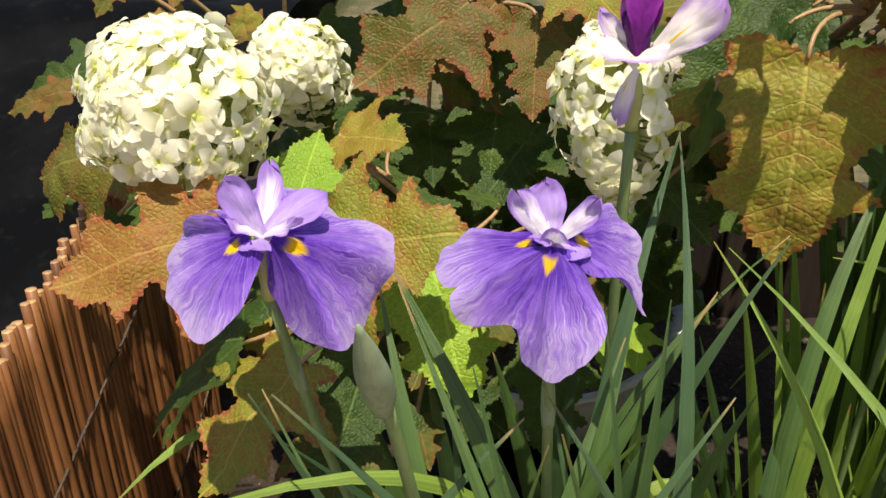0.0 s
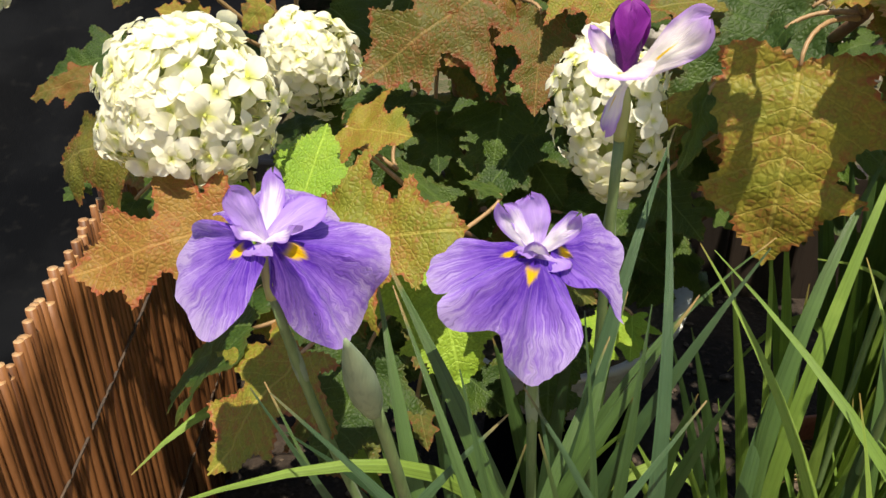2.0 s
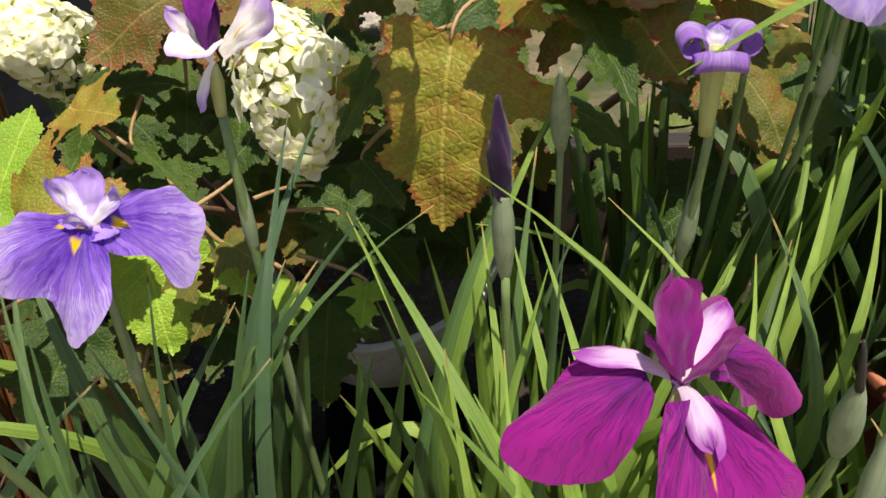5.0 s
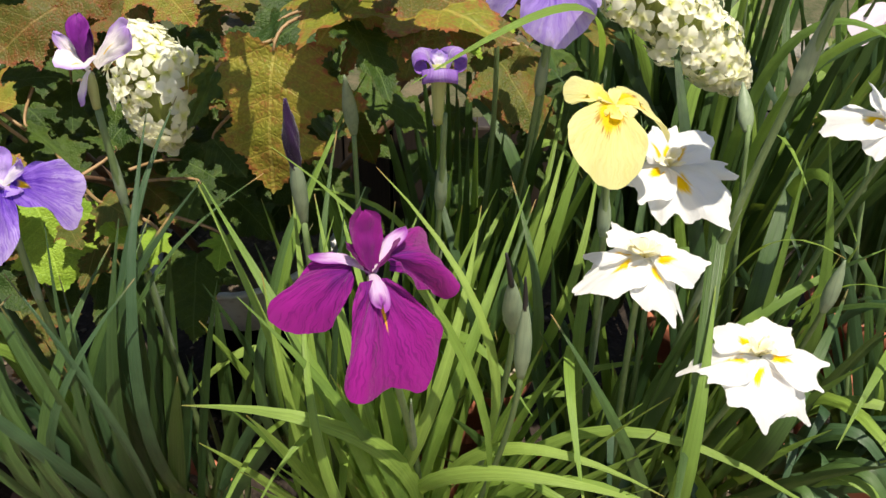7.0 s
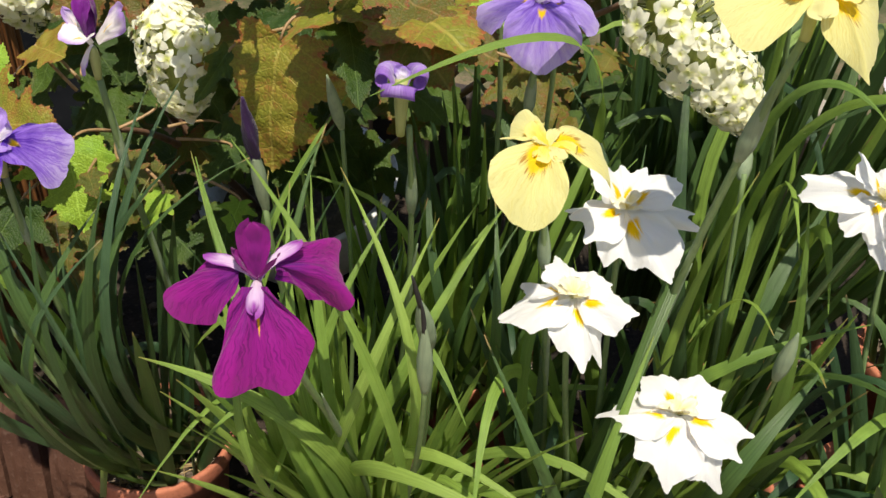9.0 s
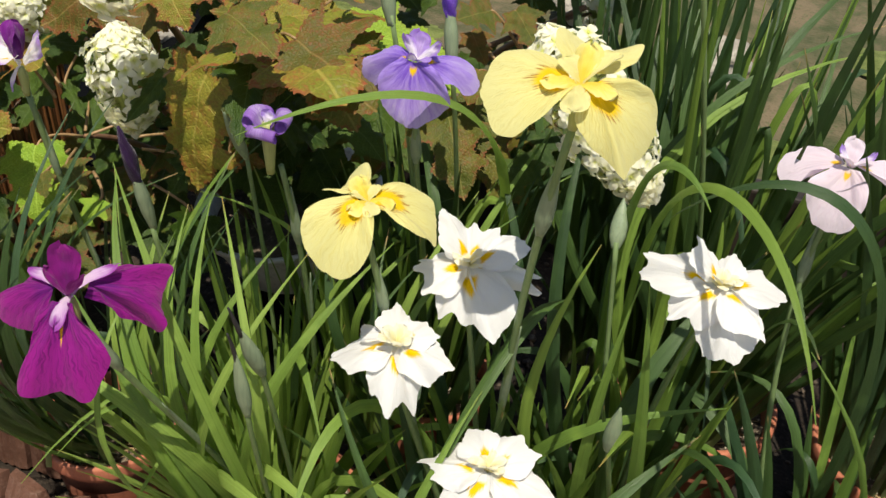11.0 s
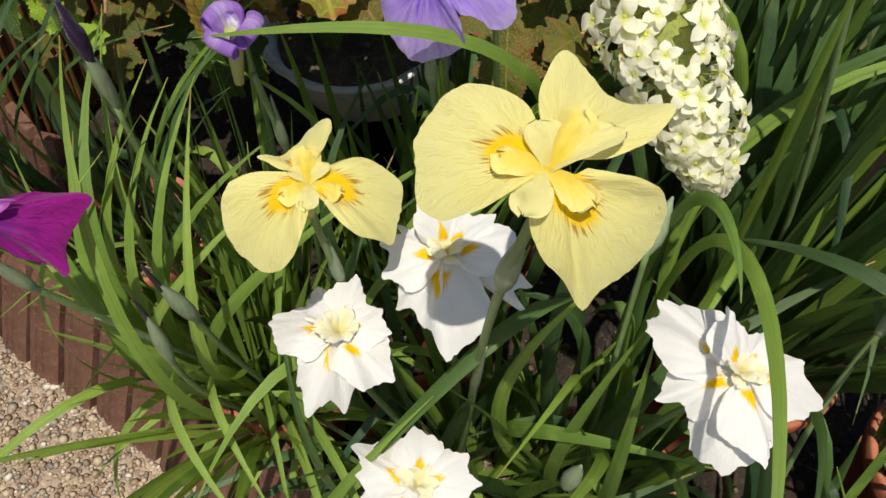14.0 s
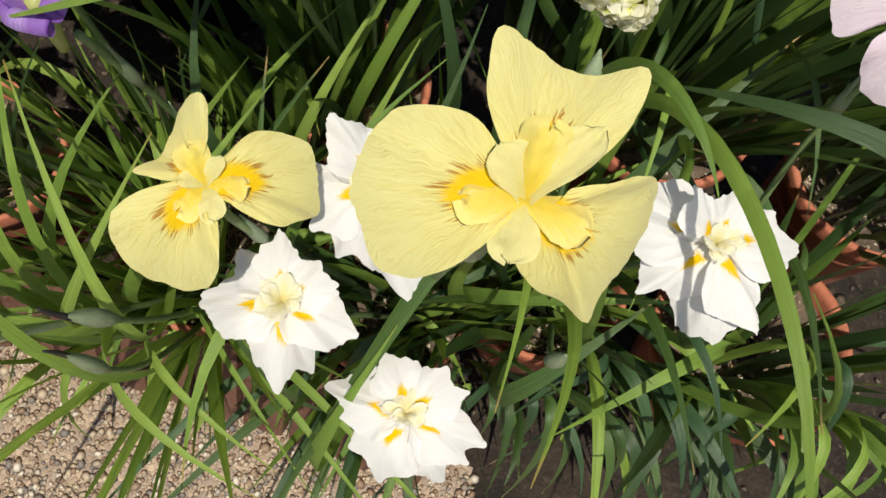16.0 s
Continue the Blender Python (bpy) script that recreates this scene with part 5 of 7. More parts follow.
oak_leaf(shrub, (-0.125, 0.587, 0.619), (-0.086, 0.562, 0.609), (0.15, -0.64, 0.75), "green", 1, 1.2, (0.000, 0.660, 0.660))
oak_leaf(shrub, (-0.156, 0.578, 0.649), (-0.134, 0.543, 0.621), (0.20, -0.65, 0.74), "mottled", 3, 0.9, (0.000, 0.660, 0.660))
oak_leaf(shrub, (-0.027, 0.562, 0.556), (-0.016, 0.528, 0.533), (0.06, -0.66, 0.75), "olive", 2, 0.9, (0.000, 0.660, 0.660))
oak_leaf(shrub, (0.290, 0.610, 0.895), (0.304, 0.577, 0.851), (0.03, -0.80, 0.60), "olive", 1, 1.1, (0.302, 0.652, 0.855))
oak_leaf(shrub, (0.286, 0.614, 0.886), (0.354, 0.658, 0.903), (-0.21, -0.73, 0.66), "mottled", 3, 1.0, (0.302, 0.652, 0.855))
oak_leaf(shrub, (0.126, 0.846, 0.858), (0.087, 0.798, 0.823), (0.02, -0.74, 0.67), "rust", 0, 1.2, (-0.020, 0.800, 0.840))
oak_leaf(shrub, (0.230, 0.831, 0.838), (0.159, 0.786, 0.819), (-0.05, -0.62, 0.78), "olive", 3, 0.7, (0.302, 0.652, 0.855))
oak_leaf(shrub, (0.270, 0.861, 0.839), (0.196, 0.805, 0.799), (-0.07, -0.61, 0.79), "mottled", 2, 0.8, (0.302, 0.652, 0.855))
oak_leaf(shrub, (0.166, 0.643, 0.717), (0.201, 0.611, 0.688), (-0.06, -0.79, 0.61), "green", 1, 1.0, (0.302, 0.652, 0.855))
oak_leaf(shrub, (0.213, 0.683, 0.691), (0.238, 0.656, 0.674), (-0.10, -0.71, 0.70), "green", 3, 1.0, (0.302, 0.652, 0.855))
oak_leaf(shrub, (0.256, 0.640, 0.726), (0.267, 0.634, 0.709), (-0.14, -0.72, 0.68), "lime", 3, 1.1, (0.302, 0.652, 0.855))
oak_leaf(shrub, (0.238, 0.647, 0.700), (0.286, 0.651, 0.692), (0.29, -0.72, 0.62), "rust", 3, 0.8, (0.302, 0.652, 0.855))
oak_leaf(shrub, (-0.233, 0.741, 0.864), (-0.227, 0.713, 0.851), (0.33, -0.67, 0.66), "rust", 3, 0.8, (-0.160, 0.800, 0.770))
oak_leaf(shrub, (-0.145, 0.759, 0.869), (-0.147, 0.730, 0.857), (0.26, -0.71, 0.66), "rust", 3, 0.8, (-0.160, 0.800, 0.770))
oak_leaf(shrub, (-0.280, 0.736, 0.868), (-0.296, 0.719, 0.842), (0.37, -0.66, 0.66), "olive", 3, 0.8, (-0.160, 0.800, 0.770))
oak_leaf(shrub, (0.037, 0.791, 0.870), (0.039, 0.760, 0.853), (0.09, -0.74, 0.66), "rust", 0, 1.2, (-0.020, 0.800, 0.840))
oak_leaf(shrub, (-0.168, 0.741, 0.840), (-0.190, 0.728, 0.824), (0.28, -0.68, 0.68), "mottled", 1, 1.2, (-0.160, 0.800, 0.770))
oak_leaf(shrub, (-0.220, 0.727, 0.831), (-0.262, 0.725, 0.842), (0.33, -0.66, 0.67), "mottled", 3, 0.9, (-0.160, 0.800, 0.770))
oak_leaf(shrub, (0.064, 0.555, 0.669), (0.090, 0.530, 0.656), (0.06, -0.65, 0.75), "lime", 1, 1.1, (0.000, 0.660, 0.660))
oak_leaf(shrub, (0.068, 0.550, 0.690), (0.109, 0.526, 0.684), (0.19, -0.57, 0.80), "olive", 1, 1.2, (0.000, 0.660, 0.660))
oak_leaf(shrub, (0.122, 0.537, 0.662), (0.110, 0.499, 0.638), (0.19, -0.62, 0.76), "lime", 2, 0.9, (0.000, 0.660, 0.660))
oak_leaf(shrub, (0.159, 0.657, 0.585), (0.156, 0.619, 0.561), (0.11, -0.64, 0.76), "lime", 0, 1.1, (0.000, 0.660, 0.660))
oak_leaf(shrub, (0.125, 0.723, 0.622), (0.107, 0.677, 0.585), (0.15, -0.67, 0.72), "green", 0, 1.1, (0.000, 0.660, 0.660))
oak_leaf(shrub, (0.099, 0.753, 0.638), (0.181, 0.720, 0.611), (0.12, -0.70, 0.70), "green", 1, 1.1, (0.000, 0.660, 0.660))
oak_leaf(shrub, (0.038, 0.704, 0.680), (0.001, 0.711, 0.695), (0.15, -0.41, 0.90), "green", 1, 0.5, (0.000, 0.660, 0.660))
oak_leaf(shrub, (0.293, 0.840, 0.765), (0.247, 0.829, 0.752), (0.00, -0.60, 0.80), "green", 1, 0.8, (0.302, 0.652, 0.855))
oak_leaf(shrub, (0.186, 0.604, 0.810), (0.164, 0.554, 0.767), (0.66, -0.50, 0.56), "green", 3, 0.5, (0.302, 0.652, 0.855))
oak_leaf(shrub, (0.502, 0.622, 0.826), (0.482, 0.609, 0.805), (-0.04, -0.68, 0.74), "olive", 1, 1.1, (0.302, 0.652, 0.855))
oak_leaf(shrub, (0.303, 0.639, 0.879), (0.452, 0.515, 0.915), (0.19, -0.30, 0.93), "mottled", 1, 1.15, (0.302, 0.652, 0.855))
oak_leaf(shrub, (0.344, 0.567, 0.962), (0.273, 0.525, 0.972), (0.27, -0.35, 0.90), "olive", 0, 0.75, (0.300, 0.680, 0.920))
oak_leaf(shrub, (0.333, 0.520, 0.938), (0.400, 0.486, 0.933), (0.42, -0.57, 0.70), "olive", 1, 1.1, (0.302, 0.652, 0.855))
oak_leaf(shrub, (0.370, 0.582, 0.901), (0.480, 0.541, 0.869), (0.30, -0.52, 0.80), "rust", 0, 1.2, (0.302, 0.652, 0.855))
oak_leaf(shrub, (0.325, 0.574, 0.877), (0.364, 0.475, 0.831), (0.40, -0.54, 0.74), "green", 3, 0.6, (0.302, 0.652, 0.855))
oak_leaf(shrub, (0.364, 0.663, 0.943), (0.351, 0.644, 0.957), (0.34, -0.57, 0.75), "rust", 1, 1.1, (0.360, 0.740, 0.920))
oak_leaf(shrub, (0.390, 0.650, 0.948), (0.427, 0.626, 0.936), (0.30, -0.58, 0.76), "mottled", 3, 0.9, (0.400, 0.720, 0.920))
oak_leaf(shrub, (0.520, 0.781, 0.895), (0.490, 0.743, 0.892), (0.17, -0.51, 0.84), "olive", 3, 1.4, (0.560, 0.800, 0.840))
oak_leaf(shrub, (0.546, 0.790, 0.896), (0.587, 0.759, 0.871), (0.15, -0.62, 0.77), "olive", 1, 1.0, (0.560, 0.800, 0.840))
oak_leaf(shrub, (0.519, 0.756, 0.829), (0.521, 0.715, 0.808), (0.18, -0.57, 0.80), "olive", 1, 1.1, (0.560, 0.800, 0.800))
oak_leaf(shrub, (0.576, 1.009, 0.916), (0.645, 0.989, 0.911), (0.10, -0.68, 0.72), "rust", 3, 1.0, (0.600, 0.950, 0.860))
oak_leaf(shrub, (0.490, 0.805, 0.854), (0.521, 0.774, 0.835), (0.19, -0.60, 0.78), "rust", 1, 1.0, (0.560, 0.800, 0.800))
oak_leaf(shrub, (0.590, 0.682, 0.829), (0.580, 0.638, 0.826), (0.12, -0.62, 0.77), "olive", 0, 1.2, (0.600, 0.850, 0.800))

oak_leaf(shrub, (0.292, 0.780, 0.840), (0.161, 0.740, 0.846), (0.05, -0.50, 0.85), "olive", 3, 0.9, (0.302, 0.652, 0.855))
oak_leaf(shrub, (0.092, 0.745, 0.875), (0.148, 0.700, 0.832), (0.05, -0.75, 0.65), "mottled", 1, 1.2, (-0.020, 0.800, 0.840))
oak_leaf(shrub, (0.342, 0.582, 0.905), (0.292, 0.550, 0.858), (0.10, -0.80, 0.60), "mottled", 1, 1.5, (0.302, 0.652, 0.855))
oak_leaf(shrub, (0.342, 0.660, 0.868), (0.425, 0.605, 0.800), (0.10, -0.80, 0.55), "olive", 2, 1.25, (0.302, 0.652, 0.855))
oak_leaf(shrub, (0.376, 0.700, 0.872), (0.498, 0.720, 0.857), (0.05, -0.45, 0.88), "lime", 3, 0.8, (0.302, 0.652, 0.855))
oak_leaf(shrub, (0.430, 0.740, 0.804), (0.513, 0.740, 0.824), (0.05, -0.60, 0.80), "lime", 1, 0.9, (0.302, 0.652, 0.855))
oak_leaf(shrub, (0.289, 0.720, 0.846), (0.169, 0.665, 0.767), (0.00, -0.70, 0.70), "green", 3, 0.9, (0.302, 0.652, 0.855))

# the inner leaves that fill the bush, mostly the darkest green to stand for shade
rng_leaf = random.Random(77)
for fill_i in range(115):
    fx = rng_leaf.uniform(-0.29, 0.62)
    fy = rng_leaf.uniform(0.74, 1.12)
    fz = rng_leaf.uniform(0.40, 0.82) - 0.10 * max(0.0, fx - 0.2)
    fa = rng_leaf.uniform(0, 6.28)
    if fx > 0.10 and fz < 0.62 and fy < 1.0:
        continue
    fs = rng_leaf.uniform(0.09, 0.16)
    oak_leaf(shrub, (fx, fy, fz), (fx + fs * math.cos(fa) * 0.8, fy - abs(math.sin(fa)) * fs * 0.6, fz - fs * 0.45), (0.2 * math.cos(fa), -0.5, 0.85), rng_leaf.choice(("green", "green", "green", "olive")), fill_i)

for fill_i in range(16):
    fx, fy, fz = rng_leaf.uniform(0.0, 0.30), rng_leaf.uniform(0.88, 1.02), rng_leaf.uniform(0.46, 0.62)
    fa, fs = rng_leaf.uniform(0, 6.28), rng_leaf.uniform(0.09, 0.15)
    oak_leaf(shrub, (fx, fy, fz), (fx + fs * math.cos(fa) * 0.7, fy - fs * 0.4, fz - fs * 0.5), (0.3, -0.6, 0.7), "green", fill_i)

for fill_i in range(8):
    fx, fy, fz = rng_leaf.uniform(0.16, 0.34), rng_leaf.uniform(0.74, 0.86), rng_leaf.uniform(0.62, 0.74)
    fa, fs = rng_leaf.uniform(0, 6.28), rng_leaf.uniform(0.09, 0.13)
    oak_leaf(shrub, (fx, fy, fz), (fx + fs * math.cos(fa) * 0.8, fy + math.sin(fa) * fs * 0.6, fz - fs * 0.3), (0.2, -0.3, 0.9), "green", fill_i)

# unseen leaves added as the top of the bush, to shade its inside
for fill_i in range(64):
    fx, fy, fz = rng_leaf.uniform(-0.40, 0.62), rng_leaf.uniform(0.84, 1.16), rng_leaf.uniform(0.95, 1.08)
    fa, fs = rng_leaf.uniform(0, 6.28), rng_leaf.uniform(0.10, 0.17)
    oak_leaf(shrub, (fx, fy, fz), (fx + fs * math.cos(fa), fy + math.sin(fa) * fs * 0.8, fz - fs * 0.2), (0.2 * math.cos(fa), -0.2, 0.95), rng_leaf.choice(("olive", "rust", "green")), fill_i)
# the sparser crown behind, above the wall; its dark green stands for shade too
for fill_i in range(22):
    fx, fy, fz = rng_leaf.uniform(0.18, 0.60), rng_leaf.uniform(0.86, 1.30), rng_leaf.uniform(0.66, 0.90)
    fa, fs = rng_leaf.uniform(0, 6.28), rng_leaf.uniform(0.08, 0.15)
    oak_leaf(shrub, (fx, fy, fz), (fx + fs * math.cos(fa) * 0.8, fy - abs(math.sin(fa)) * fs * 0.6, fz - fs * 0.3), (0.2 * math.cos(fa), -0.4, 0.9), rng_leaf.choice(("green", "green", "green", "rust")), fill_i)


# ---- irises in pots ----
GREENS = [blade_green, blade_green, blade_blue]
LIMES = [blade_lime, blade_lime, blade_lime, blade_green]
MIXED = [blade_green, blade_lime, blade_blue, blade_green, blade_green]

pot((0.048, 0.552, 0.0), 0.105, 0.24, "terracotta pot of lilac irises behind the edging", seed=1)
pot((0.365, 0.520, 0.0), 0.110, 0.24, "terracotta pot of magenta irises", seed=2)
pot((0.615, 0.545, 0.0), 0.110, 0.24, "terracotta pot of white and yellow irises", seed=3)
pot((0.800, 0.620, 0.02), 0.105, 0.24, "terracotta pot with a red rim and pale grit", seed=4)
pot((1.080, 0.640, 0.0), 0.135, 0.245, "wide terracotta pot with dry leaf litter on its soil", seed=5)
pot((0.470, 0.800, 0.04), 0.105, 0.24, "terracotta pot standing in the back row", seed=6)
pot((0.880, 0.900, 0.06), 0.125, 0.25, "terracotta pot in the back row of tall iris leaves", seed=7)
pot((1.180, 0.900, 0.06), 0.125, 0.25, "terracotta pot in the back row of tall iris leaves", seed=8)

# lilac irises
A = (0.065, 0.545, 0.215)
plant = thing("iris_plant", A, "lilac iris plant with two open flowers and blue-green sword leaves", "iris")
flower = heart(plant, A, (-0.084, 0.388, 0.797), "lilac iris flower with violet-veined falls and yellow signals")
fall(flower, lilac_fall, ((170, 30, 18), (164, 12, 36), (158, -8, 52), (167, -17, 60), (190, -30, 56), (215, -40, 58), (238, -37, 60), (252, -42, 46), (268, -36, 27), (275, -10, 12)), (215, 20, 7), ruffle=0.05, crease=0.085, phase=1.3)
fall(flower, lilac_fall, ((275, -20, 12), (290, -80, 26), (340, -76, 50), (330, -52, 66), (2, -53, 72), (18, -44, 72), (24, -21, 72), (46, -16, 74), (56, -4, 44), (60, 15, 16)), (330, 18, 7), ruffle=0.05, crease=0.085, phase=4.1)
fall(flower, lilac_fall, ((150, 10, 20), (138, -3, 53), (115, -2, 66), (92, -3, 72), (71, -9, 76), (56, -14, 50), (50, 5, 20)), (95, 15, 7), arch=0.12, ruffle=0.05, crease=0.085, phase=2.2)
tongue(flower, "standard", lilac_standard, (172, 62, 34), 17, arch=-0.05, cup=0.2, twist=1.2, phase=1.0)
tongue(flower, "standard", lilac_standard, (38, 22, 40), 20, arch=0.2, cup=-0.2, twist=-0.5, phase=2.0)
tongue(flower, "standard", lilac_standard, (262, 4, 15), 16, arch=0.1, cup=-0.3, phase=3.0)
tongue(flower, "style_arm", lilac_style, (88, 46, 40), 14, arch=-0.1, cup=-0.25, flare=0.05, notch=0.12, phase=1.5)
tongue(flower, "style_arm", lilac_style, (206, 30, 20), 11, arch=0.25, cup=-0.5, flare=0.25, notch=0.2, phase=0.5)
tongue(flower, "style_arm", lilac_style, (345, 20, 24), 12, arch=0.25, cup=-0.5, flare=0.28, notch=0.2, phase=2.5)
stem(plant, A, [(0.03, 0.50, 0.21), (-0.03, 0.46, 0.45), (-0.075, 0.425, 0.62), (-0.084, 0.389, 0.766)], 0.0040, ((0.86, 0.050, 0.0052), (0.45, 0.12, 0.0046)))
flower = heart(plant, A, (0.058, 0.381, 0.797), "lilac iris flower with a broad drooping front fall")
fall(flower, lilac_fall, ((155, 20, 18), (172, 6, 40), (181, -11, 57), (192, -20, 54), (208, -16, 38), (220, 5, 16)), (185, 20, 6), arch=0.16, crease=0.095, phase=0.6)
fall(flower, lilac_fall, ((215, 12, 16), (210, -6, 42), (211, -12, 58), (216, -29, 57), (231, -45, 44), (242, -58, 57), (258, -53, 63), (273, -48, 65), (297, -28, 53), (308, -24, 30), (318, 5, 13)), (266, 18, 7), arch=0.22, ruffle=0.03, crease=0.085, phase=5.0)
fall(flower, lilac_fall, ((60, 18, 18), (54, 10, 36), (51, 5, 55), (44, -11, 66), (30, -28, 62), (12, -36, 62), (350, -38, 57), (348, -30, 42), (318, -10, 22), (325, 10, 10)), (15, 22, 7), arch=0.16, ruffle=0.06, crease=0.07, phase=3.1)
tongue(flower, "standard", lilac_standard, (108, 62, 31), 22, arch=-0.1, cup=-0.1, phase=1.0)
tongue(flower, "standard", lilac_standard, (325, 0, 20), 16, arch=0.1, cup=-0.3, phase=2.0)
tongue(flower, "standard", lilac_standard, (225, 30, 16), 12, arch=0.2, cup=-0.3, phase=4.0)
tongue(flower, "style_arm", lilac_style, (155, 50, 32), 15, arch=-0.05, cup=-0.35, twist=0.9, flare=0.12, notch=0.2, phase=0.2)
tongue(flower, "style_arm", lilac_style, (5, 46, 31), 12, twist=-0.8, arch=0.05, cup=-0.4, flare=0.2, notch=0.25, phase=1.2)
tongue(flower, "style_arm", lilac_style, (266, 34, 19), 14, arch=0.3, cup=-0.6, flare=0.3, notch=0.2, phase=2.2)
stem(plant, A, [(0.07, 0.50, 0.21), (0.07, 0.44, 0.45), (0.06, 0.38, 0.62), (0.058, 0.382, 0.766)], 0.0040, ((0.84, 0.05, 0.0052), (0.4, 0.12, 0.0046)))
stem(plant, A, [(0.00, 0.50, 0.21), (0.01, 0.42, 0.45), (-0.006, 0.326, 0.68), (-0.017, 0.303, 0.766)], 0.0042)
bud(plant, A, (-0.017, 0.304, 0.755), (-0.021, 0.277, 0.815), 0.0074, label="plump grey-green iris bud")
blade(plant, A, ((0.034, 0.506, 0.210), (-0.002, 0.334, 0.536), (0.162, 0.456, 0.730)), 0.0190, blade_green, (0.21, -0.81, 0.79))
blade(plant, A, ((0.040, 0.494, 0.210), (0.029, 0.228, 0.562), (-0.037, 0.452, 0.742)), 0.0210, blade_green, (-0.19, -0.82, 0.84))
blade(plant, A, ((0.080, 0.522, 0.210), (0.026, 0.286, 0.470), (0.006, 0.411, 0.701)), 0.0150, blade_green, (0.33, -0.78, 0.68))
blade(plant, A, ((0.049, 0.515, 0.210), (-0.155, 0.269, 0.544), (0.046, 0.370, 0.703)), 0.0180, blade_blue, (0.23, -0.76, 0.90))
blade(plant, A, ((0.083, 0.493, 0.210), (0.082, 0.425, 0.492), (-0.077, 0.359, 0.694)), 0.0140, blade_blue, (0.27, -0.74, 0.85))
blade(plant, A, ((0.060, 0.497, 0.210), (0.032, 0.341, 0.477), (-0.088, 0.345, 0.735)), 0.0120, blade_blue, (0.20, -0.76, 0.63))
blade(plant, A, ((0.086, 0.525, 0.210), (0.044, 0.256, 0.494), (-0.089, 0.371, 0.719)), 0.0100, blade_green, (0.27, -0.77, 0.69))
blade(plant, A, ((-0.025, 0.553, 0.220), (-0.086, 0.626, 0.674), (-0.233, 0.462, 0.556)), 0.0200, blade_lime, (0.72, -0.72, 0.86))
blade(plant, A, ((0.061, 0.507, 0.210), (0.117, 0.314, 0.471), (0.062, 0.428, 0.683)), 0.0120, blade_blue, (0.01, -0.78, 0.75))
blade(plant, A, ((0.040, 0.502, 0.210), (-0.001, 0.232, 0.547), (0.108, 0.442, 0.707)), 0.0170, blade_green, (0.19, -0.77, 0.64))
blade(plant, A, ((0.015, 0.448, 0.220), (0.136, 0.439, 0.718), (-0.134, 0.293, 0.695)), 0.0135, blade_lime, (0.53, -0.66, 0.72))
blade(plant, A, ((0.051, 0.520, 0.210), (0.167, 0.243, 0.565), (-0.067, 0.313, 0.758)), 0.0146, blade_blue, (0.19, -0.70, 0.78))
blade(plant, A, ((0.084, 0.494, 0.210), (0.101, 0.179, 0.586), (-0.020, 0.406, 0.762)), 0.0135, blade_green, (-0.18, -0.77, 0.65))
blade(plant, A, ((0.076, 0.515, 0.210), (0.121, 0.247, 0.582), (-0.033, 0.451, 0.760)), 0.0229, blade_green, (-0.02, -0.79, 0.66))
blade(plant, A, ((0.041, 0.508, 0.210), (0.213, 0.262, 0.518), (0.053, 0.356, 0.733)), 0.0146, blade_blue, (-0.33, -0.75, 0.85))
blade(plant, A, ((0.084, 0.528, 0.210), (0.113, 0.229, 0.507), (0.084, 0.379, 0.766)), 0.0104, blade_green, (0.33, -0.78, 0.90))
blade(plant, A, ((0.045, 0.526, 0.210), (0.090, 0.226, 0.493), (0.020, 0.356, 0.743)), 0.0177, blade_green, (0.54, -0.74, 0.79))
blade(plant, A, ((0.032, 0.500, 0.210), (0.134, 0.316, 0.463), (0.060, 0.321, 0.732)), 0.0146, blade_green, (-0.12, -0.72, 0.74))
blade(plant, A, ((0.044, 0.525, 0.210), (-0.013, 0.327, 0.456), (0.054, 0.318, 0.728)), 0.0125, blade_green, (-0.18, -0.72, 0.69))
clump(plant, A, (0.06, 0.53, 0.20), 0.055, 15, (0.06, 0.20), (0.28, 0.46), 31, GREENS, (0.0, -0.05), (0.015, 0.026), 0.10)

# the half-open iris
C = (0.14, 0.60, 0.20)
plant = thing("iris_plant", C, "iris plant with a half-open purple and white flower", "iris")
flower = heart(plant, C, (0.108, 0.478, 0.856), "half-open iris flower, purple standards furled over white falls")
fall(flower, half_fall, ((180, 66, 16), (190, 44, 27), (214, 26, 30), (246, 20, 31), (280, 22, 31), (310, 38, 27), (322, 62, 16)), (250, 62, 9), arch=0.14, crease=0.05, phase=1.1)
tongue(flower, "fall", half_fall, (348, 44, 58), 25, start=(348, 44, 8), arch=-0.04, cup=-0.25, tip_width=1.0, twist=-1.15, phase=0.4, nu=22, nv=15)
tongue(flower, "fall", half_fall, (182, 56, 38), 12, arch=-0.05, cup=0.3, twist=1.1, phase=1.4)
tongue(flower, "fall", half_fall, (222, -62, 30), 13, arch=0.2, cup=-0.4, phase=2.4)
for st_bearing, st_width in ((205, 22), (320, 22), (85, 22)):
    tongue(flower, "standard", purple_furled, (st_bearing, 88, 46), st_width, start=(st_bearing, 60, 9), arch=0.24, cup=-0.9, phase=st_bearing * 0.1)
stem(plant, C, [(0.13, 0.585, 0.20), (0.118, 0.55, 0.45), (0.108, 0.50, 0.66), (0.108, 0.479, 0.826)], 0.0044, ((0.80, 0.080, 0.0066), (0.45, 0.14, 0.005)))
blade(plant, C, ((0.114, 0.564, 0.200), (0.041, 0.331, 0.580), (0.156, 0.558, 0.801)), 0.0180, blade_blue, (-0.28, -0.87, 0.50))
blade(plant, C, ((0.146, 0.569, 0.200), (-0.017, 0.372, 0.626), (0.233, 0.546, 0.724)), 0.0080, blade_green, (-0.21, -0.84, 0.58))
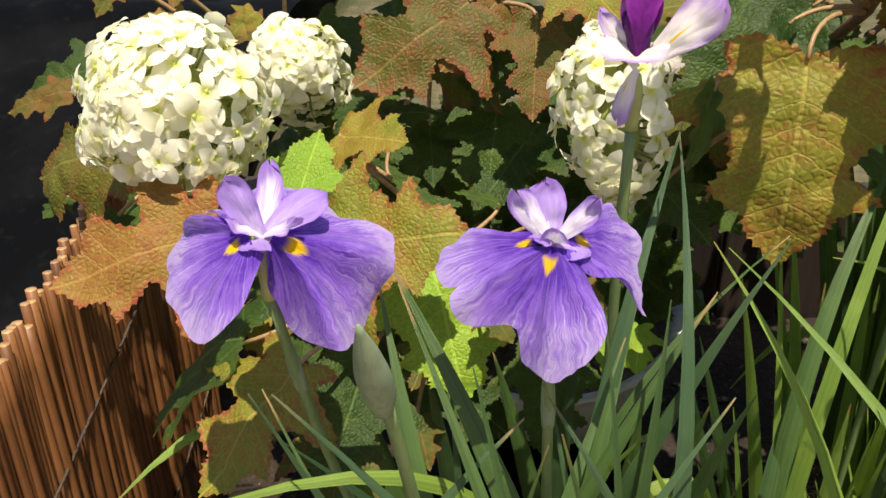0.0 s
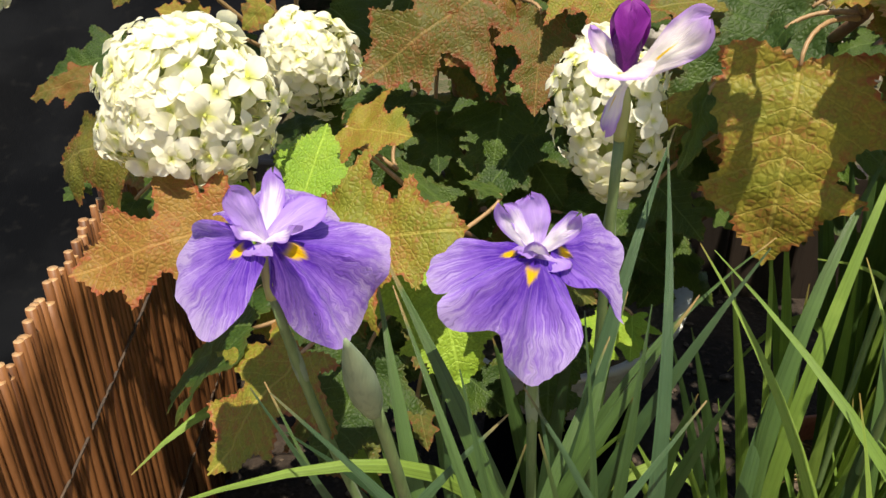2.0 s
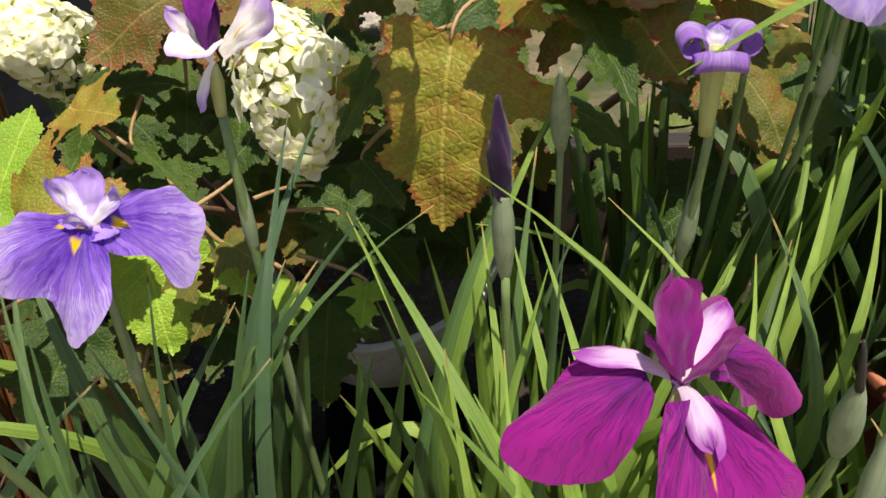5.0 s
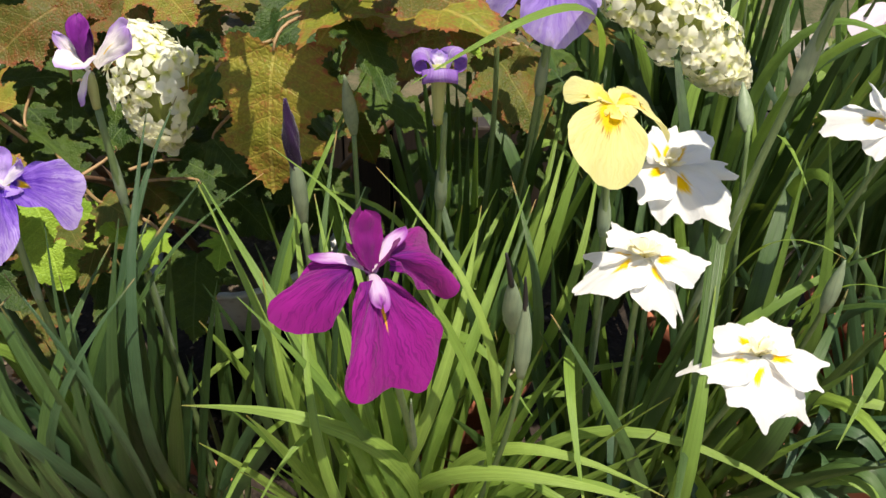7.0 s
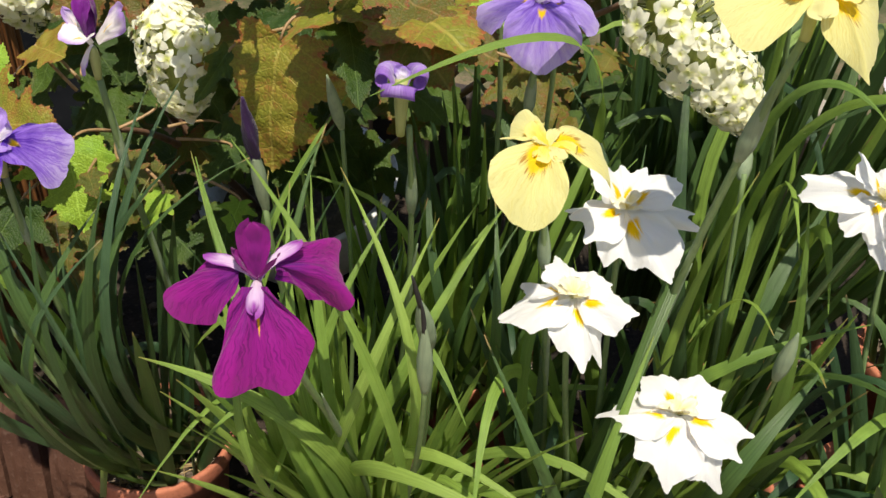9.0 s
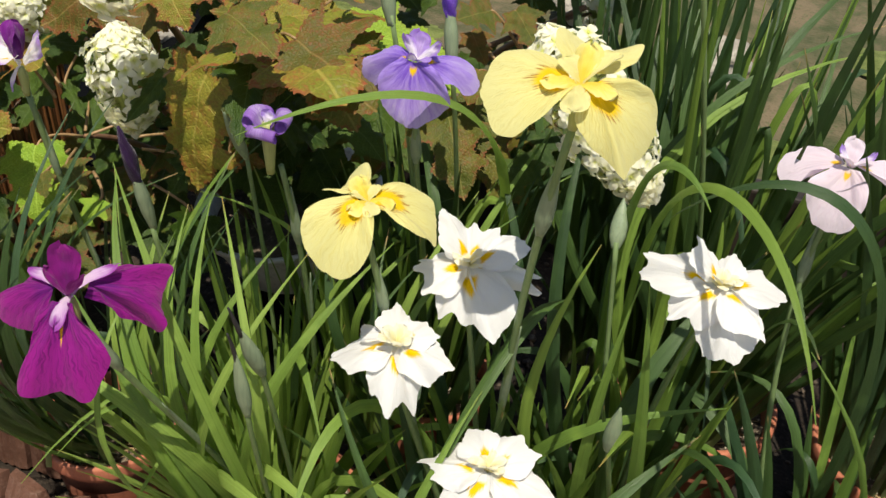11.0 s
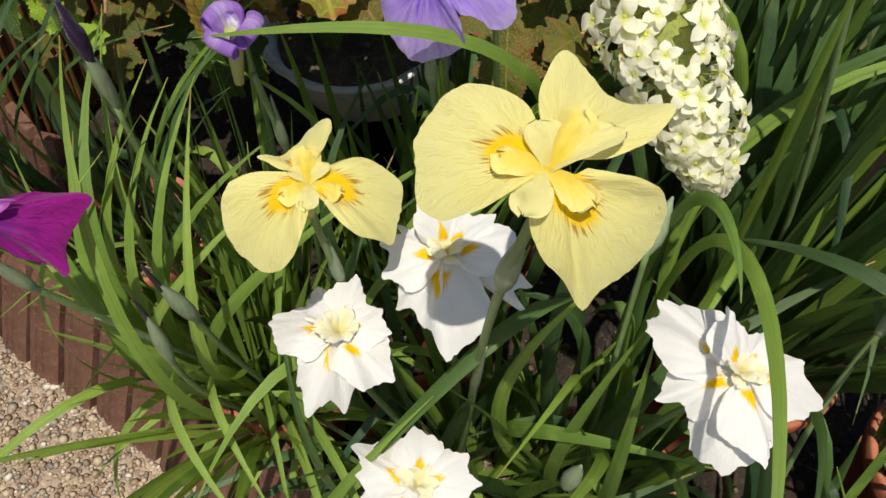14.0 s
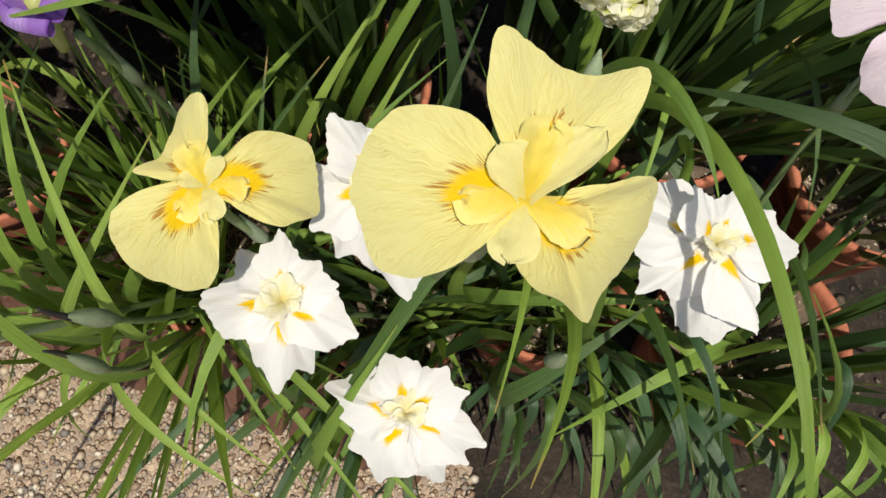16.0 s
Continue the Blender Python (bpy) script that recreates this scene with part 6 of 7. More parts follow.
blade(plant, C, ((0.103, 0.585, 0.200), (0.038, 0.297, 0.519), (0.127, 0.506, 0.701)), 0.0200, blade_green, (-0.36, -0.80, 0.75))
blade(plant, C, ((0.128, 0.574, 0.200), (-0.028, 0.437, 0.473), (0.131, 0.407, 0.678)), 0.0130, blade_lime, (0.34, -0.76, 0.69))
blade(plant, C, ((0.101, 0.572, 0.200), (0.088, 0.273, 0.493), (0.127, 0.422, 0.744)), 0.0187, blade_green, (0.49, -0.80, 0.83))
blade(plant, C, ((0.125, 0.598, 0.200), (0.127, 0.190, 0.596), (0.142, 0.507, 0.811)), 0.0146, blade_blue, (0.11, -0.83, 0.81))
blade(plant, C, ((0.118, 0.568, 0.200), (-0.002, 0.288, 0.575), (0.196, 0.447, 0.769)), 0.0166, blade_green, (-0.11, -0.83, 0.60))
blade(plant, C, ((0.123, 0.598, 0.200), (-0.039, 0.226, 0.532), (0.150, 0.366, 0.720)), 0.0146, blade_blue, (-0.17, -0.76, 0.65))
clump(plant, C, (0.14, 0.60, 0.19), 0.035, 5, (0.05, 0.16), (0.30, 0.46), 32, GREENS, (0.0, -0.06), (0.015, 0.026), 0.08)

# rolled dark bud and green bud
D = (0.30, 0.57, 0.20)
plant = thing("iris_plant", D, "iris plant with a rolled dark violet bud", "iris")
stem(plant, D, [(0.30, 0.56, 0.20), (0.295, 0.51, 0.42), (0.285, 0.44, 0.62), (0.283, 0.430, 0.740)], 0.0038)
bud(plant, D, (0.283, 0.432, 0.733), (0.278, 0.411, 0.857), 0.0066, 0.48, dark_furled, "bud with rolled dark violet petals above a grey-green sheath")
stem(plant, D, [(0.31, 0.58, 0.20), (0.33, 0.60, 0.45), (0.325, 0.57, 0.62), (0.324, 0.549, 0.77)], 0.0034)
bud(plant, D, (0.324, 0.549, 0.765), (0.319, 0.519, 0.836), 0.0068)
stem(plant, D, [(0.36, 0.60, 0.20), (0.40, 0.58, 0.45), (0.41, 0.52, 0.66), (0.408, 0.478, 0.815)], 0.0040, ((0.78, 0.08, 0.008), (0.5, 0.12, 0.005)))
small = piece("flower", mesh_data("flower", *tube([(0, 0, -0.05), (0, 0, -0.02), (0, 0, 0.004)], (0.004, 0.0055, 0.007, 0.006), 8, 9)[:2], ovary_green, [(0, 0)] * 72), plant, Matrix.Translation(Vector((0.402, 0.468, 0.860)) - Vector(D)), "opening iris bud with lilac petals still curled")
for cu_turn, cu_rise, cu_roll in ((168, 9, 8.0), (18, 10, 8.0), (270, 0, 7.0)):
    scroll(small, curled_rim, cu_turn, cu_rise, cu_roll, 30, cu_turn * 0.3)
tongue(small, "standard", lilac_style, (90, 72, 16), 15, arch=-0.05, cup=0.3, phase=0.4)
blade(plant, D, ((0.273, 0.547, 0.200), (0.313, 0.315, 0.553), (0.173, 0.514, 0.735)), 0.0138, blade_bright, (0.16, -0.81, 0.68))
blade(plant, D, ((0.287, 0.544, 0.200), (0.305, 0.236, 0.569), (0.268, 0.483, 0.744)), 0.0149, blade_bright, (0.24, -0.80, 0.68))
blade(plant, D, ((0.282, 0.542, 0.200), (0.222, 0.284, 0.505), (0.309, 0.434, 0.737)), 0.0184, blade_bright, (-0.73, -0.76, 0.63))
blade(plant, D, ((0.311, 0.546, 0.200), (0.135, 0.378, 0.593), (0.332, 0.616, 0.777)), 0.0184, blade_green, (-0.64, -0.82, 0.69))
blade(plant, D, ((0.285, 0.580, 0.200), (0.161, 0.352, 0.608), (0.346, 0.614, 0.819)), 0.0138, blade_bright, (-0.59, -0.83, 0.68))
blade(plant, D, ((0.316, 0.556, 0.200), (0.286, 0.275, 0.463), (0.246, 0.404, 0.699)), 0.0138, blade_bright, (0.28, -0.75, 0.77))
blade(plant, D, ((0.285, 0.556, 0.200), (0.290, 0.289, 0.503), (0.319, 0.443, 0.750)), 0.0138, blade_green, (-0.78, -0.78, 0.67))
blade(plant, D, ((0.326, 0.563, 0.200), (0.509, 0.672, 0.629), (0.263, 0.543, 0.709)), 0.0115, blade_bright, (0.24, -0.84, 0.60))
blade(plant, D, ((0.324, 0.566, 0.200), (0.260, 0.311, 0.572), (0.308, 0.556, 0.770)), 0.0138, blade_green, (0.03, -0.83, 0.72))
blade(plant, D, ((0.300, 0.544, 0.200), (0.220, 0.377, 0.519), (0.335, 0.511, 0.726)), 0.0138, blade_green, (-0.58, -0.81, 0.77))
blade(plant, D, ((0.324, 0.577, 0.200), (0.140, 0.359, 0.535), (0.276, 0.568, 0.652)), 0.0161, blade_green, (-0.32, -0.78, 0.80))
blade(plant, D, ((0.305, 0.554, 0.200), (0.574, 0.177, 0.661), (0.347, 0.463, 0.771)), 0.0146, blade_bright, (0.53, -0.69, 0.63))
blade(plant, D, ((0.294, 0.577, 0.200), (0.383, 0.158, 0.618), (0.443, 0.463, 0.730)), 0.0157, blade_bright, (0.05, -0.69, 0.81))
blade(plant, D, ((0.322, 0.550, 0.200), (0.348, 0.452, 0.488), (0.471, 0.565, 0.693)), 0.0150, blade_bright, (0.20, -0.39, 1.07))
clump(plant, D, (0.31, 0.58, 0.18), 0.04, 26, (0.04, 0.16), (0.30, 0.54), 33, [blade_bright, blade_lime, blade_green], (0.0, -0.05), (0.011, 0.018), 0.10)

# magenta iris
F = (0.365, 0.520, 0.205)
plant = thing("iris_plant", F, "magenta iris plant in a tuft of bright green sword leaves", "iris")
flower = heart(plant, F, (0.347, 0.247, 0.800), "magenta iris flower with dark-veined falls and white style arms")
fall(flower, magenta_fall, ((243, 8, 16), (249, -11, 32), (249, -40, 52), (251, -44, 78), (264, -48, 85), (280, -56, 78), (290, -57, 76), (306, -55, 84), (318, -54, 84), (333, -42, 66), (339, -32, 58), (325, -8, 28), (318, 10, 14)), (284, 10, 10), arch=0.20, ruffle=0.025, crease=0.085, phase=0.7)
fall(flower, magenta_side, ((150, 22, 20), (166, 8, 40), (182, -8, 58), (189, -22, 76), (200, -28, 66), (212, -42, 46), (222, -30, 30), (215, 5, 14)), (180, 18, 14), arch=0.24, ruffle=0.03, crease=0.085, phase=2.7)
fall(flower, magenta_side, ((85, 12, 26), (76, -2, 60), (67, -10, 90), (56, -16, 78), (40, -20, 72), (27, -29, 78), (36, -42, 70), (30, -38, 48), (22, -10, 26), (15, 12, 14)), (52, 20, 16), arch=0.20, ruffle=0.04, crease=0.095, phase=4.2)
tongue(flower, "standard", magenta_standard, (118, 76, 44), 24, arch=-0.05, cup=0.15, phase=0.4, tip_width=1.0)
tongue(flower, "standard", magenta_standard, (195, 58, 30), 15, arch=-0.1, cup=0.3, phase=1.4)
tongue(flower, "standard", magenta_standard, (345, 55, 33), 16, arch=-0.1, cup=0.3, phase=2.4)
tongue(flower, "style_arm", magenta_style, (284, -14, 31), 13, arch=0.34, cup=-0.5, notch=0.15, phase=0.4)
tongue(flower, "style_arm", magenta_style, (172, 14, 42), 13, arch=0.34, cup=-0.5, flare=0.06, notch=0.15, phase=1.4)
tongue(flower, "style_arm", magenta_style, (56, 18, 44), 13, arch=0.34, cup=-0.5, flare=0.06, notch=0.15, phase=2.4)
stem(plant, F, [(0.38, 0.47, 0.21), (0.40, 0.40, 0.45), (0.365, 0.28, 0.66), (0.347, 0.249, 0.770)], 0.0040, ((0.84, 0.07, 0.009), (0.5, 0.12, 0.005)))
stem(plant, F, [(0.41, 0.47, 0.21), (0.45, 0.42, 0.42), (0.462, 0.35, 0.60), (0.460, 0.335, 0.69)], 0.0036)
bud(plant, F, (0.460, 0.337, 0.680), (0.452, 0.318, 0.748), 0.0082)
tube_part("withered_tip", [(0.453, 0.320, 0.738), (0.450, 0.316, 0.755), (0.446, 0.314, 0.772)], (0.0026, 0.0022, 0.001), sheath_black, plant, F, "withered black bud tip", n=8, sides=7)
stem(plant, F, [(0.40, 0.45, 0.21), (0.44, 0.38, 0.40), (0.463, 0.31, 0.58), (0.463, 0.302, 0.67)], 0.0034)
bud(plant, F, (0.463, 0.303, 0.660), (0.461, 0.296, 0.742), 0.0068)
tube_part("withered_tip", [(0.461, 0.297, 0.730), (0.460, 0.296, 0.748), (0.458, 0.292, 0.765)], (0.0022, 0.002, 0.0008), sheath_black, plant, F, "withered black bud tip", n=8, sides=7)
blade(plant, F, ((0.398, 0.486, 0.200), (0.346, 0.229, 0.586), (0.288, 0.486, 0.732)), 0.0156, blade_lime, (0.27, -0.82, 0.73))
blade(plant, F, ((0.389, 0.487, 0.200), (0.291, 0.127, 0.599), (0.282, 0.405, 0.697)), 0.0130, blade_lime, (-0.25, -0.75, 0.94))
blade(plant, F, ((0.363, 0.460, 0.200), (0.429, 0.261, 0.542), (0.234, 0.350, 0.711)), 0.0156, blade_lime, (0.49, -0.76, 0.66))
blade(plant, F, ((0.386, 0.480, 0.200), (0.360, 0.206, 0.633), (0.181, 0.507, 0.734)), 0.0185, blade_lime, (0.59, -0.80, 0.74))
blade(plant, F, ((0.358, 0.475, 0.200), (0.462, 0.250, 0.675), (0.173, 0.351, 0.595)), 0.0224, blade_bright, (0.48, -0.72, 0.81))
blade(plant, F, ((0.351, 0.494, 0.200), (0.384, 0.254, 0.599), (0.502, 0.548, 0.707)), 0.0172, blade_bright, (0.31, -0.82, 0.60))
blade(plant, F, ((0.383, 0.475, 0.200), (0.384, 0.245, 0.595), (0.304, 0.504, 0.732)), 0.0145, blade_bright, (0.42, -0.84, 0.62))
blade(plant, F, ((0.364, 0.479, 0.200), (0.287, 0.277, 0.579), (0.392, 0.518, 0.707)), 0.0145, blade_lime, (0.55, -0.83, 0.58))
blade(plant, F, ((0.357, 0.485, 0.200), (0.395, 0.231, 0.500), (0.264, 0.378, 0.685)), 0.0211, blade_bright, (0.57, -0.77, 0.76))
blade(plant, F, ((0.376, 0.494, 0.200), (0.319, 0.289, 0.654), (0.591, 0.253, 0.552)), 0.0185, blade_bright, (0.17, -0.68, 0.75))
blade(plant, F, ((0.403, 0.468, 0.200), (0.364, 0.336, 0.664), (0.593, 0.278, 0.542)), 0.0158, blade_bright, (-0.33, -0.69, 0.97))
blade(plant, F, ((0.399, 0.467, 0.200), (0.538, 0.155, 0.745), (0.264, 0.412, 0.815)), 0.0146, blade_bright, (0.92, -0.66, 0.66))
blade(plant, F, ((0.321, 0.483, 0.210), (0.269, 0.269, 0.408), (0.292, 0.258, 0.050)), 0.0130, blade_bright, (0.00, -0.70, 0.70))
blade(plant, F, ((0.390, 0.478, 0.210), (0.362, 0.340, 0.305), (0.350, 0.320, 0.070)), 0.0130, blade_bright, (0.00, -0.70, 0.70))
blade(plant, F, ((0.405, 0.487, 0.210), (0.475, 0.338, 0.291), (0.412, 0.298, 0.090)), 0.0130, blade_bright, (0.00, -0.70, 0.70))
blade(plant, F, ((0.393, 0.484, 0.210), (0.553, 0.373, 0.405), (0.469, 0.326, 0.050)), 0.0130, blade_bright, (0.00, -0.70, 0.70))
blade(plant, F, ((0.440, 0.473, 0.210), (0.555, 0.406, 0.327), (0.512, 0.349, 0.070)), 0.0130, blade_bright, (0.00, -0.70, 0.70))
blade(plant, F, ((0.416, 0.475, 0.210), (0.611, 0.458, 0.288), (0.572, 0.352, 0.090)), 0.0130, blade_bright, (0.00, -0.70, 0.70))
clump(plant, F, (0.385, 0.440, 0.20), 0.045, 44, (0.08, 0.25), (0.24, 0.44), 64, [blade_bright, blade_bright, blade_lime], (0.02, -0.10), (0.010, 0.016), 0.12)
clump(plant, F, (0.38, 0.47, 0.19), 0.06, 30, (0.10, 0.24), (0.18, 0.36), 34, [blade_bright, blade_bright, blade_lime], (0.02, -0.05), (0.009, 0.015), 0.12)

# yellow and white irises
Y = (0.615, 0.545, 0.205)
plant = thing("iris_plant", Y, "yellow iris plant with two open flowers", "iris")
flower = heart(plant, Y, (0.697, 0.382, 1.003), "large pale yellow iris flower with brown-rayed signals")
fall(flower, yellow_fall, ((138, 24, 16), (141, 10, 37), (158, 7, 54), (172, 4, 63), (186, -8, 67), (197, -17, 67), (213, -28, 66), (224, -33, 60), (236, -28, 42), (246, -18, 22), (250, 10, 10)), (192, 16, 8), arch=0.18, ruffle=0.018, crease=0.035, teeth=0.025, phase=0.9)
fall(flower, yellow_fall, ((280, -15, 12), (279, -46, 24), (306, -50, 42), (325, -49, 54), (333, -47, 70), (348, -47, 67), (8, -40, 68), (28, -28, 70), (36, -14, 60), (32, 2, 42), (26, 18, 18)), (340, 14, 8), arch=0.20, ruffle=0.02, crease=0.045, teeth=0.025, phase=3.9)
fall(flower, yellow_fall, ((140, 28, 16), (134, 20, 36), (124, 15, 55), (116, 11, 69), (102, 6, 61), (82, 4, 58), (66, 8, 71), (56, 8, 56), (48, 10, 36), (40, 24, 14)), (92, 24, 8), arch=0.10, ruffle=0.03, crease=0.035, teeth=0.025, phase=5.2)
tongue(flower, "style_arm", yellow_style, (200, 6, 26), 20, arch=0.20, cup=-0.5, tip_width=1.05, notch=0.15, phase=0.4)
tongue(flower, "style_arm", yellow_style, (350, 3, 27), 20, arch=0.22, cup=-0.5, tip_width=1.05, notch=0.15, phase=1.6)
tongue(flower, "style_arm", yellow_style, (91, 38, 32), 20, arch=0.08, cup=-0.5, tip_width=1.05, flare=0.1, notch=0.15, phase=2.8)
tongue(flower, "standard", yellow_standard, (274, -24, 25), 20, arch=0.25, cup=-0.2, phase=0.9)
tongue(flower, "standard", yellow_standard, (142, 30, 24), 20, arch=0.1, cup=0.2, phase=2.1)
tongue(flower, "standard", yellow_standard, (58, 22, 38), 17, arch=0.12, cup=0.4, phase=3.3)
stem(plant, Y, [(0.64, 0.53, 0.21), (0.66, 0.50, 0.5), (0.66, 0.42, 0.74), (0.697, 0.383, 0.972)], 0.0044, ((0.86, 0.075, 0.0095), (0.5, 0.14, 0.006)))
flower = heart(plant, Y, (0.536, 0.396, 0.856), "pale yellow iris flower with a folded back fall")
fall(flower, yellow_fall, ((195, 22, 14), (206, 2, 34), (217, -4, 52), (228, -16, 62), (243, -32, 67), (262, -44, 70), (283, -38, 62), (300, -20, 44), (308, 4, 18)), (250, 16, 7), arch=0.20, ruffle=0.02, crease=0.035, teeth=0.025, phase=1.9)
fall(flower, yellow_fall, ((80, 24, 14), (72, 4, 40), (58, -8, 58), (47, -18, 67), (30, -27, 68), (20, -34, 72), (8, -28, 58), (354, -22, 45), (344, -4, 24), (340, 15, 10)), (28, 16, 7), arch=0.20, ruffle=0.02, crease=0.04, teeth=0.025, phase=3.3)
fall(flower, yellow_fall, ((205, 26, 16), (192, 12, 40), (166, -4, 32), (142, -8, 42), (124, -2, 56), (112, 8, 50), (106, 22, 22)), (150, 22, 7), arch=0.12, ruffle=0.05, crease=0.04, phase=4.8)
tongue(flower, "style_arm", yellow_style, (248, 2, 22), 20, arch=0.22, cup=-0.5, tip_width=1.05, notch=0.15, phase=0.4)
tongue(flower, "style_arm", yellow_style, (20, 3, 23), 20, arch=0.22, cup=-0.5, tip_width=1.05, notch=0.15, phase=1.6)
tongue(flower, "style_arm", yellow_style, (136, 30, 25), 20, arch=0.15, cup=-0.5, tip_width=1.05, flare=0.1, notch=0.15, phase=2.8)
tongue(flower, "standard", yellow_standard, (306, 0, 22), 15, arch=0.2, cup=-0.2, phase=0.9)
tongue(flower, "standard", yellow_standard, (196, 24, 16), 10, arch=0.1, cup=0.2, phase=2.1)
tongue(flower, "standard", yellow_standard, (76, 28, 18), 11, arch=0.1, cup=0.2, phase=3.3)
stem(plant, Y, [(0.59, 0.53, 0.21), (0.58, 0.50, 0.45), (0.555, 0.42, 0.66), (0.536, 0.397, 0.825)], 0.0040, ((0.82, 0.06, 0.008), (0.5, 0.12, 0.005)))
blade(plant, Y, ((0.631, 0.529, 0.200), (0.456, 0.314, 0.696), (0.626, 0.579, 0.759)), 0.0150, blade_lime, (-0.30, -0.46, 0.93))
clump(plant, Y, (0.60, 0.54, 0.19), 0.05, 24, (0.05, 0.20), (0.24, 0.46), 35, GREENS, (0.0, -0.04), (0.013, 0.021), 0.12)

W = (0.66, 0.52, 0.21)
plant = thing("iris_plant", W, "double white iris plant with three open flowers", "iris")
double_white(plant, W, (0.575, 0.378, 0.725), (((191, -25, 69), (226, -20, 50)), ((262, -30, 50), (284, -30, 66), (315, -46, 63)), ((335, -22, 48), (354, -3, 58)), ((36, 6, 40), (66, 8, 38)), ((112, 8, 49),), ((148, -18, 57),)), 7)
stem(plant, W, [(0.63, 0.52, 0.21), (0.61, 0.47, 0.42), (0.58, 0.40, 0.60), (0.575, 0.379, 0.695)], 0.0040)
double_white(plant, W, (0.612, 0.462, 0.768), (((200, -6, 54), (228, -20, 52)), ((256, -34, 60), (284, -40, 58), (307, -22, 79)), ((340, -24, 58), (2, -13, 66), (16, -4, 72)), ((32, 16, 60), (54, 20, 52)), ((70, 30, 48), (105, 40, 44)), ((150, 42, 60),)), 8)
stem(plant, W, [(0.65, 0.54, 0.21), (0.64, 0.52, 0.42), (0.62, 0.48, 0.62), (0.612, 0.463, 0.738)], 0.0040)
double_white(plant, W, (0.680, 0.345, 0.641), (((177, -20, 72), (200, -16, 52)), ((226, -28, 55), (265, -40, 68)), ((292, -44, 56), (322, -42, 77)), ((344, -24, 66), (358, -10, 66)), ((38, 8, 50), (66, 12, 48)), ((98, 8, 42), (128, 0, 50))), 9)
stem(plant, W, [(0.67, 0.50, 0.21), (0.68, 0.45, 0.40), (0.665, 0.37, 0.54), (0.680, 0.347, 0.611)], 0.0040)
blade(plant, W, ((0.665, 0.532, 0.200), (0.569, 0.138, 0.517), (0.653, 0.400, 0.679)), 0.0238, blade_lime, (-0.57, -0.73, 0.90))
blade(plant, W, ((0.651, 0.506, 0.200), (0.640, 0.254, 0.483), (0.502, 0.389, 0.659)), 0.0172, blade_green, (-0.11, -0.78, 0.72))
blade(plant, W, ((0.673, 0.536, 0.200), (0.487, 0.479, 0.786), (0.520, 0.246, 0.539)), 0.0172, blade_lime, (0.12, -0.72, 0.68))
blade(plant, W, ((0.73, 0.59, 0.25), (0.71, 0.62, 0.92), (0.67, 0.43, 0.76), (0.585, 0.23, 0.46)), 0.023, blade_green, (-0.5, -0.4, 0.8), 22)
blade(plant, W, ((0.693, 0.529, 0.200), (0.829, 0.604, 0.612), (0.773, 0.313, 0.725)), 0.0180, blade_lime, (-0.11, -0.22, 1.17))
blade(plant, W, ((0.683, 0.522, 0.200), (0.743, 0.657, 0.665), (0.735, 0.350, 0.739)), 0.0130, blade_lime, (-0.09, -0.27, 1.00))
clump(plant, W, (0.62, 0.49, 0.20), 0.05, 26, (0.06, 0.18), (0.12, 0.28), 61, MIXED, (0.0, -0.10), (0.012, 0.018), 0.45)
for dr_i in range(22):
    dr = random.Random(500 + dr_i)
    dx = dr.uniform(0.58, 0.98)
    blade(plant, W, ((dx * 0.5 + 0.35, 0.50, 0.21), (dx, 0.44, dr.uniform(0.36, 0.56)), (dx + dr.uniform(-0.06, 0.08), dr.uniform(0.34, 0.42), dr.uniform(0.12, 0.34))), dr.uniform(0.012, 0.020), dr.choice(MIXED), (dr.uniform(-0.5, 0.5), -0.7, 0.9), 14)
clump(plant, W, (0.69, 0.55, 0.19), 0.05, 30, (0.05, 0.20), (0.22, 0.44), 36, LIMES, (0.02, -0.06), (0.012, 0.020), 0.2)

V = (0.80, 0.62, 0.21)
plant = thing("iris_plant", V, "double white iris plant in a red-rimmed pot", "iris")
double_white(plant, V, (0.832, 0.487, 0.798), (((170, 5, 72), (177, -11, 71)), ((230, -17, 58), (250, -30, 46)), ((272, -44, 62), (300, -34, 69)), ((316, -12, 65), (335, -16, 46)), ((19, -6, 62), (46, 6, 46)), ((80, 20, 40),), ((152, 46, 50),)), 10)
stem(plant, V, [(0.80, 0.61, 0.21), (0.80, 0.58, 0.45), (0.80, 0.51, 0.64), (0.832, 0.488, 0.768)], 0.0040)
stem(plant, V, [(0.78, 0.60, 0.21), (0.77, 0.56, 0.45), (0.745, 0.58, 0.62), (0.731, 0.574, 0.76)], 0.0036)
bud(plant, V, (0.731, 0.575, 0.752), (0.727, 0.602, 0.796), 0.0085)
stem(plant, V, [(0.82, 0.60, 0.21), (0.80, 0.52, 0.42), (0.78, 0.44, 0.58), (0.775, 0.42, 0.64)], 0.0034)
bud(plant, V, (0.775, 0.421, 0.632), (0.777, 0.415, 0.695), 0.0075)
blade(plant, V, ((0.709, 0.602, 0.220), (0.604, 0.428, 0.590), (0.874, 0.504, 0.650)), 0.0198, blade_lime, (-0.37, -0.77, 0.75))
blade(plant, V, ((0.799, 0.583, 0.210), (0.855, 0.776, 0.794), (0.815, 0.465, 0.684)), 0.0211, blade_lime, (-0.64, -0.81, 0.70))
blade(plant, V, ((0.791, 0.611, 0.210), (0.797, 0.808, 0.844), (0.797, 0.534, 0.693)), 0.0145, blade_lime, (0.13, -0.83, 0.61))
blade(plant, V, ((0.811, 0.604, 0.210), (0.657, 0.414, 0.644), (0.669, 0.714, 0.865)), 0.0211, blade_green, (-0.42, -0.91, 0.63))
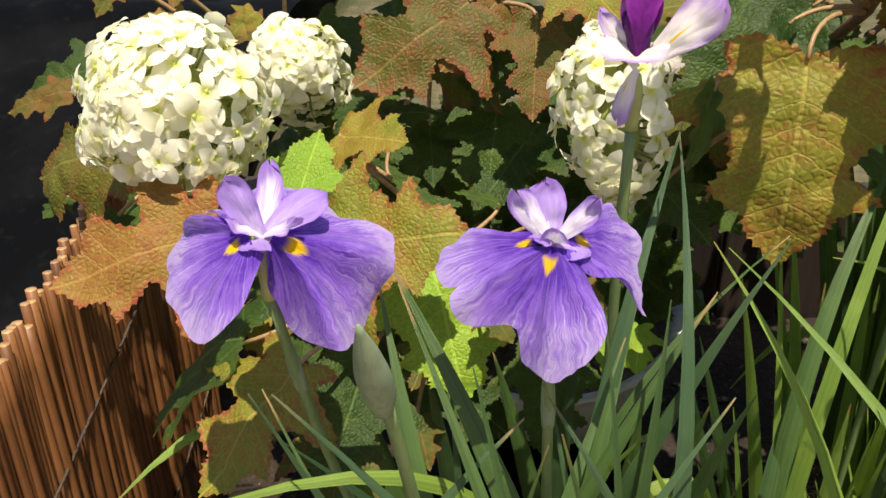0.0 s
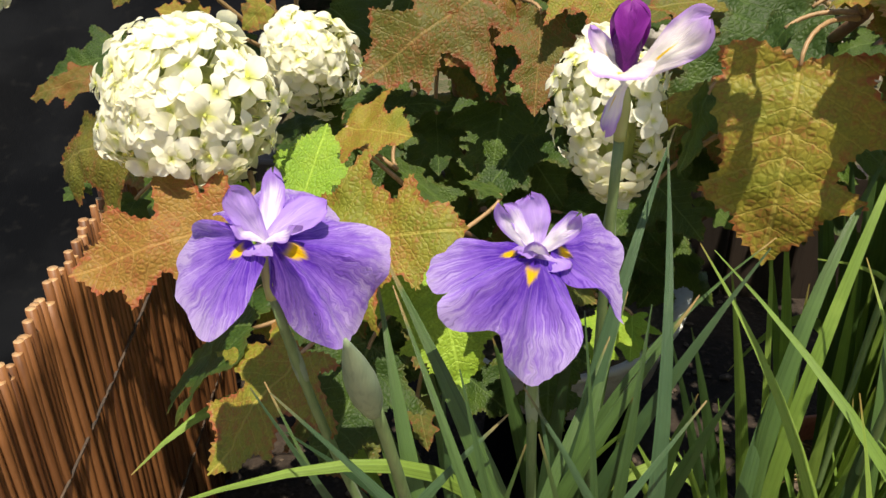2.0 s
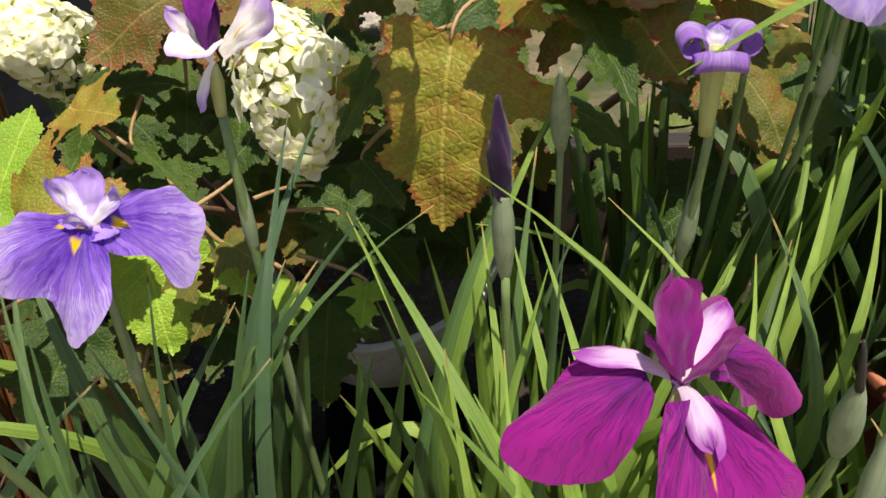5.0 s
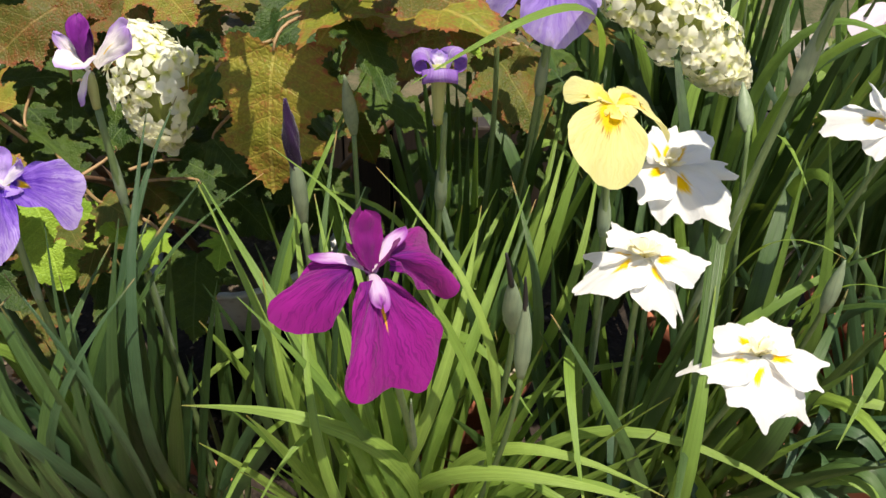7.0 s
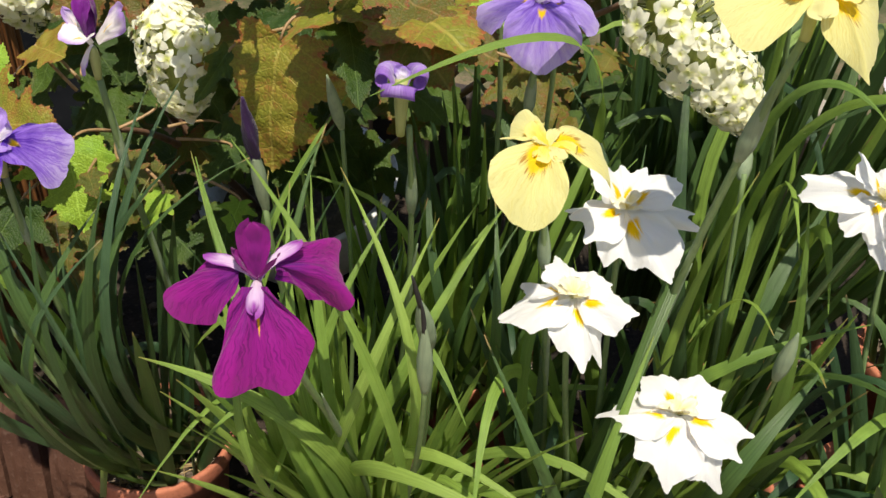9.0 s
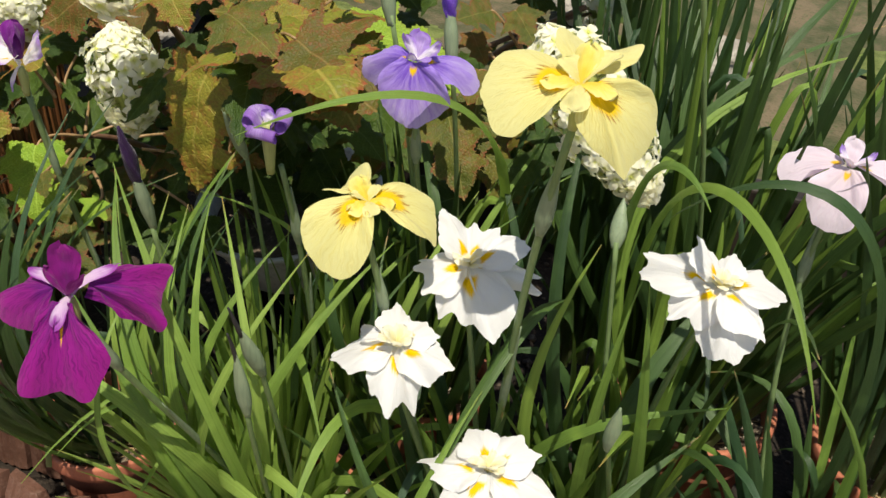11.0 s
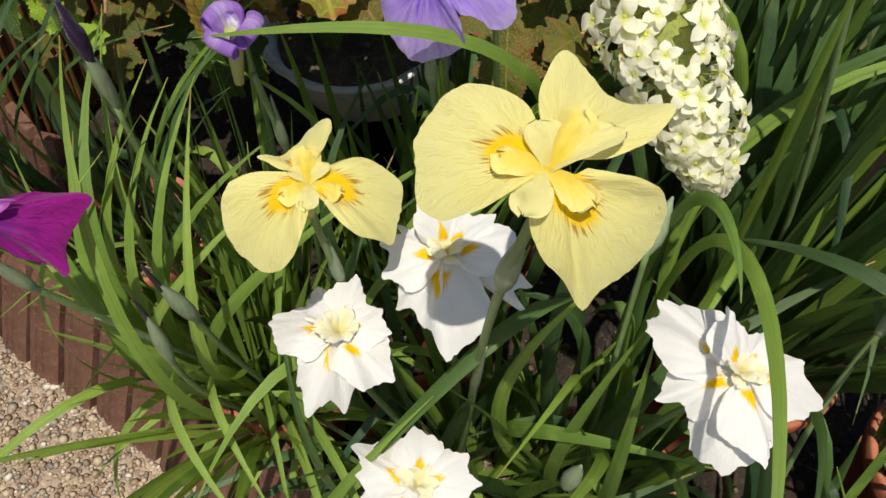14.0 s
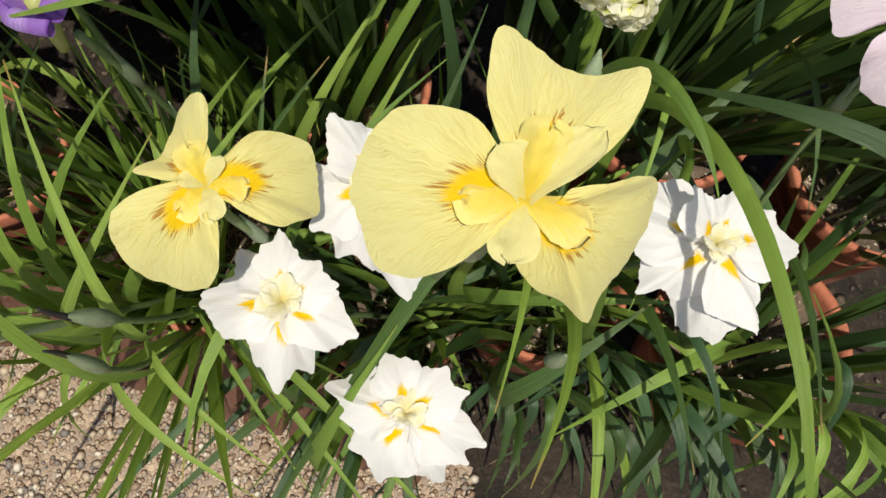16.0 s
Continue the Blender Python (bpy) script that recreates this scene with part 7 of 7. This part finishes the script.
blade(plant, V, ((0.817, 0.605, 0.210), (0.674, 0.265, 0.527), (0.862, 0.525, 0.585)), 0.0264, blade_green, (-0.41, -0.71, 0.66))
blade(plant, V, ((0.816, 0.594, 0.210), (0.702, 0.449, 0.606), (0.899, 0.754, 0.692)), 0.0264, blade_green, (-0.17, -0.79, 0.56))
blade(plant, V, ((0.804, 0.618, 0.210), (0.618, 0.413, 0.518), (0.724, 0.494, 0.807)), 0.0179, blade_lime, (0.31, -0.81, 0.87))
blade(plant, V, ((0.777, 0.606, 0.210), (0.735, 0.430, 0.490), (0.765, 0.506, 0.767)), 0.0168, blade_lime, (0.16, -0.79, 0.83))
blade(plant, V, ((0.807, 0.613, 0.210), (0.834, 0.416, 0.498), (0.773, 0.491, 0.783)), 0.0202, blade_lime, (-0.24, -0.79, 0.89))
blade(plant, V, ((0.78, 0.66, 0.23), (0.74, 0.64, 0.72), (0.72, 0.60, 0.93), (0.84, 0.46, 0.93), (0.862, 0.35, 0.935), (0.90, 0.30, 0.84)), 0.0125, blade_bright, (-0.3, -0.6, 0.7), 26)
blade(plant, V, ((0.76, 0.66, 0.23), (0.72, 0.64, 0.70), (0.71, 0.58, 0.92), (0.78, 0.52, 0.90), (0.806, 0.478, 0.875)), 0.014, blade_lime, (-0.3, -0.6, 0.7), 22)
blade(plant, V, ((0.822, 0.593, 0.210), (0.897, 0.715, 0.741), (0.905, 0.381, 0.831)), 0.0140, blade_green, (-0.52, -0.30, 0.99))
blade(plant, V, ((0.772, 0.615, 0.210), (1.153, 0.374, 0.566), (0.924, 0.501, 0.746)), 0.0140, blade_lime, (-0.88, -0.35, 1.14))
blade(plant, V, ((0.784, 0.602, 0.210), (0.827, 0.633, 0.591), (0.906, 0.373, 0.637)), 0.0160, blade_green, (-0.30, -0.26, 1.14))
for dr_i in range(20):
    dr = random.Random(700 + dr_i)
    dx = dr.uniform(0.84, 1.16)
    blade(plant, V, ((dx * 0.4 + 0.50, 0.56, 0.22), (dx * 0.8 + 0.18, 0.50, dr.uniform(0.40, 0.60)), (dx + dr.uniform(-0.16, 0.16), dr.uniform(0.33, 0.46), dr.uniform(0.18, 0.42))), dr.uniform(0.014, 0.024), dr.choice(GREENS), (dr.uniform(-0.5, 0.5), -0.6, 1.0), 14)
clump(plant, V, (0.82, 0.55, 0.20), 0.05, 9, (0.06, 0.18), (0.12, 0.28), 62, MIXED, (0.0, -0.06), (0.012, 0.018), 0.2)
clump(plant, V, (0.80, 0.61, 0.20), 0.055, 26, (0.05, 0.20), (0.24, 0.48), 37, MIXED, (0.0, -0.05), (0.012, 0.021), 0.2)

# lilac iris at the back
E = (0.47, 0.80, 0.25)
plant = thing("iris_plant", E, "pale lilac iris plant behind the others", "iris")
flower = heart(plant, E, (0.511, 0.562, 0.912), "pale lilac iris flower")
fall(flower, pale_fall, ((200, 18, 14), (203, -20, 34), (211, -46, 50), (240, -62, 58), (290, -70, 63), (325, -60, 58), (345, -34, 52), (340, -4, 30), (335, 18, 12)), (272, 16, 6), ruffle=0.03, crease=0.085, phase=1.2)
fall(flower, pale_fall, ((140, 18, 18), (160, 2, 44), (171, -20, 66), (172, -36, 58), (195, -26, 32), (205, 10, 14)), (172, 20, 6), arch=0.16, crease=0.085, phase=2.9)
fall(flower, pale_fall, ((70, 14, 18), (56, -2, 44), (44, -12, 66), (30, -24, 70), (20, -34, 58), (352, -22, 30), (345, 12, 12)), (28, 20, 6), arch=0.16, crease=0.085, phase=4.4)
tongue(flower, "standard", lilac_standard, (100, 56, 30), 22, arch=-0.05, cup=-0.1, phase=0.3)
tongue(flower, "standard", lilac_standard, (330, 20, 20), 13, arch=0.1, phase=1.3)
tongue(flower, "style_arm", lilac_style, (148, 50, 28), 11, twist=0.9, arch=0.0, cup=-0.4, flare=0.15, notch=0.2, phase=0.2)
tongue(flower, "style_arm", lilac_style, (22, 40, 30), 11, twist=-0.7, arch=0.05, cup=-0.4, flare=0.15, notch=0.2, phase=1.2)
tongue(flower, "style_arm", lilac_style, (268, 36, 16), 13, arch=0.3, cup=-0.6, flare=0.3, notch=0.2, phase=2.2)
stem(plant, E, [(0.48, 0.78, 0.24), (0.50, 0.72, 0.5), (0.51, 0.58, 0.72), (0.511, 0.563, 0.882)], 0.0040, ((0.84, 0.06, 0.008),))
stem(plant, E, [(0.46, 0.78, 0.24), (0.47, 0.74, 0.5), (0.49, 0.64, 0.75), (0.460, 0.620, 0.93)], 0.0036)
bud(plant, E, (0.460, 0.622, 0.918), (0.438, 0.632, 1.018), 0.0078, 0.4, violet_tip, "bud opening with a rolled violet tip")
stem(plant, E, [(0.50, 0.78, 0.24), (0.52, 0.76, 0.5), (0.535, 0.66, 0.74), (0.526, 0.628, 0.885)], 0.0036)
bud(plant, E, (0.526, 0.630, 0.880), (0.512, 0.640, 0.972), 0.0072, 0.36, violet_tip, "bud opening with a rolled violet tip")
blade(plant, E, ((0.507, 0.763, 0.240), (0.447, 0.346, 0.621), (0.398, 0.657, 0.702)), 0.0156, blade_green, (0.27, -0.85, 0.78))
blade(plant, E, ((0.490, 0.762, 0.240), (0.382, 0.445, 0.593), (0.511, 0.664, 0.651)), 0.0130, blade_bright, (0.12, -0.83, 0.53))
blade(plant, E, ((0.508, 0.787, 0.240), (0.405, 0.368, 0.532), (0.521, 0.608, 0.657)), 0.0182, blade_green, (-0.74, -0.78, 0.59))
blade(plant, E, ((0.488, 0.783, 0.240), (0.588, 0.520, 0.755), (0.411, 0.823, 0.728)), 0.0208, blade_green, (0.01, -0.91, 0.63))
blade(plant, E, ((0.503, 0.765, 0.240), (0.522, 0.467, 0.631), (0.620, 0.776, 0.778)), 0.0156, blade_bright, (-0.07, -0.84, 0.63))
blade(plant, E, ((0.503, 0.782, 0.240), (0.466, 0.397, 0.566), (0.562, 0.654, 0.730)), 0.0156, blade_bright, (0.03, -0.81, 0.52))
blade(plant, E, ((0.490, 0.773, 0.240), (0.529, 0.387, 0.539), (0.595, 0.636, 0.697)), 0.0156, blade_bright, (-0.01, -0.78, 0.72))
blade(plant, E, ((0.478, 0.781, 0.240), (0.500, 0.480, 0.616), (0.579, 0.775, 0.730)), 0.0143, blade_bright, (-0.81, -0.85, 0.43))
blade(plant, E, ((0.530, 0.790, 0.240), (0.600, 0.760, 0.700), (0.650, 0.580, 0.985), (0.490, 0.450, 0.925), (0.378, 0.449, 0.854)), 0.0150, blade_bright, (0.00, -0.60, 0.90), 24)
blade(plant, E, ((0.470, 0.772, 0.240), (0.541, 0.297, 0.577), (0.485, 0.573, 0.705)), 0.0157, blade_green, (-0.21, -0.76, 0.60))
blade(plant, E, ((0.507, 0.793, 0.240), (0.734, 0.515, 0.616), (0.545, 0.727, 0.770)), 0.0179, blade_green, (0.46, -0.85, 0.75))
blade(plant, E, ((0.507, 0.766, 0.240), (0.622, 0.362, 0.604), (0.639, 0.648, 0.740)), 0.0157, blade_green, (0.21, -0.82, 0.71))
clump(plant, E, (0.40, 0.70, 0.20), 0.05, 30, (0.03, 0.14), (0.32, 0.52), 58, LIMES, (0.0, -0.05), (0.013, 0.021), 0.08)
clump(plant, E, (0.48, 0.78, 0.23), 0.06, 44, (0.04, 0.18), (0.34, 0.56), 38, MIXED, (0.02, -0.08), (0.012, 0.019), 0.08)

# pale pink irises and the tall leaves behind
G = (1.055, 0.605, 0.215)
plant = thing("iris_plant", G, "pale pink iris plant in a wide pot", "iris")
flower = heart(plant, G, (0.928, 0.667, 0.850), "pale pink iris flower")
fall(flower, pink_fall, ((205, 14, 16), (212, -18, 44), (232, -50, 60), (262, -58, 66), (290, -46, 60), (302, -14, 36), (305, 14, 14)), (255, 16, 6), ruffle=0.03, crease=0.06, phase=0.5)
fall(flower, pink_fall, ((330, 16, 16), (334, -6, 46), (346, -20, 66), (8, -14, 70), (32, 0, 56), (44, 14, 18)), (10, 18, 6), arch=0.16, ruffle=0.03, crease=0.06, phase=1.5)
fall(flower, pink_fall, ((130, 16, 16), (150, 2, 52), (172, -18, 68), (192, -30, 60), (198, -10, 34), (200, 12, 14)), (168, 18, 6), arch=0.16, ruffle=0.03, crease=0.06, phase=2.5)
tongue(flower, "standard", pink_fall, (95, 52, 30), 20, arch=-0.05, cup=-0.1, phase=0.3)
tongue(flower, "standard", pink_fall, (225, 40, 24), 14, arch=0.1, phase=1.3)
tongue(flower, "standard", pink_fall, (325, 35, 24), 14, arch=0.1, phase=1.9)
tongue(flower, "style_arm", lilac_style, (150, 45, 24), 10, arch=0.1, cup=-0.4, flare=0.15, notch=0.2, phase=0.2)
tongue(flower, "style_arm", lilac_style, (22, 36, 26), 10, arch=0.1, cup=-0.4, flare=0.15, notch=0.2, phase=1.2)
stem(plant, G, [(1.0, 0.62, 0.21), (0.96, 0.64, 0.45), (0.90, 0.65, 0.66), (0.928, 0.668, 0.820)], 0.0040, ((0.8, 0.07, 0.008),))
blade(plant, G, ((1.038, 0.616, 0.210), (0.982, 0.554, 0.678), (0.816, 0.391, 0.477)), 0.0198, blade_lime, (-0.62, -0.69, 0.84))
blade(plant, G, ((1.02, 0.66, 0.22), (1.04, 0.60, 0.70), (0.98, 0.50, 0.98), (0.84, 0.52, 0.93), (0.77, 0.60, 0.78)), 0.019, blade_green, (0.0, -0.4, 1.0), 24)
blade(plant, G, ((1.019, 0.586, 0.210), (1.089, 0.615, 0.588), (0.952, 0.414, 0.608)), 0.0160, blade_lime, (-0.03, -0.26, 1.13))
for dr_i in range(16):
    dr = random.Random(800 + dr_i)
    dx = dr.uniform(1.06, 1.36)
    blade(plant, G, ((dx * 0.4 + 0.63, 0.58, 0.22), (dx * 0.8 + 0.22, 0.52, dr.uniform(0.40, 0.60)), (dx + dr.uniform(-0.14, 0.14), dr.uniform(0.36, 0.48), dr.uniform(0.16, 0.40))), dr.uniform(0.014, 0.024), dr.choice(LIMES), (dr.uniform(-0.5, 0.5), -0.6, 1.0), 14)
clump(plant, G, (1.05, 0.60, 0.20), 0.07, 36, (0.06, 0.24), (0.20, 0.46), 39, MIXED, (-0.03, -0.03), (0.013, 0.022), 0.25)

H = (0.88, 0.90, 0.27)
plant = thing("iris_plant", H, "tall dark green iris leaves with a pale pink flower", "iris")
flower = heart(plant, H, (0.735, 0.72, 1.070), "pale pink iris flower")
fall(flower, pink_fall, ((205, 14, 16), (212, -18, 44), (232, -50, 60), (262, -58, 66), (290, -46, 60), (302, -14, 36), (305, 14, 14)), (255, 16, 6), ruffle=0.03, crease=0.06, phase=2.5)
fall(flower, pink_fall, ((330, 16, 16), (334, -6, 46), (346, -20, 66), (8, -14, 70), (32, 0, 56), (44, 14, 18)), (10, 18, 6), arch=0.16, ruffle=0.03, crease=0.06, phase=3.5)
fall(flower, pink_fall, ((130, 16, 16), (150, 2, 52), (172, -18, 68), (192, -30, 60), (198, -10, 34), (200, 12, 14)), (168, 18, 6), arch=0.16, ruffle=0.03, crease=0.06, phase=4.5)
tongue(flower, "standard", pink_fall, (95, 52, 30), 20, arch=-0.05, cup=-0.1, phase=0.3)
tongue(flower, "standard", pink_fall, (225, 40, 24), 14, arch=0.1, phase=1.3)
tongue(flower, "standard", pink_fall, (325, 35, 24), 14, arch=0.1, phase=1.9)
tongue(flower, "style_arm", lilac_style, (150, 45, 24), 10, arch=0.1, cup=-0.4, flare=0.15, notch=0.2, phase=0.2)
tongue(flower, "style_arm", lilac_style, (22, 36, 26), 10, arch=0.1, cup=-0.4, flare=0.15, notch=0.2, phase=1.2)
stem(plant, H, [(0.86, 0.88, 0.26), (0.84, 0.84, 0.6), (0.77, 0.74, 0.88), (0.735, 0.722, 1.042)], 0.0040)
blade(plant, H, ((0.854, 0.894, 0.260), (0.713, 0.697, 0.834), (0.954, 1.090, 0.946)), 0.0220, blade_green, (0.31, -0.91, 0.61))
blade(plant, H, ((0.789, 0.709, 0.300), (0.592, 0.741, 0.804), (0.959, 0.936, 0.911)), 0.0160, blade_green, (-0.21, -0.89, 0.65))
blade(plant, H, ((0.830, 0.736, 0.300), (0.584, 0.698, 0.806), (0.950, 0.932, 0.876)), 0.0180, blade_lime, (-0.13, -0.87, 0.62))
blade(plant, H, ((0.879, 0.881, 0.260), (0.699, 0.719, 0.762), (0.766, 1.118, 0.978)), 0.0280, blade_green, (-0.08, -0.91, 0.42))
blade(plant, H, ((0.841, 0.892, 0.260), (0.724, 0.693, 0.721), (0.736, 1.061, 0.916)), 0.0240, blade_green, (0.21, -0.89, 0.65))
blade(plant, H, ((0.852, 0.908, 0.260), (0.706, 0.736, 0.810), (0.804, 1.178, 0.956)), 0.0280, blade_green, (0.11, -0.92, 0.44))
blade(plant, H, ((0.834, 0.909, 0.260), (0.711, 0.748, 0.716), (0.692, 1.100, 0.901)), 0.0200, blade_green, (0.53, -0.90, 0.71))
blade(plant, H, ((0.866, 0.882, 0.260), (0.708, 0.686, 0.742), (0.529, 1.021, 0.952)), 0.0200, blade_green, (-0.26, -0.90, 0.48))
blade(plant, H, ((0.843, 0.907, 0.260), (0.786, 0.840, 0.628), (0.612, 0.989, 0.873)), 0.0180, blade_green, (0.50, -0.91, 0.64))
blade(plant, H, ((0.839, 0.880, 0.260), (0.838, 0.830, 0.753), (0.840, 1.202, 0.972)), 0.0200, blade_green, (-0.27, -0.92, 0.66))
blade(plant, H, ((0.840, 0.902, 0.260), (0.837, 0.893, 0.762), (0.872, 1.269, 0.962)), 0.0180, blade_lime, (0.10, -0.94, 0.50))
blade(plant, H, ((0.888, 0.880, 0.260), (0.824, 0.645, 0.739), (0.831, 1.002, 0.883)), 0.0080, blade_lime, (-0.05, -0.89, 0.50))
blade(plant, H, ((0.836, 0.871, 0.260), (0.920, 0.750, 0.724), (0.927, 1.100, 0.885)), 0.0140, blade_green, (-0.33, -0.89, 0.46))
blade(plant, H, ((0.834, 0.910, 0.260), (0.593, 0.748, 0.603), (0.518, 0.973, 0.892)), 0.0180, blade_green, (-0.01, -0.88, 0.70))
blade(plant, H, ((0.872, 0.899, 0.260), (0.782, 0.707, 0.721), (0.606, 1.026, 0.925)), 0.0200, blade_green, (0.22, -0.89, 0.73))
clump(plant, H, (0.70, 0.98, 0.25), 0.06, 56, (0.03, 0.14), (0.50, 0.80), 60, GREENS, (0.02, -0.02), (0.012, 0.020), 0.06)
clump(plant, H, (0.86, 0.90, 0.25), 0.09, 95, (0.06, 0.30), (0.44, 0.82), 40, [blade_green, blade_green, blade_green, blade_lime], (0.07, -0.03), (0.012, 0.021), 0.2)

K = (1.18, 0.90, 0.27)
plant = thing("iris_plant", K, "tall dark green clump of iris leaves", "iris")
clump(plant, K, (1.18, 0.90, 0.25), 0.10, 90, (0.06, 0.32), (0.42, 0.80), 41, GREENS, (0.03, -0.06), (0.012, 0.022), 0.12)


# ---- litter, weeds and moss ----
def litter(parent_pot, count, seed):
    """Dry leaf scraps lying on a pot's soil, as one part."""
    rng = random.Random(seed)
    chunks = []
    for i in range(count):
        a, r = rng.uniform(0, 6.3), 0.085 * math.sqrt(rng.random())
        x, y, z = r * math.cos(a), r * math.sin(a), 0.212 + rng.uniform(0, 0.006)
        b, ln = rng.uniform(0, 6.3), rng.uniform(0.02, 0.06)
        d = np.array([math.cos(b), math.sin(b), rng.uniform(-0.05, 0.2)])
        p = np.array([x, y, z])
        v, f, u = tube([p - d * ln * 0.5, p + np.array([0, 0, rng.uniform(0.002, 0.008)]), p + d * ln * 0.5], (0.0006, rng.uniform(0.0012, 0.0035), 0.0004), 6, 5, 0.3)
        chunks.append((v, f, u))
    v, f, u = merge(*chunks)
    piece("leaf_litter", mesh_data("leaf_litter", v, f, blade_straw, u), parent_pot, None, "dry straw-coloured leaf scraps")


for pot_i, pot_ob in enumerate([ob for ob in bpy.data.objects if ob.name.startswith("plant_pot")]):
    litter(pot_ob, 46, 200 + pot_i)


def weed(place, count, reach, seed):
    """A low weed: a rosette of small rounded leaves on thin stalks."""
    rng = random.Random(seed)
    ob = thing("weed", place, "small green weed sprouting among the pots", "weed", "weeds by the pots")
    for i in range(count):
        a = i * 2.4 + rng.uniform(-0.3, 0.3)
        r = reach * rng.uniform(0.4, 1.0)
        d = np.array([math.cos(a), math.sin(a), 0.0])
        tip = d * r + np.array([0, 0, rng.uniform(0.3, 0.9) * reach])
        s = rng.uniform(0.010, 0.018)
        v1, f1, u1 = tube([(0, 0, -0.005), d * r * 0.4 + np.array([0, 0, reach * 0.5]), tip], (0.0010, 0.0007), 6, 5)
        v2, f2, u2 = petal(length=s, width=s * 0.8, rise=10, fall=-40, claw=0.2, wide_at=0.55, droop=0.2, nu=7, nv=7)
        m = Matrix.Translation(tip) @ pose(0, 0, 0, rng.uniform(-20, 20), 0, math.degrees(a))
        v, f, u = merge((v1, f1, u1), ([m @ Vector(p) for p in v2], f2, u2))
        piece("leaf", mesh_data("leaf", v, f, blade_lime if i % 3 else blade_green, u), ob)


for weed_i, weed_at in enumerate(((0.225, 0.60, 0.02), (0.245, 0.52, 0.01), (0.475, 0.47, 0.01), (0.515, 0.56, 0.01), (0.72, 0.50, 0.01), (0.90, 0.52, 0.01), (0.335, 0.475, 0.225), (0.86, 0.60, 0.23))):
    weed(weed_at, 12, 0.045, 300 + weed_i)


def moss_cushion(place, size, seed):
    """A low, lumpy cushion of moss."""
    n, verts = 22, []
    rings = 9
    for i in range(rings):
        t = i / (rings - 1)
        for k in range(n):
            a = 2 * math.pi * k / n
            r = size * (1 - t) * (1 + 0.35 * noise.noise(Vector((math.cos(a) * 1.6 + seed, math.sin(a) * 1.6, seed))))
            z = size * 0.22 * (1 - (1 - t) ** 2) + size * 0.05 * noise.noise(Vector((r * 60 * math.cos(a), r * 60 * math.sin(a), seed)))
            verts.append((r * math.cos(a), r * math.sin(a), z - size * 0.06))
    ob = new("moss", mesh_data("moss", verts, grid_faces(rings, n, 0, True), moss_green))
    ob.location = place
    return tagged(ob, "low green-brown cushion of moss on the bank", "moss", "moss on the bank")


rng_moss = random.Random(9)
for moss_i in range(14):
    mx, my = rng_moss.uniform(-0.6, 1.9), 1.55 + rng_moss.random() * 1.3
    mz = 0.40 + 0.14 * float(smoothstep((my - 1.47) / 1.6)) + 0.03 * noise.noise(Vector((mx * 3.2, my * 3.2, 5))) + 0.015 * noise.noise(Vector((mx * 11, my * 11, 2)))
    moss_cushion((mx, my, mz), rng_moss.uniform(0.05, 0.12), moss_i * 1.7)
